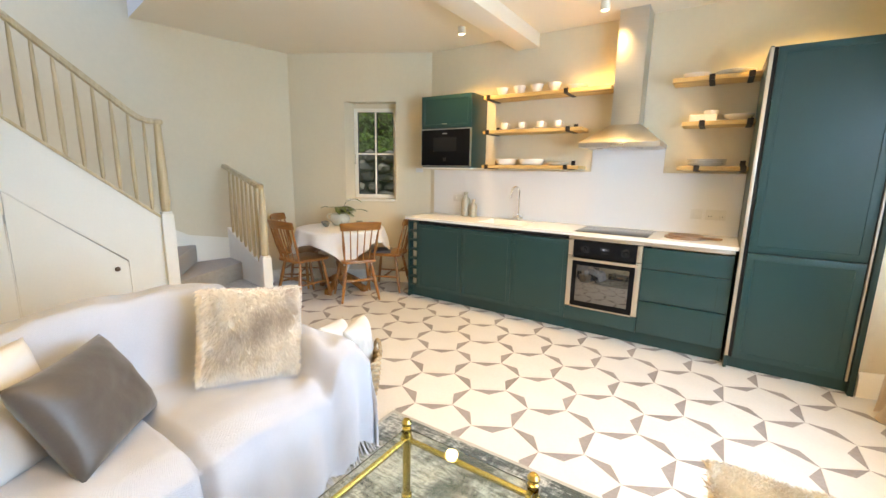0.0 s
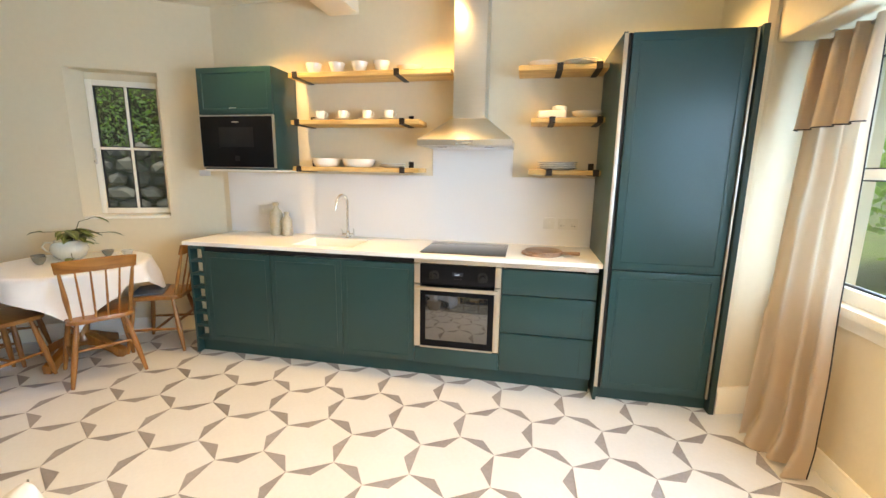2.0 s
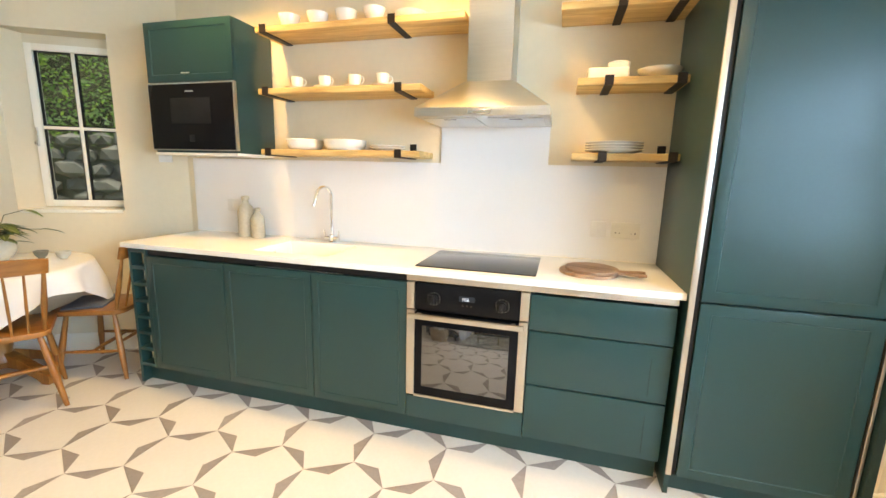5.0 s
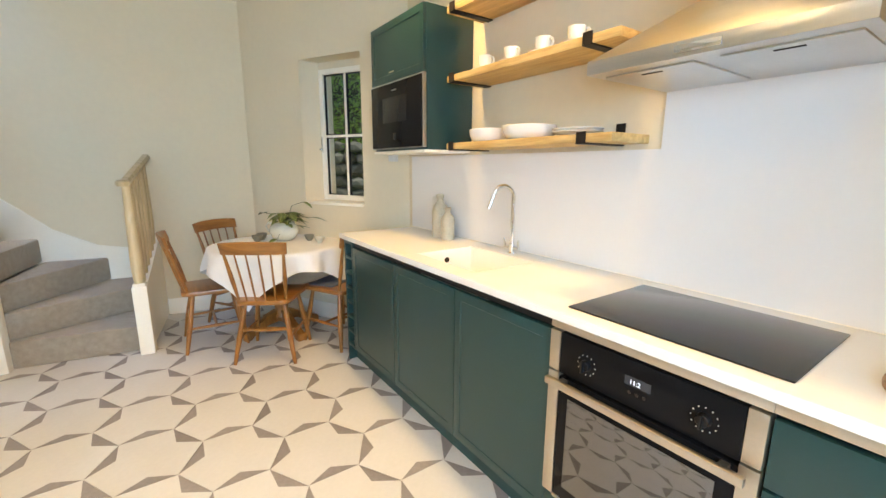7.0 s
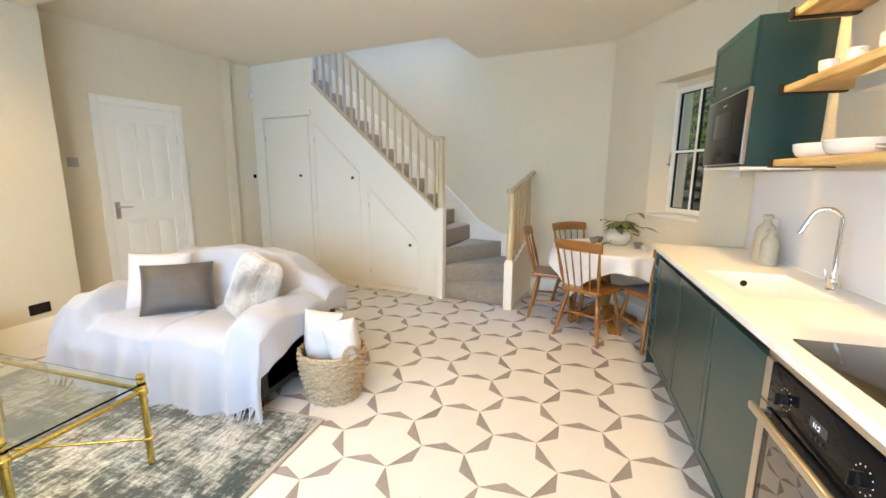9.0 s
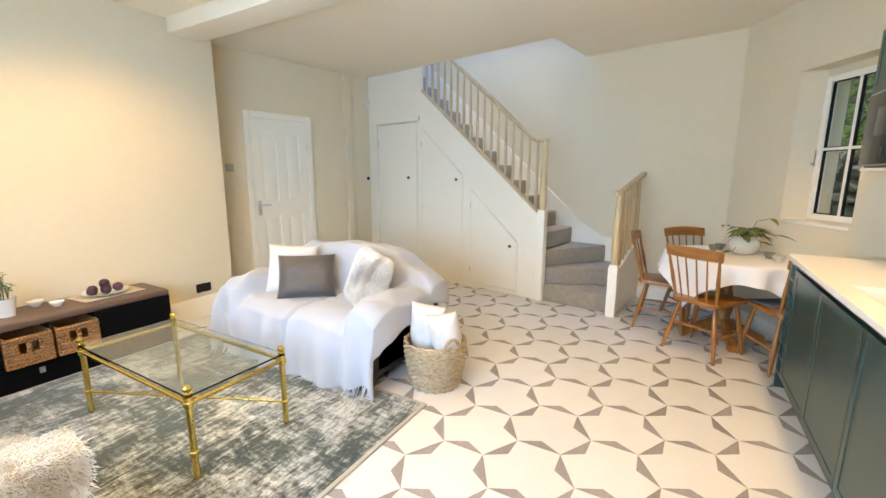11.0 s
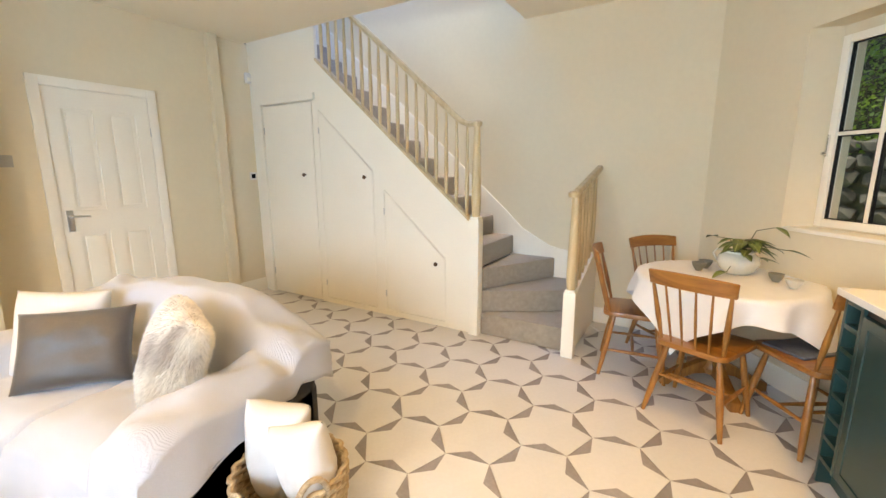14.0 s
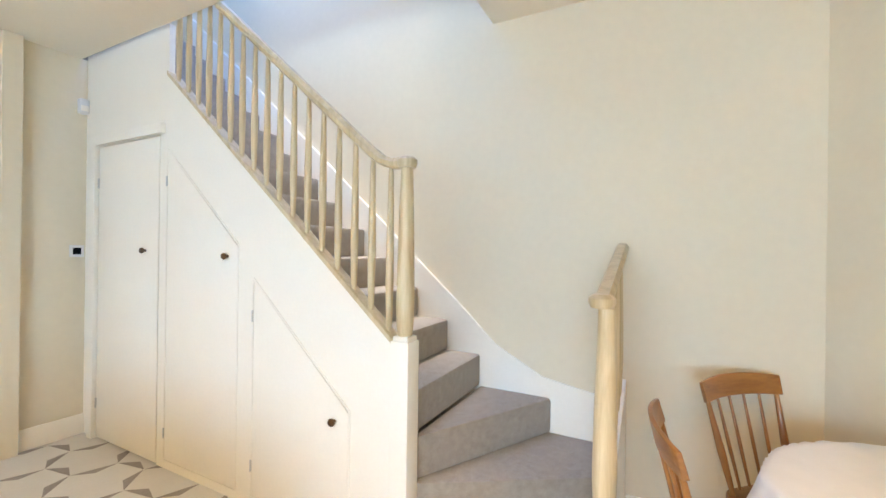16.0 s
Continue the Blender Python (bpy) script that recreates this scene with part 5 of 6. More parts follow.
def fur_tufts(parent, me, count, length, material, seed, down=0.4, width=0.05):
    """Tapered locks of hair rooted on a mesh."""
    rnd = random.Random(seed)
    polys = [p for p in me.polygons]
    area = [p.area for p in polys]
    bm = bmnew()
    for p in rnd.choices(polys, weights=area, k=count):
        vs = [me.vertices[i].co for i in p.vertices]
        a, b = rnd.random(), rnd.random()
        base = vs[0].lerp(vs[1], a).lerp(vs[-1].lerp(vs[2 % len(vs)], a), b)
        d = (Vector(p.normal) + Vector((rnd.uniform(-.45, .45), rnd.uniform(-.45, .45), rnd.uniform(-.45, .45) - down))).normalized()
        side = d.orthogonal().normalized() * length * width
        L = length * rnd.uniform(0.6, 1.2)
        q = base - Vector(p.normal) * 0.004
        v = [bm.verts.new(q + side), bm.verts.new(q - side), bm.verts.new(q + d * L * 0.6 - side * 0.6 + Vector((0, 0, -0.1 * L))), bm.verts.new(q + d * L + Vector((0, 0, -0.35 * L)))]
        bm.faces.new((v[0], v[1], v[2]))
        bm.faces.new((v[0], v[2], v[3]))
    f = part("fur", bm, material, parent, "long soft fur")
    f["kind"] = "stuff"
    return f


fur_tufts(fur, fur.data, 34000, 0.030, M_FUR, 4, 0.6, 0.035)


def coffee_table():
    x0, x1, y0, y1 = -0.604, -0.096, 0.595, 1.695
    t = thing("coffee_table", "brass coffee table with a clear glass top", "table", pose(0, 0, 0))
    bm = bmnew()
    box(bm, x0 - 0.012, x1 + 0.012, y0 - 0.012, y1 + 0.012, 0.425, 0.435, 0.002)
    g = part("glass_top", bm, M_TABLEGLASS, t, "clear glass top", smooth=False)
    g.visible_shadow = False
    for x in (x0, x1):
        for y in (y0, y1):
            bm = bmnew()
            lathe(bm, [(0.013, 0.008), (0.017, 0.014), (0.017, 0.022), (0.015, 0.03), (0.015, 0.13), (0.021, 0.135), (0.021, 0.15), (0.015, 0.155), (0.0155, 0.37), (0.023, 0.376), (0.024, 0.40), (0.019, 0.405), (0.019, 0.424)], (x, y, 0), 16)
            leg = part("leg", bm, M_BRASS, t)
            bm = bmnew()
            lathe(bm, [(0.017, 0.436), (0.018, 0.444), (0.012, 0.449), (0.019, 0.458), (0.020, 0.468), (0.013, 0.478), (0, 0.481)], (x, y, 0), 16)
            part("finial", bm, M_BRASS, leg)
    for a, b in (((x0, y0), (x1, y0)), ((x0, y1), (x1, y1)), ((x0, y0), (x0, y1)), ((x1, y0), (x1, y1))):
        bm = bmnew()
        rod(bm, (*a, 0.392), (*b, 0.392), 0.011, seg=12)
        part("rail", bm, M_BRASS, t)
    for a, b in (((x0, y0), (x1, y1)), ((x0, y1), (x1, y0))):
        bm = bmnew()
        rod(bm, (*a, 0.143), (*b, 0.143), 0.0065, seg=10)
        part("cross_stretcher", bm, M_BRASS, t)


coffee_table()


def rug_material():
    m = bpy.data.materials.new("distressed_rug")
    m.use_nodes = True
    n, l = m.node_tree.nodes, m.node_tree.links
    b = n["Principled BSDF"]
    b.inputs["Roughness"].default_value, b.inputs["Sheen Weight"].default_value = 1.0, 0.3
    tc = n.new("ShaderNodeTexCoord")

    def tex(scale, detail, stretch, rough=0.6):
        mp, t = n.new("ShaderNodeMapping"), n.new("ShaderNodeTexNoise")
        mp.inputs["Scale"].default_value = stretch
        t.inputs["Scale"].default_value, t.inputs["Detail"].default_value, t.inputs["Roughness"].default_value = scale, detail, rough
        l.new(tc.outputs["Object"], mp.inputs["Vector"])
        l.new(mp.outputs["Vector"], t.inputs["Vector"])
        return t

    def ramp(src, lo, hi, a, c):
        r = n.new("ShaderNodeValToRGB")
        r.color_ramp.elements[0].position, r.color_ramp.elements[1].position = lo, hi
        r.color_ramp.elements[0].color, r.color_ramp.elements[1].color = (*a, 1), (*c, 1)
        l.new(src.outputs["Fac"], r.inputs["Fac"])
        return r

    def mix(a, c, f):
        q = n.new("ShaderNodeMix")
        q.data_type = "RGBA"
        l.new(a.outputs["Color"], q.inputs["A"])
        l.new(c.outputs["Color"], q.inputs["B"])
        l.new(f.outputs["Color"], q.inputs["Factor"])
        return q
    def total(*terms):
        out = None
        for src, k in terms:
            q = n.new("ShaderNodeMath")
            q.operation = "MULTIPLY_ADD"
            l.new(src.outputs["Fac"], q.inputs[0])
            q.inputs[1].default_value = k
            if out:
                l.new(out.outputs[0], q.inputs[2])
            else:
                q.inputs[2].default_value = 0.0
            out = q
        return out

    def ramp_of(q, lo, hi, a, c):
        w = n.new("ShaderNodeValToRGB")
        w.color_ramp.elements[0].position, w.color_ramp.elements[1].position = lo, hi
        w.color_ramp.elements[0].color, w.color_ramp.elements[1].color = (*a, 1), (*c, 1)
        l.new(q.outputs[0], w.inputs["Fac"])
        return w
    base = ramp(tex(2.4, 4, (1, 1, 1)), 0.38, 0.64, (0.040, 0.060, 0.048), (0.024, 0.044, 0.050))
    brown = ramp(tex(0.9, 3, (1, 1, 1)), 0.50, 0.62, (0.0, 0.0, 0.0), (1, 1, 1))
    brownc = ramp(tex(9, 3, (1, 1, 1)), 0.3, 0.7, (0.048, 0.041, 0.022), (0.085, 0.073, 0.042))
    one = mix(base, brownc, brown)
    # worn pile: broad cloudy wear broken by threads along the weft and the warp
    wear = total((tex(1.9, 6, (1, 1, 1), 0.65), 0.42), (tex(15, 6, (0.55, 2.2, 1), 0.8), 0.34), (tex(17, 6, (2.0, 0.5, 1), 0.8), 0.24))
    pale = ramp_of(wear, 0.478, 0.558, (0, 0, 0), (0.92, 0.92, 0.92))
    palec = ramp(tex(6, 3, (1, 1, 1)), 0.35, 0.68, (0.42, 0.46, 0.45), (0.60, 0.61, 0.58))
    q = n.new("ShaderNodeMix")
    q.data_type = "RGBA"
    l.new(one.outputs["Result"], q.inputs["A"])
    l.new(palec.outputs["Color"], q.inputs["B"])
    l.new(pale.outputs["Color"], q.inputs["Factor"])
    thread = total((tex(60, 3, (0.35, 2.6, 1), 0.7), 0.6), (tex(75, 3, (2.2, 0.6, 1), 0.7), 0.4))
    speck = ramp_of(thread, 0.38, 0.62, (0.34, 0.34, 0.34), (1.4, 1.4, 1.4))
    mul = n.new("ShaderNodeMix")
    mul.data_type, mul.blend_type = "RGBA", "MULTIPLY"
    mul.inputs["Factor"].default_value = 1.0
    l.new(q.outputs["Result"], mul.inputs["A"])
    l.new(speck.outputs["Color"], mul.inputs["B"])
    l.new(mul.outputs["Result"], b.inputs["Base Color"])
    bp, t2 = n.new("ShaderNodeBump"), tex(220, 2, (1, 1, 1))
    bp.inputs["Strength"].default_value, bp.inputs["Distance"].default_value = 0.4, 0.006
    l.new(t2.outputs["Fac"], bp.inputs["Height"])
    l.new(bp.outputs["Normal"], b.inputs["Normal"])
    return m


rug = thing("area_rug", "distressed grey, green and cream patterned rug", "rug", pose(0, 0, 0.001))
bm = bmnew()
box(bm, -1.16, 1.28, -0.08, 2.275, 0.0, 0.012, 0.004)
part("woven_field", bm, rug_material(), rug)
bm = bmnew()
for a, b, c, d in ((-1.175, -1.152, -0.095, 2.29), (1.272, 1.295, -0.095, 2.29), (-1.152, 1.272, 2.267, 2.29), (-1.152, 1.272, -0.095, -0.072)):
    box(bm, a, b, c, d, 0.0, 0.0125, 0.003)
part("binding", bm, mat("rug_binding", (0.40, 0.39, 0.36), 0.95, vary=0.1, fine=200), rug, "pale bound edge")

# low media unit
M_DARKTOP = wood("dark_wood_top", (0.07, 0.04, 0.028), (0.17, 0.105, 0.08), 0.45, 0, 6)
M_UNIT = mat("black_lacquer", (0.004, 0.004, 0.0045), 0.6, vary=0.1, scale=5, spec=0.06)


def media_unit():
    t = thing("media_unit", "low black media unit with a brown wooden top", "cabinet", pose(-0.935, -0.535, 0))
    L, D, H = 2.1, 0.435, 0.47
    bm = bmnew()
    box(bm, 0.0, L, 0.0, D, H - 0.05, H, 0.02, 3)
    part("top", bm, M_DARKTOP, t)
    for name, q in (("side", (0.004, 0.05, 0.004, D - 0.004, 0, H - 0.05)), ("side", (L - 0.05, L - 0.004, 0.004, D - 0.004, 0, H - 0.05)),
                    ("plinth", (0.05, L - 0.05, 0.004, D - 0.004, 0.0, 0.17)), ("back", (0.05, L - 0.05, 0.004, 0.02, 0.17, H - 0.05)),
                    ("closed_front", (0.05, 0.50, 0.02, D - 0.004, 0.17, H - 0.05)), ("divider", (0.50, 0.514, 0.02, D - 0.004, 0.17, H - 0.05)),
                    ("divider", (0.76, 0.774, 0.02, D - 0.004, 0.17, H - 0.05)), ("divider", (1.02, 1.034, 0.02, D - 0.004, 0.17, H - 0.05)),
                    ("closed_front", (1.30, L - 0.05, 0.02, D - 0.004, 0.17, H - 0.05))):
        bm = bmnew()
        box(bm, *q)
        part(name, bm, M_UNIT, t, smooth=False)
    bm = bmnew()
    box(bm, 0.83, 0.86, D - 0.004, D + 0.004, 0.09, 0.13, 0.002)
    part("latch", bm, M_STEEL, t, "small metal catch")


media_unit()
M_WICKER = wood("brown_wicker", (0.18, 0.075, 0.022), (0.42, 0.20, 0.07), 0.6, 0, 30)
M_SEAGRASS = wood("seagrass", (0.23, 0.16, 0.09), (0.52, 0.41, 0.27), 0.8, 0, 40)


def wicker_box(x0, w, label):
    t = thing("wicker_basket", label, "basket", pose(x0, -0.39, 0.172), "wicker baskets in the media unit")
    D, H = 0.315, 0.205
    for z in range(9):
        zz = 0.012 + z * 0.0225
        bm = bmnew()
        pts = []
        n = 26
        for k in range(n + 1):
            f = k / n
            pts.append((w * f, D + (0.004 if k % 2 == z % 2 else -0.003), zz))
        if 4 <= z <= 6:
            a = [p for p in pts if p[0] < w * 0.30]
            b = [p for p in pts if p[0] > w * 0.70]
            c = [p for p in pts if w * 0.46 < p[0] < w * 0.54]
            tube(bm, a, 0.011, 6)
            tube(bm, b, 0.011, 6)
            tube(bm, c if len(c) > 1 else [(w * 0.47, D, zz), (w * 0.53, D, zz)], 0.011, 6)
        else:
            tube(bm, pts, 0.011, 6)
        part("woven_strand", bm, M_WICKER, t)
    bm = bmnew()
    box(bm, 0.005, w - 0.005, 0.0, 0.01, 0, H)
    box(bm, 0.0, 0.01, 0.0, D - 0.01, 0, H)
    box(bm, w - 0.01, w, 0.0, D - 0.01, 0, H)
    box(bm, 0.0, w, 0.0, D - 0.012, 0, 0.01)
    part("shell", bm, M_WICKER, t)


wicker_box(-0.42, 0.235, "brown wicker storage basket in the media unit")
wicker_box(-0.159, 0.235, "brown wicker storage basket in the media unit")

# on the media unit
UZ = 0.4705
bm = bmnew()
box(bm, -0.21, 0.21, -0.14, 0.14, 0, 0.003, 0.001)
solid("place_mat", bm, mat("jute_mat", (0.55, 0.48, 0.37), 0.95, vary=0.15, scale=20, fine=200, bump=0.3, bump_scale=220), "cream woven mat under the fruit plate", "mat", m=pose(-0.61, -0.375, UZ, 0, 0, 4))
bm = bmnew()
lathe(bm, [(0, 0), (0.075, 0), (0.085, 0.004), (0.15, 0.022), (0.152, 0.025), (0.145, 0.024), (0.08, 0.010), (0, 0.008)], seg=36)
solid("fruit_plate", bm, M_CHINA, "white china plate holding dark figs", "plate", m=pose(-0.595, -0.375, UZ + 0.0035))
M_FIG = mat("fig_skin", (0.055, 0.018, 0.035), 0.4, vary=0.35, scale=30, fine=120, rand=0.3)
rnd = random.Random(11)
for k, (fx, fy, fz) in enumerate(((-0.085, 0.02, 0), (-0.03, -0.055, 0), (0.0, 0.05, 0), (0.055, -0.03, 0), (0.085, 0.04, 0), (-0.015, 0.0, 0.06))):
    bm = bmnew()
    lathe(bm, [(0, 0.002), (0.014, 0.0), (0.028, 0.009), (0.036, 0.026), (0.035, 0.042), (0.026, 0.056), (0.012, 0.063), (0.003, 0.060), (0.002, 0.068), (0, 0.068)], seg=18)
    solid("fig", bm, M_FIG, "ripe dark purple fig on the plate", "fruit", "figs on the plate", m=pose(-0.595 + fx, -0.375 + fy, UZ + 0.016 + fz * 0.8, rnd.uniform(-25, 25), rnd.uniform(-25, 25), rnd.uniform(0, 360)))
bowl("small_bowl", -0.20, -0.44, UZ, 0.055, 0.042, M_CHINA, "small white bowl on the media unit", "bowl", "small bowls on the media unit")
bowl("small_bowl", -0.28, -0.31, UZ, 0.045, 0.036, M_CHINA, "small white bowl on the media unit", "bowl", "small bowls on the media unit")


M_HERB = mat("herb_leaf", (0.09, 0.20, 0.035), 0.5, vary=0.3, scale=40)


def herb_pot():
    t = thing("herb_pot", "bushy green herb in a plain white pot", "plant", pose(-0.02, -0.32, UZ))
    bm = bmnew()
    lathe(bm, [(0, 0), (0.045, 0), (0.06, 0.12), (0.063, 0.125), (0.057, 0.125), (0.052, 0.108), (0, 0.106)], seg=28)
    part("pot", bm, M_CHINA, t, "white ceramic pot")
    rnd = random.Random(9)
    for k in range(16):
        a, r, h = rnd.uniform(0, 6.28), rnd.uniform(0.01, 0.11), rnd.uniform(0.19, 0.31)
        p = [Vector((0.02 * math.cos(a), 0.02 * math.sin(a), 0.105)), Vector((0.6 * r * math.cos(a), 0.6 * r * math.sin(a), 0.12 + 0.6 * (h - 0.12))), Vector((r * math.cos(a), r * math.sin(a), h))]
        bm = bmnew()
        tube(bm, p, [0.002, 0.0018, 0.0012], 5)
        st = part("stem", bm, M_STEM, t)
        bm = bmnew()
        for q in range(7):
            base = p[1].lerp(p[2], q / 6)
            b = rnd.uniform(0, 6.28)
            L = rnd.uniform(0.022, 0.036)
            leaf(bm, base, base + Vector((L * math.cos(b), L * math.sin(b), rnd.uniform(-0.006, 0.012))), L * 0.6, 0.2)
        part("leaves", bm, (M_HERB, M_RIB), st)


herb_pot()


def seagrass_basket():
    t = thing("seagrass_basket", "round woven seagrass basket holding white pillows", "basket", pose(-1.46, 2.18, 0))
    H, n = 0.32, 19
    for k in range(n):
        z = 0.010 + k * (H - 0.018) / (n - 1)
        r = 0.158 + 0.044 * math.sin(math.pi * (0.04 + 0.52 * k / n))
        bm = bmnew()
        pts = []
        for q in range(73):
            a = 6.283185 * q / 72
            rr = r + (0.0055 if (q // 2 + k) % 2 else -0.0045) + 0.003 * noise.noise((a * 3, k * 0.9, 2))
            pts.append((rr * math.cos(a), rr * math.sin(a), z + 0.003 * noise.noise((a * 4, k, 7))))
        tube(bm, pts, 0.0100, 7)
        part("woven_coil", bm, M_SEAGRASS, t)
    bm = bmnew()
    lathe(bm, [(0, 0.002), (0.15, 0.002), (0.155, 0.012), (0, 0.012)], seg=28)
    part("bottom", bm, M_SEAGRASS, t)
    for s in (0, 180):
        bm = bmnew()
        pts = []
        for q in range(13):
            a = math.pi * q / 12
            pts.append((0.204 + 0.006 * math.sin(a), 0.055 * math.cos(a), H - 0.025 + 0.085 * math.sin(a)))
        tube(bm, pts, 0.011, 8)
        bmesh.ops.rotate(bm, verts=bm.verts[:], cent=(0, 0, 0), matrix=Matrix.Rotation(radians(s + 62), 3, "Z"))
        part("handle", bm, M_SEAGRASS, t, "looped rope handle")
    return t


seagrass_basket()
p1 = pillow("basket_pillow", leaning(-1.49, 2.095, 0.335, 0.90, 0.30, -2, 6), 0.25, 0.42, 0.17, M_WHITECOT, "plump white pillow standing in the basket", 21, 0.5)
p2 = pillow("basket_pillow", leaning(-1.45, 2.275, 0.335, 0.92, 0.20, -2, -12), 0.22, 0.37, 0.16, M_WHITECOT, "plump white pillow standing in the basket", 27, 0.5)
for q in (p1, p2):
    q["group"] = "pillows in the basket"


def armchair():
    """Only its sheepskin-covered arm and a cushion come into view."""
    t = thing("armchair", "pale blue-grey armchair by the window", "armchair", pose(0.90, 1.50, 0, 0, 0, 0))
    M_BLUE = mat("blue_grey_weave", (0.30, 0.36, 0.38), 0.9, vary=0.08, scale=10, fine=200, bump=0.2, bump_scale=250, sheen=0.3)
    bm = bmnew()
    box(bm, -0.34, 0.34, -0.36, 0.36, 0.14, 0.34, 0.04, 3)
    part("base", bm, M_BLUE, t)
    bm = bmnew()
    box(bm, -0.30, 0.20, -0.27, 0.27, 0.33, 0.44, 0.05, 4)
    part("seat_cushion", bm, M_BLUE, t)
    bm = bmnew()
    box(bm, 0.18, 0.38, -0.36, 0.36, 0.14, 0.86, 0.07, 4)
    part("backrest", bm, M_BLUE, t)
    for s in (-1, 1):
        bm = bmnew()
        box(bm, -0.36, 0.30, s * 0.25, s * 0.40, 0.14, 0.53, 0.06, 4)
        part("arm", bm, M_BLUE, t)
        for fx in (-0.28, 0.30):
            bm = bmnew()
            rod(bm, (fx, s * 0.30, 0.0), (fx, s * 0.30, 0.15), 0.016, 0.024, 12)
            part("leg", bm, M_CHAIR, t)


armchair()


def sheepskin():
    bm = bmnew()
    n = 26
    rows = []
    for i in range(n + 1):
        row = []
        for j in range(n + 1):
            u, v = -1 + 2 * i / n, -1 + 2 * j / n
            edge = 1 + 0.10 * noise.noise((u * 2, v * 2, 3))
            x, y = 0.46 * u * edge * (1 - 0.12 * v * v), 0.33 * v * edge * (1 - 0.10 * u * u)
            wx, wy = 0.80 + x, 1.74 + y
            z = 0.475
            if wx < 0.57:
                z -= (0.57 - wx) * 0.35
            if wy > 1.74:
                z = max(z, 0.475 + 0.085 * min(1, (wy - 1.74) / 0.06))
            if wy > 1.95:
                z = 0.56 - (wy - 1.95) * 1.4
            row.append(bm.verts.new((wx, wy, z + 0.012 * noise.noise((u * 4, v * 4, 1)))))
        rows.append(row)
    for i in range(n):
        for j in range(n):
            bm.faces.new((rows[i][j], rows[i + 1][j], rows[i + 1][j + 1], rows[i][j + 1]))
    m = two_tone("sheepskin_wool", (0.80, 0.72, 0.58), (0.56, 0.44, 0.30), 5, 0.48, 0.75, fine=45, vary=0.12)
    ob = solid("sheepskin", bm, m, "shaggy cream sheepskin thrown over the armchair", "sheepskin", angle=80)
    fur_tufts(ob, ob.data, 70000, 0.036, m, 6, 0.35, 0.02)


sheepskin()

# curtain
def curtain():
    t = thing("curtain", "gathered beige linen curtain with a dark hem", "curtain", pose(0, 0, 0))
    m = mat("beige_linen", (0.58, 0.48, 0.38), 0.95, vary=0.06, scale=10, fine=300, bump=0.2, bump_scale=350, sheen=0.2)
    nt = m.node_tree
    tr, mx = nt.nodes.new("ShaderNodeBsdfTranslucent"), nt.nodes.new("ShaderNodeMixShader")
    tr.inputs["Color"].default_value = (0.90, 0.80, 0.68, 1)
    mx.inputs["Fac"].default_value = 0.58
    nt.links.new(nt.nodes["Principled BSDF"].outputs["BSDF"], mx.inputs[1])
    nt.links.new(tr.outputs["BSDF"], mx.inputs[2])
    nt.links.new(mx.outputs["Shader"], nt.nodes["Material Output"].inputs["Surface"])
    dark = mat("dark_hem", (0.03, 0.025, 0.025), 0.9)

    def at(f, g, out=0.0):
        """f across from the pier to the glass, g from the top down."""
        top = Vector((1.40, 4.10 - 0.42 * f, 2.13))
        low = Vector((1.25 + 0.11 * f, 3.95 - 0.37 * f, 0.02))
        p = top.lerp(low, g)
        amp = 0.035 * (1 - 0.25 * math.sin(math.pi * g))
        w = math.sin(f * 21 + 1.6 * g + 0.7 * math.sin(f * 9)) * amp + 0.012 * noise.noise((f * 5, g * 6, 3))
        pool = max(0, g - 0.93) / 0.07
        return p + Vector((-w * 0.9 - out - 0.05 * pool * abs(math.sin(f * 9)), -w * 0.5, 0.015 * pool * math.sin(f * 13)))
    nf, ng = 60, 50
    bm = bmnew()
    v = [[bm.verts.new(at(i / nf, j / ng)) for j in range(ng + 1)] for i in range(nf + 1)]
    for i in range(nf):
        for j in range(ng):
            bm.faces.new((v[i][j], v[i + 1][j], v[i + 1][j + 1], v[i][j + 1]))
    c = part("drape", bm, m, t, angle=80)
    bm = bmnew()
    v = [[bm.verts.new(at(-0.04 + 1.08 * i / nf, 0.205 * j / 10 - 0.004, 0.022 + 0.02 * j / 10)) for j in range(11)] for i in range(nf + 1)]
    for i in range(nf):
        for j in range(10):
            bm.faces.new((v[i][j], v[i + 1][j], v[i + 1][j + 1], v[i][j + 1]))
    part("turned_top", bm, m, t, "folded-over valance", angle=80)
    bm = bmnew()
    tube(bm, [at(-0.04 + 1.08 * i / nf, 0.203, 0.044) for i in range(nf + 1)], 0.003, 6)
    part("hem_trim", bm, dark, t, "dark overlocked hem")
    bm = bmnew()
    tube(bm, [at(1.0, j / ng, 0.002) for j in range(ng + 1)], 0.003, 6)
    part("hem_trim", bm, dark, t, "dark overlocked edge")
    for ob in t.children:
        if ob.name.startswith(("drape", "turned")):
            s = ob.modifiers.new("thick", "SOLIDIFY")
            s.thickness = 0.002
    r = thing("curtain_rod", "thin metal curtain rod under the lintel", "curtain rod", pose(0, 0, 0))
    bm = bmnew()
    rod(bm, (1.40, 4.16, 2.13), (1.40, 0.7, 2.13), 0.008, seg=10)
    part("bar", bm, M_STEEL, r)
    for y in (4.02, 2.4, 0.8):
        bm = bmnew()
        rod(bm, (1.40, y, 2.13), (1.40, y, 2.171), 0.005, seg=8)
        lathe(bm, [(0.018, 0), (0.018, 0.004), (0, 0.005)], seg=14, m=pose(1.40, y, 2.1695, 180, 0, 0))
        part("bracket", bm, M_STEEL, r)


curtain()

# ---- kitchen things ----


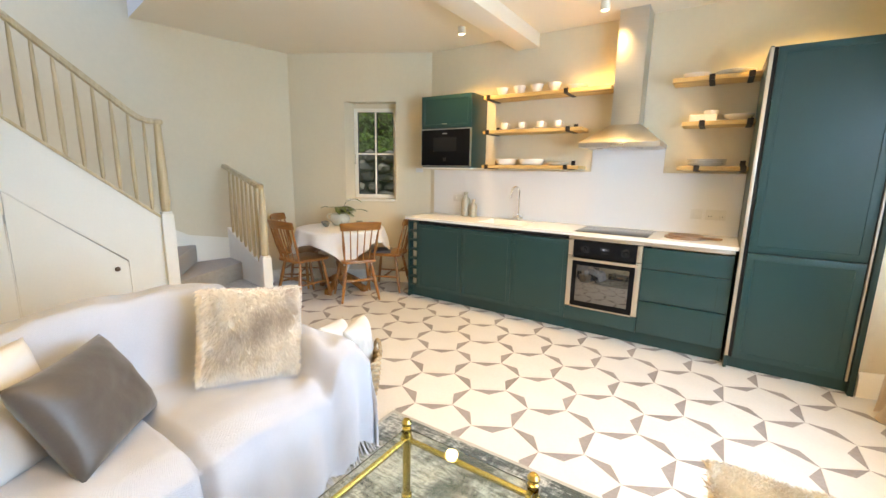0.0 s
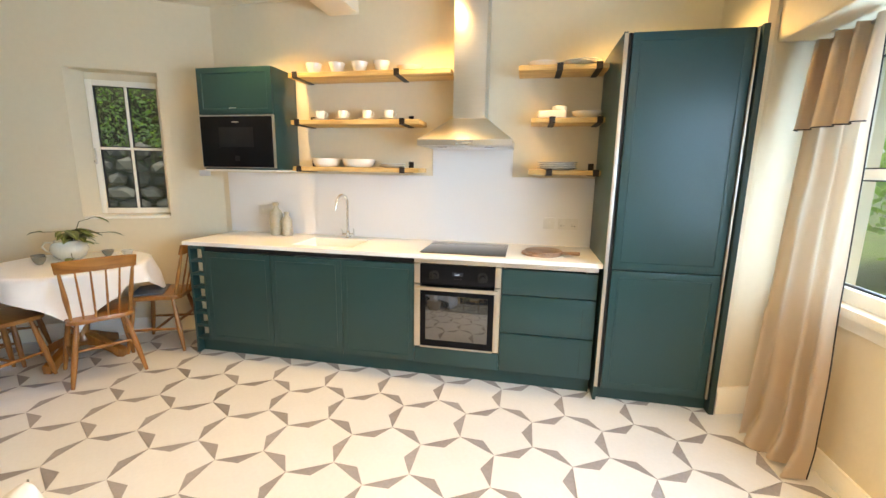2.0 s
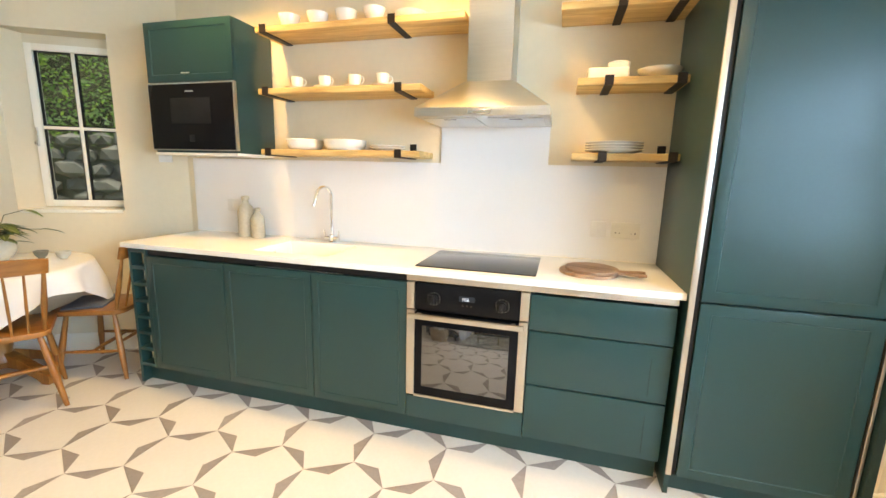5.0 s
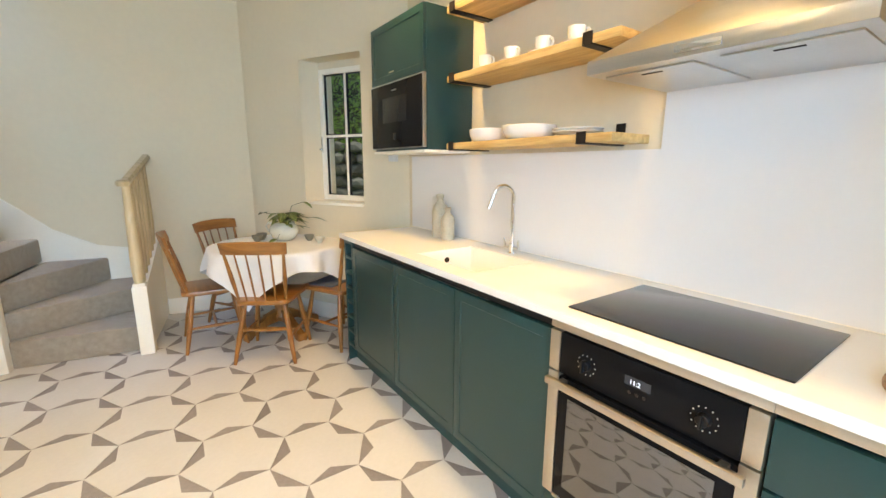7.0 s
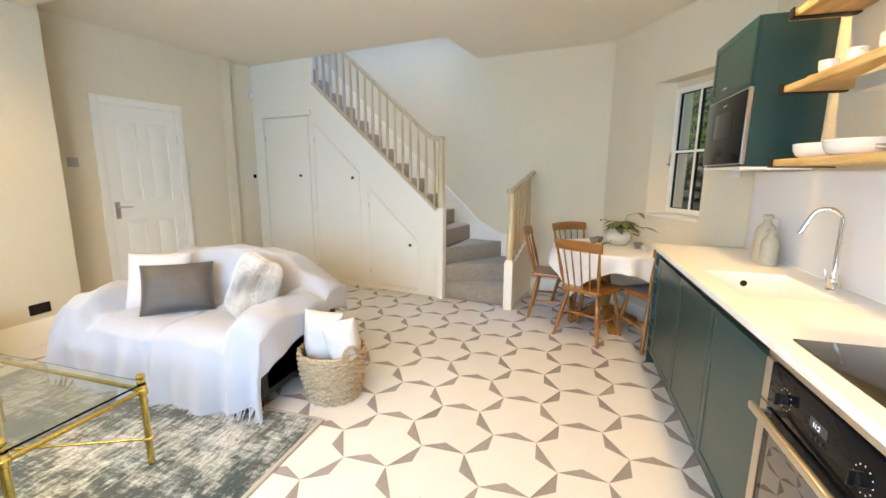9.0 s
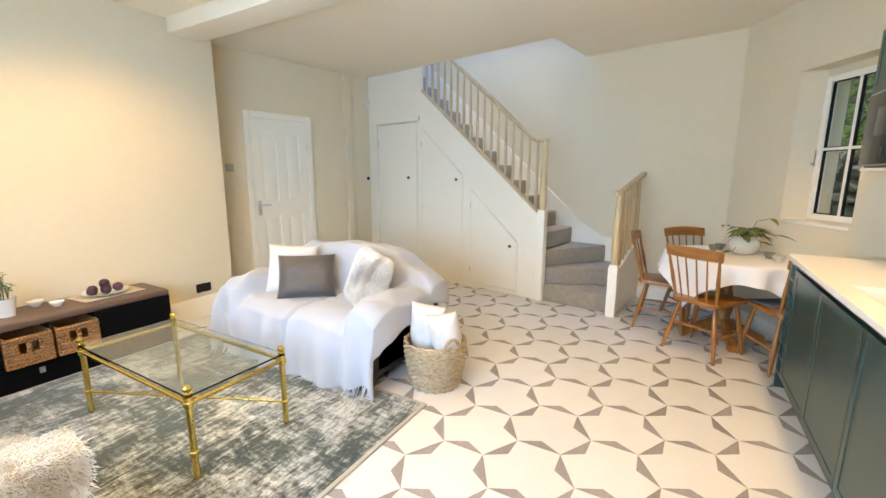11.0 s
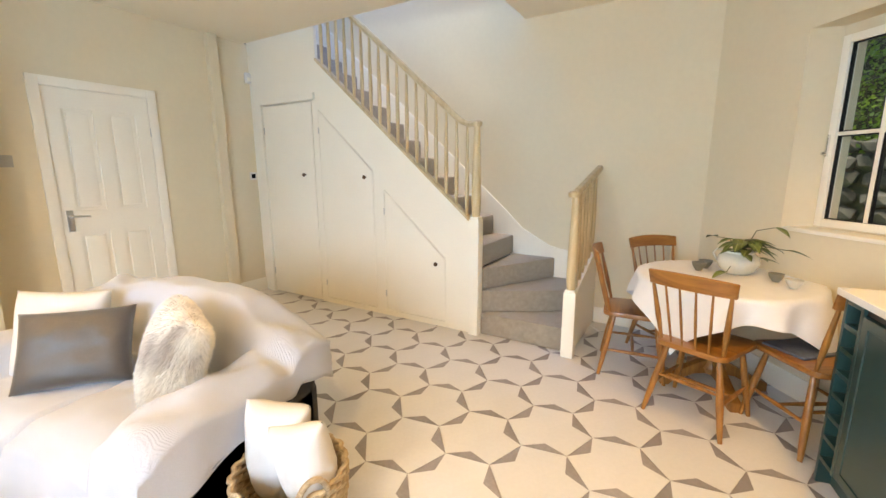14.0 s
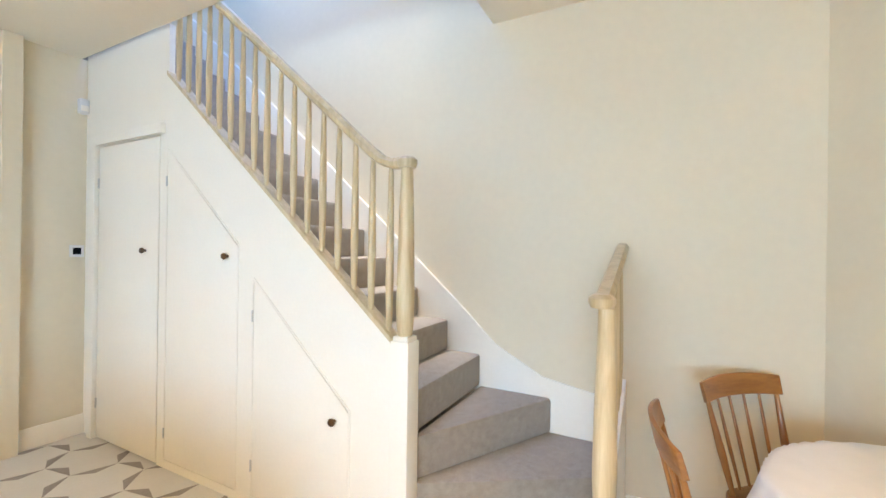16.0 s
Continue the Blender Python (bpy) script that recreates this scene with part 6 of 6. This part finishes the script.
def cup(x, y, z, saucer=True, turn=0):
    t = thing("teacup", "white china cup on a saucer", "cup", pose(x, y, z, 0, 0, turn), "cups on the middle shelf")
    bm = bmnew()
    h0 = 0.012
    lathe(bm, [(0, h0), (0.022, h0), (0.026, h0 + 0.006), (0.034, h0 + 0.03), (0.036, h0 + 0.062), (0.033, h0 + 0.062), (0.030, h0 + 0.03), (0.02, h0 + 0.01), (0, h0 + 0.008)], seg=24)
    c = part("cup", bm, M_CHINA, t)
    bm = bmnew()
    tube(bm, [(0.033, 0, h0 + 0.052), (0.052, 0, h0 + 0.05), (0.056, 0, h0 + 0.034), (0.047, 0, h0 + 0.02), (0.031, 0, h0 + 0.016)], 0.004, 8)
    part("handle", bm, M_CHINA, c)
    bm = bmnew()
    lathe(bm, [(0, 0), (0.035, 0), (0.06, 0.010), (0.068, 0.014), (0.06, 0.013), (0.033, 0.006), (0, 0.006)], seg=28)
    part("saucer", bm, M_CHINA, t)


def plate_stack(x, y, z, r, n, label, step=0.0125):
    for k in range(n):
        bm = bmnew()
        lathe(bm, [(0, 0), (r * 0.55, 0), (r * 0.62, 0.004), (r, 0.016), (r, 0.019), (r * 0.62, 0.008), (0, 0.005)], seg=32)
        solid("plate", bm, M_CHINA, label, "plate", "white plates on the shelves", m=pose(x, y, z + k * step))


S1, S2, S3 = 2.1795, 1.8375, 1.4865
SYC = 4.655
for x in (-1.70, -1.51, -1.325, -1.15):
    bowl("mixing_bowl", x, SYC, S1, 0.062, 0.085, M_CHINA, "white china bowl on the top shelf", "bowl", "bowls on the top shelf", 0.5)
bowl("mixing_bowl", -0.93, SYC, S1, 0.095, 0.042, M_CHINA, "shallow white china dish on the top shelf", "bowl", "bowls on the top shelf", 0.6)
for k, x in enumerate((-1.65, -1.46, -1.265, -1.09)):
    cup(x, SYC - 0.02, S2, turn=(10, -5, 0, 15)[k])
def dish(x, y, z, r, h, label):
    """A straight-sided serving bowl."""
    bm = bmnew()
    lathe(bm, [(0, 0), (0.70 * r, 0), (0.86 * r, 0.16 * h), (0.96 * r, 0.50 * h), (r, 0.96 * h), (r - 0.003, h), (r - 0.006, 0.95 * h), (0.92 * r, 0.50 * h), (0.80 * r, 0.24 * h), (0.60 * r, 0.15 * h), (0, 0.13 * h)], seg=32)
    return solid("serving_bowl", bm, M_CHINA, label, "bowl", "serving bowls on the lowest shelf", m=pose(x, y, z))


dish(-1.62, SYC, S3, 0.112, 0.064, "white straight-sided serving bowl on the lowest shelf")
dish(-1.345, SYC, S3, 0.128, 0.062, "wide white straight-sided serving bowl on the lowest shelf")
plate_stack(-1.07, SYC, S3, 0.105, 2, "white side plate stacked on the lowest shelf")
bowl("serving_bowl", 0.03, SYC, S1, 0.10, 0.036, M_CHINA, "shallow white dish beside the hood", "bowl", "dishes on the short shelves", 0.6)
plate_stack(0.29, SYC, S1, 0.135, 2, "wide white plate on the short top shelf")
bowl("serving_bowl", 0.345, SYC, S2, 0.10, 0.045, M_CHINA, "white bowl on the short middle shelf", "bowl", "dishes on the short shelves", 0.55)
plate_stack(0.345, SYC, S2 + 0.030, 0.10, 1, "white plate lying on a bowl")
plate_stack(0.17, SYC - 0.01, S3, 0.138, 4, "white dinner plate in a stack on the short lowest shelf")
bd = thing("butter_dish", "white lidded butter dish on the short shelf", "dish", pose(0.11, SYC, S2))
bm = bmnew()
box(bm, -0.095, 0.095, -0.06, 0.06, 0, 0.058, 0.012, 3)
part("dish", bm, M_CHINA, bd)
bm = bmnew()
lathe(bm, [(0, 0.059), (0.05, 0.059), (0.052, 0.085), (0.045, 0.09), (0, 0.091)], (0.05, 0, 0), 24)
part("lid", bm, M_CHINA, bd, "round white lid")

# tap
tap = thing("kitchen_tap", "tall chrome mixer tap with two lever handles", "tap", pose(-1.475, 4.70, WTOP))
bm = bmnew()
lathe(bm, [(0.026, 0), (0.026, 0.004), (0.018, 0.010), (0.017, 0.05), (0.012, 0.055), (0, 0.055)], seg=20)
part("base", bm, M_CHROME, tap)
bm = bmnew()
pts = [(0, 0, 0.05), (0, 0, 0.20), (0, 0, 0.30)]
for k in range(1, 9):
    a = math.pi * k / 8 * 0.86
    pts.append((-0.02 * (1 - math.cos(a)), -0.05 * (1 - math.cos(a)), 0.30 + 0.055 * math.sin(a)))
pts.append((pts[-1][0] - 0.012, pts[-1][1] - 0.030, pts[-1][2] - 0.085))
tube(bm, pts, 0.0105, 14)
part("spout", bm, M_CHROME, tap)
for s in (-1, 1):
    bm = bmnew()
    rod(bm, (s * 0.012, 0, 0.028), (s * 0.052, 0, 0.028), 0.011, seg=14)
    tube(bm, [(s * 0.048, 0, 0.028), (s * 0.050, -0.004, 0.055), (s * 0.054, -0.008, 0.078)], [0.006, 0.005, 0.004], 8)
    part("lever", bm, M_CHROME, tap)


def bottle(x, y, r, h, label):
    bm = bmnew()
    lathe(bm, [(0, 0), (r * 0.95, 0), (r, 0.01), (r, 0.62 * h), (r * 0.8, 0.74 * h), (r * 0.42, 0.82 * h), (r * 0.36, 0.9 * h), (r * 0.48, 0.92 * h), (r * 0.5, 0.98 * h), (r * 0.38, h), (r * 0.25, 0.96 * h), (0, 0.95 * h)], seg=28)
    solid("stoneware_bottle", bm, M_STONEWARE, label, "bottle", "bottles on the worktop", m=pose(x, y, WTOP))


bottle(-2.115, 4.68, 0.053, 0.275, "tall cream stoneware bottle on the worktop")
bottle(-2.01, 4.665, 0.043, 0.20, "short cream stoneware bottle beside a taller one")


def paddle_board(x, y, z, r, length, turn, label):
    bm = bmnew()
    pts = []
    n = 40
    gap = math.asin(0.02 / r)
    for k in range(n + 1):
        a = gap + (2 * math.pi - 2 * gap) * k / n
        pts.append((r * math.cos(a), r * math.sin(a)))
    pts += [(r + length, -0.017), (r + length + 0.012, 0.0), (r + length, 0.017)]
    prism(bm, pts, 0, 0.014, 2, 0.003)
    solid("paddle_board", bm, M_BOARD, label, "chopping board", "boards on the worktop", m=pose(x, y, z, 0, 0, turn))


paddle_board(0.085, 4.42, WTOP, 0.135, 0.13, 14, "round walnut paddle board lying on the worktop")
paddle_board(0.10, 4.425, WTOP + 0.0145, 0.125, 0.11, -18, "round walnut paddle board stacked on another")

# sockets, switches, sensor
M_CHROMEPLATE = mat("satin_plate", (0.46, 0.43, 0.38), 0.35, 0.8, vary=0.05)


def plate(name, m, w, h, label, material, rockers=1, category="switch"):
    """Front turned to -y."""
    t = thing(name, label, category, m)
    bm = bmnew()
    box(bm, -w / 2, w / 2, -0.008, 0, -h / 2, h / 2, 0.002)
    part("plate", bm, material, t)
    for k in range(rockers):
        cx = (k - (rockers - 1) / 2) * w / max(1, rockers)
        bm = bmnew()
        box(bm, cx - 0.008, cx + 0.008, -0.011, -0.007, -0.014, 0.014, 0.001)
        part("rocker", bm, material, t)
    return t


M_WHITEPL = mat("white_plastic", (0.74, 0.72, 0.68), 0.35, vary=0.02)
plate("wall_switch", pose(0.145, KY - 0.012, 1.085), 0.086, 0.086, "white cooker switch on the splashback", M_WHITEPL, 1)
s = plate("power_socket", pose(0.285, KY - 0.012, 1.085), 0.146, 0.086, "white double power socket on the splashback", M_WHITEPL, 2, "socket")
for cx in (-0.04, 0.04):
    bm = bmnew()
    for dx, dz in ((0, 0.006), (-0.010, -0.014), (0.010, -0.014)):
        box(bm, cx + dx - 0.003, cx + dx + 0.003, -0.0088, -0.0075, dz - 0.003, dz + 0.003)
    part("pin_holes", bm, M_BLACK, s, "dark pin holes", smooth=False)
plate("power_socket", pose(-2.27, KY - 0.012, 1.11), 0.146, 0.086, "white double power socket behind the bottles", M_WHITEPL, 2, "socket")
plate("wall_switch", WIN @ pose(WLEN - 0.14, 0, 1.42), 0.086, 0.05, "small white fused switch under the wall cabinet", M_WHITEPL, 1)
plate("light_switch", STAIR @ pose(DW, 2.02, 1.45, 0, 0, -90), 0.086, 0.086, "satin metal light switch beside the door", M_CHROMEPLATE, 2)
plate("power_socket", pose(-1.47, -0.55, 0.29, 0, 0, 180), 0.146, 0.086, "dark metal double socket low on the chimney breast", M_IRON, 2, "socket")
th = plate("thermostat", STAIR @ pose(DW, 0.052, 1.32, 0, 0, -90), 0.085, 0.085, "small white room thermostat with a dark screen", M_WHITEPL, 0, "thermostat")
bm = bmnew()
box(bm, -0.024, 0.024, -0.0098, -0.0078, -0.024, 0.024, 0.001)
part("screen", bm, M_BLACKGLASS, th, "dark square screen")
al = thing("alarm_sensor", "small white motion sensor high on the wall", "sensor", STAIR @ pose(DW, 0.032, 2.36, 0, 0, -90))
bm = bmnew()
box(bm, -0.03, 0.03, -0.045, 0, -0.055, 0.055, 0.014, 3)
part("housing", bm, M_WHITEPL, al)
bm = bmnew()
box(bm, -0.022, 0.022, -0.049, -0.04, -0.035, 0.005, 0.004)
part("lens", bm, M_TRIM, al, "milky sensor lens")

# magazine on the chair by the counter
bm = bmnew()
box(bm, -0.11, 0.11, -0.15, 0.15, 0, 0.012, 0.003)
mg = solid("magazine", bm, mat("magazine_cover", (0.085, 0.105, 0.145), 0.4, vary=0.4, scale=14), "folded magazine lying on a chair seat", "magazine", m=pose(-3.03, 4.27, 0.459, 0, 0, 35))

# ---- outdoors, through the windows ----
M_GRASS = mat("lawn", (0.075, 0.13, 0.025), 0.95, vary=0.35, scale=1.2, fine=14, bump=0.5, bump_scale=20)
bm = bmnew()
box(bm, -300, 300, -300, 300, -0.5, -0.25)
solid("ground", bm, M_GRASS, "grassy garden ground around the house", "ground", kind="structure", smooth=False)
# leaf green twice: sun put into the first colour, shade into the second
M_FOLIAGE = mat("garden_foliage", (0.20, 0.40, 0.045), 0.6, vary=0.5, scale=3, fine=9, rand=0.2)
M_FOLIAGE_SHADE = mat("shaded_foliage", (0.045, 0.13, 0.03), 0.6, vary=0.5, scale=3, fine=9, rand=0.2)
for fm in (M_FOLIAGE, M_FOLIAGE_SHADE):
    nt = fm.node_tree
    tr, mx = nt.nodes.new("ShaderNodeBsdfTranslucent"), nt.nodes.new("ShaderNodeMixShader")
    tr.inputs["Color"].default_value = (0.30, 0.55, 0.07, 1)
    mx.inputs["Fac"].default_value = 0.4
    nt.links.new(nt.nodes["Principled BSDF"].outputs["BSDF"], mx.inputs[1])
    nt.links.new(tr.outputs["BSDF"], mx.inputs[2])
    nt.links.new(mx.outputs["Shader"], nt.nodes["Material Output"].inputs["Surface"])
M_BARK = mat("bark", (0.10, 0.075, 0.05), 0.9, vary=0.3, scale=12, bump=0.6)
M_RUBBLE = mat("garden_stone", (0.115, 0.125, 0.11), 0.95, vary=0.3, scale=7, fine=40, bump=0.5, bump_scale=30, rand=0.25)


def tree(name, x, y, height, crown, count, seed, material, label, low=0.35, size=0.16):
    rnd = random.Random(seed)
    t = thing(name, label, "tree", pose(x, y, -0.25))
    bm = bmnew()
    tube(bm, [(0, 0, 0), (0.05, 0.02, height * 0.3), (-0.03, 0.05, height * 0.6), (0, 0, height * 0.85)], [0.12, 0.09, 0.06, 0.025], 9)
    for k in range(7):
        a, h = rnd.uniform(0, 6.28), height * rnd.uniform(0.3, 0.75)
        tube(bm, [(0, 0, h), (crown * 0.4 * math.cos(a), crown * 0.4 * math.sin(a), h + 0.25), (crown * 0.8 * math.cos(a), crown * 0.8 * math.sin(a), h + 0.5)], [0.04, 0.025, 0.01], 6)
    part("trunk", bm, M_BARK, t)
    bm = bmnew()
    centres = [(rnd.gauss(0, crown * 0.5), rnd.gauss(0, crown * 0.5), height * rnd.uniform(low, 1.0)) for k in range(26)]
    for k in range(count):
        c = rnd.choice(centres)
        p = Vector((c[0] + rnd.gauss(0, crown * 0.2), c[1] + rnd.gauss(0, crown * 0.2), max(0.05, c[2] + rnd.gauss(0, crown * 0.18))))
        d = Vector((rnd.uniform(-1, 1), rnd.uniform(-1, 1), rnd.uniform(-0.9, 0.5))).normalized() * size * rnd.uniform(0.6, 1.3)
        s = d.orthogonal().normalized() * d.length * 0.3
        v = [bm.verts.new(p), bm.verts.new(p + d * 0.5 + s), bm.verts.new(p + d), bm.verts.new(p + d * 0.5 - s)]
        bm.faces.new(v)
    me = bpy.data.meshes.new("crown")
    bm.to_mesh(me)
    bm.free()
    me.materials.append(material)
    cr = new("crown", me)
    cr.parent = t
    cr["kind"] = "stuff"


for k, (x, y, h, c) in enumerate(((6.0, 7.6, 4.4, 1.4), (7.2, 5.4, 4.8, 1.6), (6.6, 9.8, 4.6, 1.5), (8.5, 7.4, 5.5, 1.7))):
    tree("garden_tree", x, y, h, c, 3600, 40 + k, M_FOLIAGE, "leafy garden tree beyond the window, coloured bright as if sunlit", 0.28, 0.17)
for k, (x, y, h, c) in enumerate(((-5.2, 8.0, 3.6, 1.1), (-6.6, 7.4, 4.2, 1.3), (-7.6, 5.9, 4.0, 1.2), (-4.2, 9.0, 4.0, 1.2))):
    tree("garden_tree", x, y, h, c, 4200, 60 + k, M_FOLIAGE_SHADE, "dense green tree close behind the house, coloured dark for shade", 0.30, 0.12)


def stone_wall():
    t = thing("garden_wall", "rough grey rubble retaining wall in the garden", "garden wall", WIN @ pose(-1.6, 2.1, -0.25), kind="structure")
    bm = bmnew()
    box(bm, -1.0, 5.0, 0.12, 0.5, 0, 1.92)
    part("core", bm, mat("mossy_joint", (0.055, 0.07, 0.045), 1.0, vary=0.3, scale=9, bump=0.5), t)
    rnd = random.Random(5)
    meshes = []
    for k in range(6):
        bm = bmnew()
        bmesh.ops.create_icosphere(bm, subdivisions=1, radius=0.5)
        for v in bm.verts:
            v.co = Vector((v.co.x * 1.0, v.co.y * 0.8, v.co.z * 0.95)) * (1 + 0.25 * noise.noise(v.co * 2 + Vector((k * 3, 0, 0))))
        meshes.append(mesh_of(bm, "stone", M_RUBBLE, True, 30))
    z = 0.1
    while z < 1.86:
        x = -0.9 + rnd.uniform(0, 0.2)
        while x < 4.6:
            w, h = rnd.uniform(0.2, 0.42), rnd.uniform(0.15, 0.22)
            s = new("stone", rnd.choice(meshes))
            s.parent = t
            s.matrix_basis = Matrix.LocRotScale((x + w / 2, 0.12 + rnd.uniform(-0.03, 0.03), z + h / 2), Euler((rnd.uniform(-.15, .15), 0, rnd.uniform(-.2, .2))), (w * 1.05, 0.26, h * 1.15))
            x += w
        z += 0.17


stone_wall()


def hillside():
    """A steep overgrown bank behind the rubble wall."""
    bm = bmnew()
    n, k = 40, 24
    rows = []
    for i in range(n + 1):
        row = []
        for j in range(k + 1):
            x, f = -3.5 + 11 * i / n, j / k
            p = Vector((x, 0.4 + 2.6 * f ** 1.3, 1.8 + 4.2 * f))
            row.append(bm.verts.new(p + Vector((0, 0.35 * noise.noise(p * 1.3), 0.25 * noise.noise(p * 1.7 + Vector((5, 0, 0)))))))
        rows.append(row)
    for i in range(n):
        for j in range(k):
            bm.faces.new((rows[i][j], rows[i + 1][j], rows[i + 1][j + 1], rows[i][j + 1]))
    t = thing("hillside", "steep overgrown bank rising behind the garden wall", "hillside", WIN @ pose(-1.6, 2.1, -0.25), kind="structure")
    part("earth", bm, mat("bank_earth", (0.035, 0.045, 0.018), 1.0, vary=0.4, scale=3, bump=0.5), t)
    rnd = random.Random(8)
    bm = bmnew()
    for q in range(42000):
        x, f = rnd.uniform(-3.4, 7.4), rnd.random() ** 1.3
        p = Vector((x, 0.4 + 2.6 * f ** 1.3 - rnd.uniform(0.0, 0.35), 1.8 + 4.2 * f + rnd.uniform(-0.1, 0.2)))
        d = Vector((rnd.uniform(-1, 1), rnd.uniform(-1, 0.2), rnd.uniform(-0.9, 0.6))).normalized() * rnd.uniform(0.03, 0.065)
        s = d.orthogonal().normalized() * d.length * 0.28
        bm.faces.new([bm.verts.new(p), bm.verts.new(p + d * 0.5 + s), bm.verts.new(p + d), bm.verts.new(p + d * 0.5 - s)])
    me = bpy.data.meshes.new("undergrowth")
    bm.to_mesh(me)
    bm.free()
    me.materials.append(M_FOLIAGE_SHADE)
    u = new("undergrowth", me)
    u.parent = t
    u["kind"] = "stuff"


hillside()

# ---- floor tiles ----
PITCH = 0.398
SIDE = PITCH / math.sqrt(3)
HEIGHT = 0.060


def tile_mesh():
    bm = bmnew()
    s = SIDE - 0.0012
    ring = [Vector((s * math.sin(k * math.pi / 3), s * math.cos(k * math.pi / 3), 0)) for k in range(6)]
    outer = [bm.verts.new(p) for p in ring]
    low = [bm.verts.new(p + Vector((0, 0, -0.006))) for p in ring]
    apex = {}
    for k in (1, 3, 5):
        p, q = ring[k], ring[(k + 1) % 6]
        c = (p + q) / 2
        apex[k] = bm.verts.new(c - c.normalized() * HEIGHT)
        f = bm.faces.new((outer[k], outer[(k + 1) % 6], apex[k]))
        f.material_index = 1
    body = []
    for k in range(6):
        body.append(outer[k])
        if k in apex:
            body.append(apex[k])
    bm.faces.new(body)
    for k in range(6):
        bm.faces.new((outer[k], outer[(k + 1) % 6], low[(k + 1) % 6], low[k]))
    return mesh_of(bm, "tile", (M_TILE, M_TILE_G), smooth=False)


TILE = tile_mesh()
AX, AY = -0.929, 3.472
inv = STAIR.inverted()
for j in range(-17, 6):
    for i in range(-14, 16):
        # the centre of the hexagon above each lattice corner of the first kind
        x, y = AX + PITCH * i + PITCH / 2 * j, AY + PITCH * 0.866 * j + SIDE
        if not (-4.7 < x < 1.62 and -1.2 < y < 4.95):
            continue
        p = inv @ Vector((x, y, 0))
        if p.y < -0.98 or p.x > DW + 0.1 or (p.y < -0.12 and -0.72 < p.x):
            continue
        if (WIN.inverted() @ Vector((x, y, 0))).y > 0.2 or y > 4.5 and x > -2.6:
            continue
        t = new("tile", TILE)
        t.parent = floor
        t.matrix_basis = Matrix.Translation((x, y, 0))
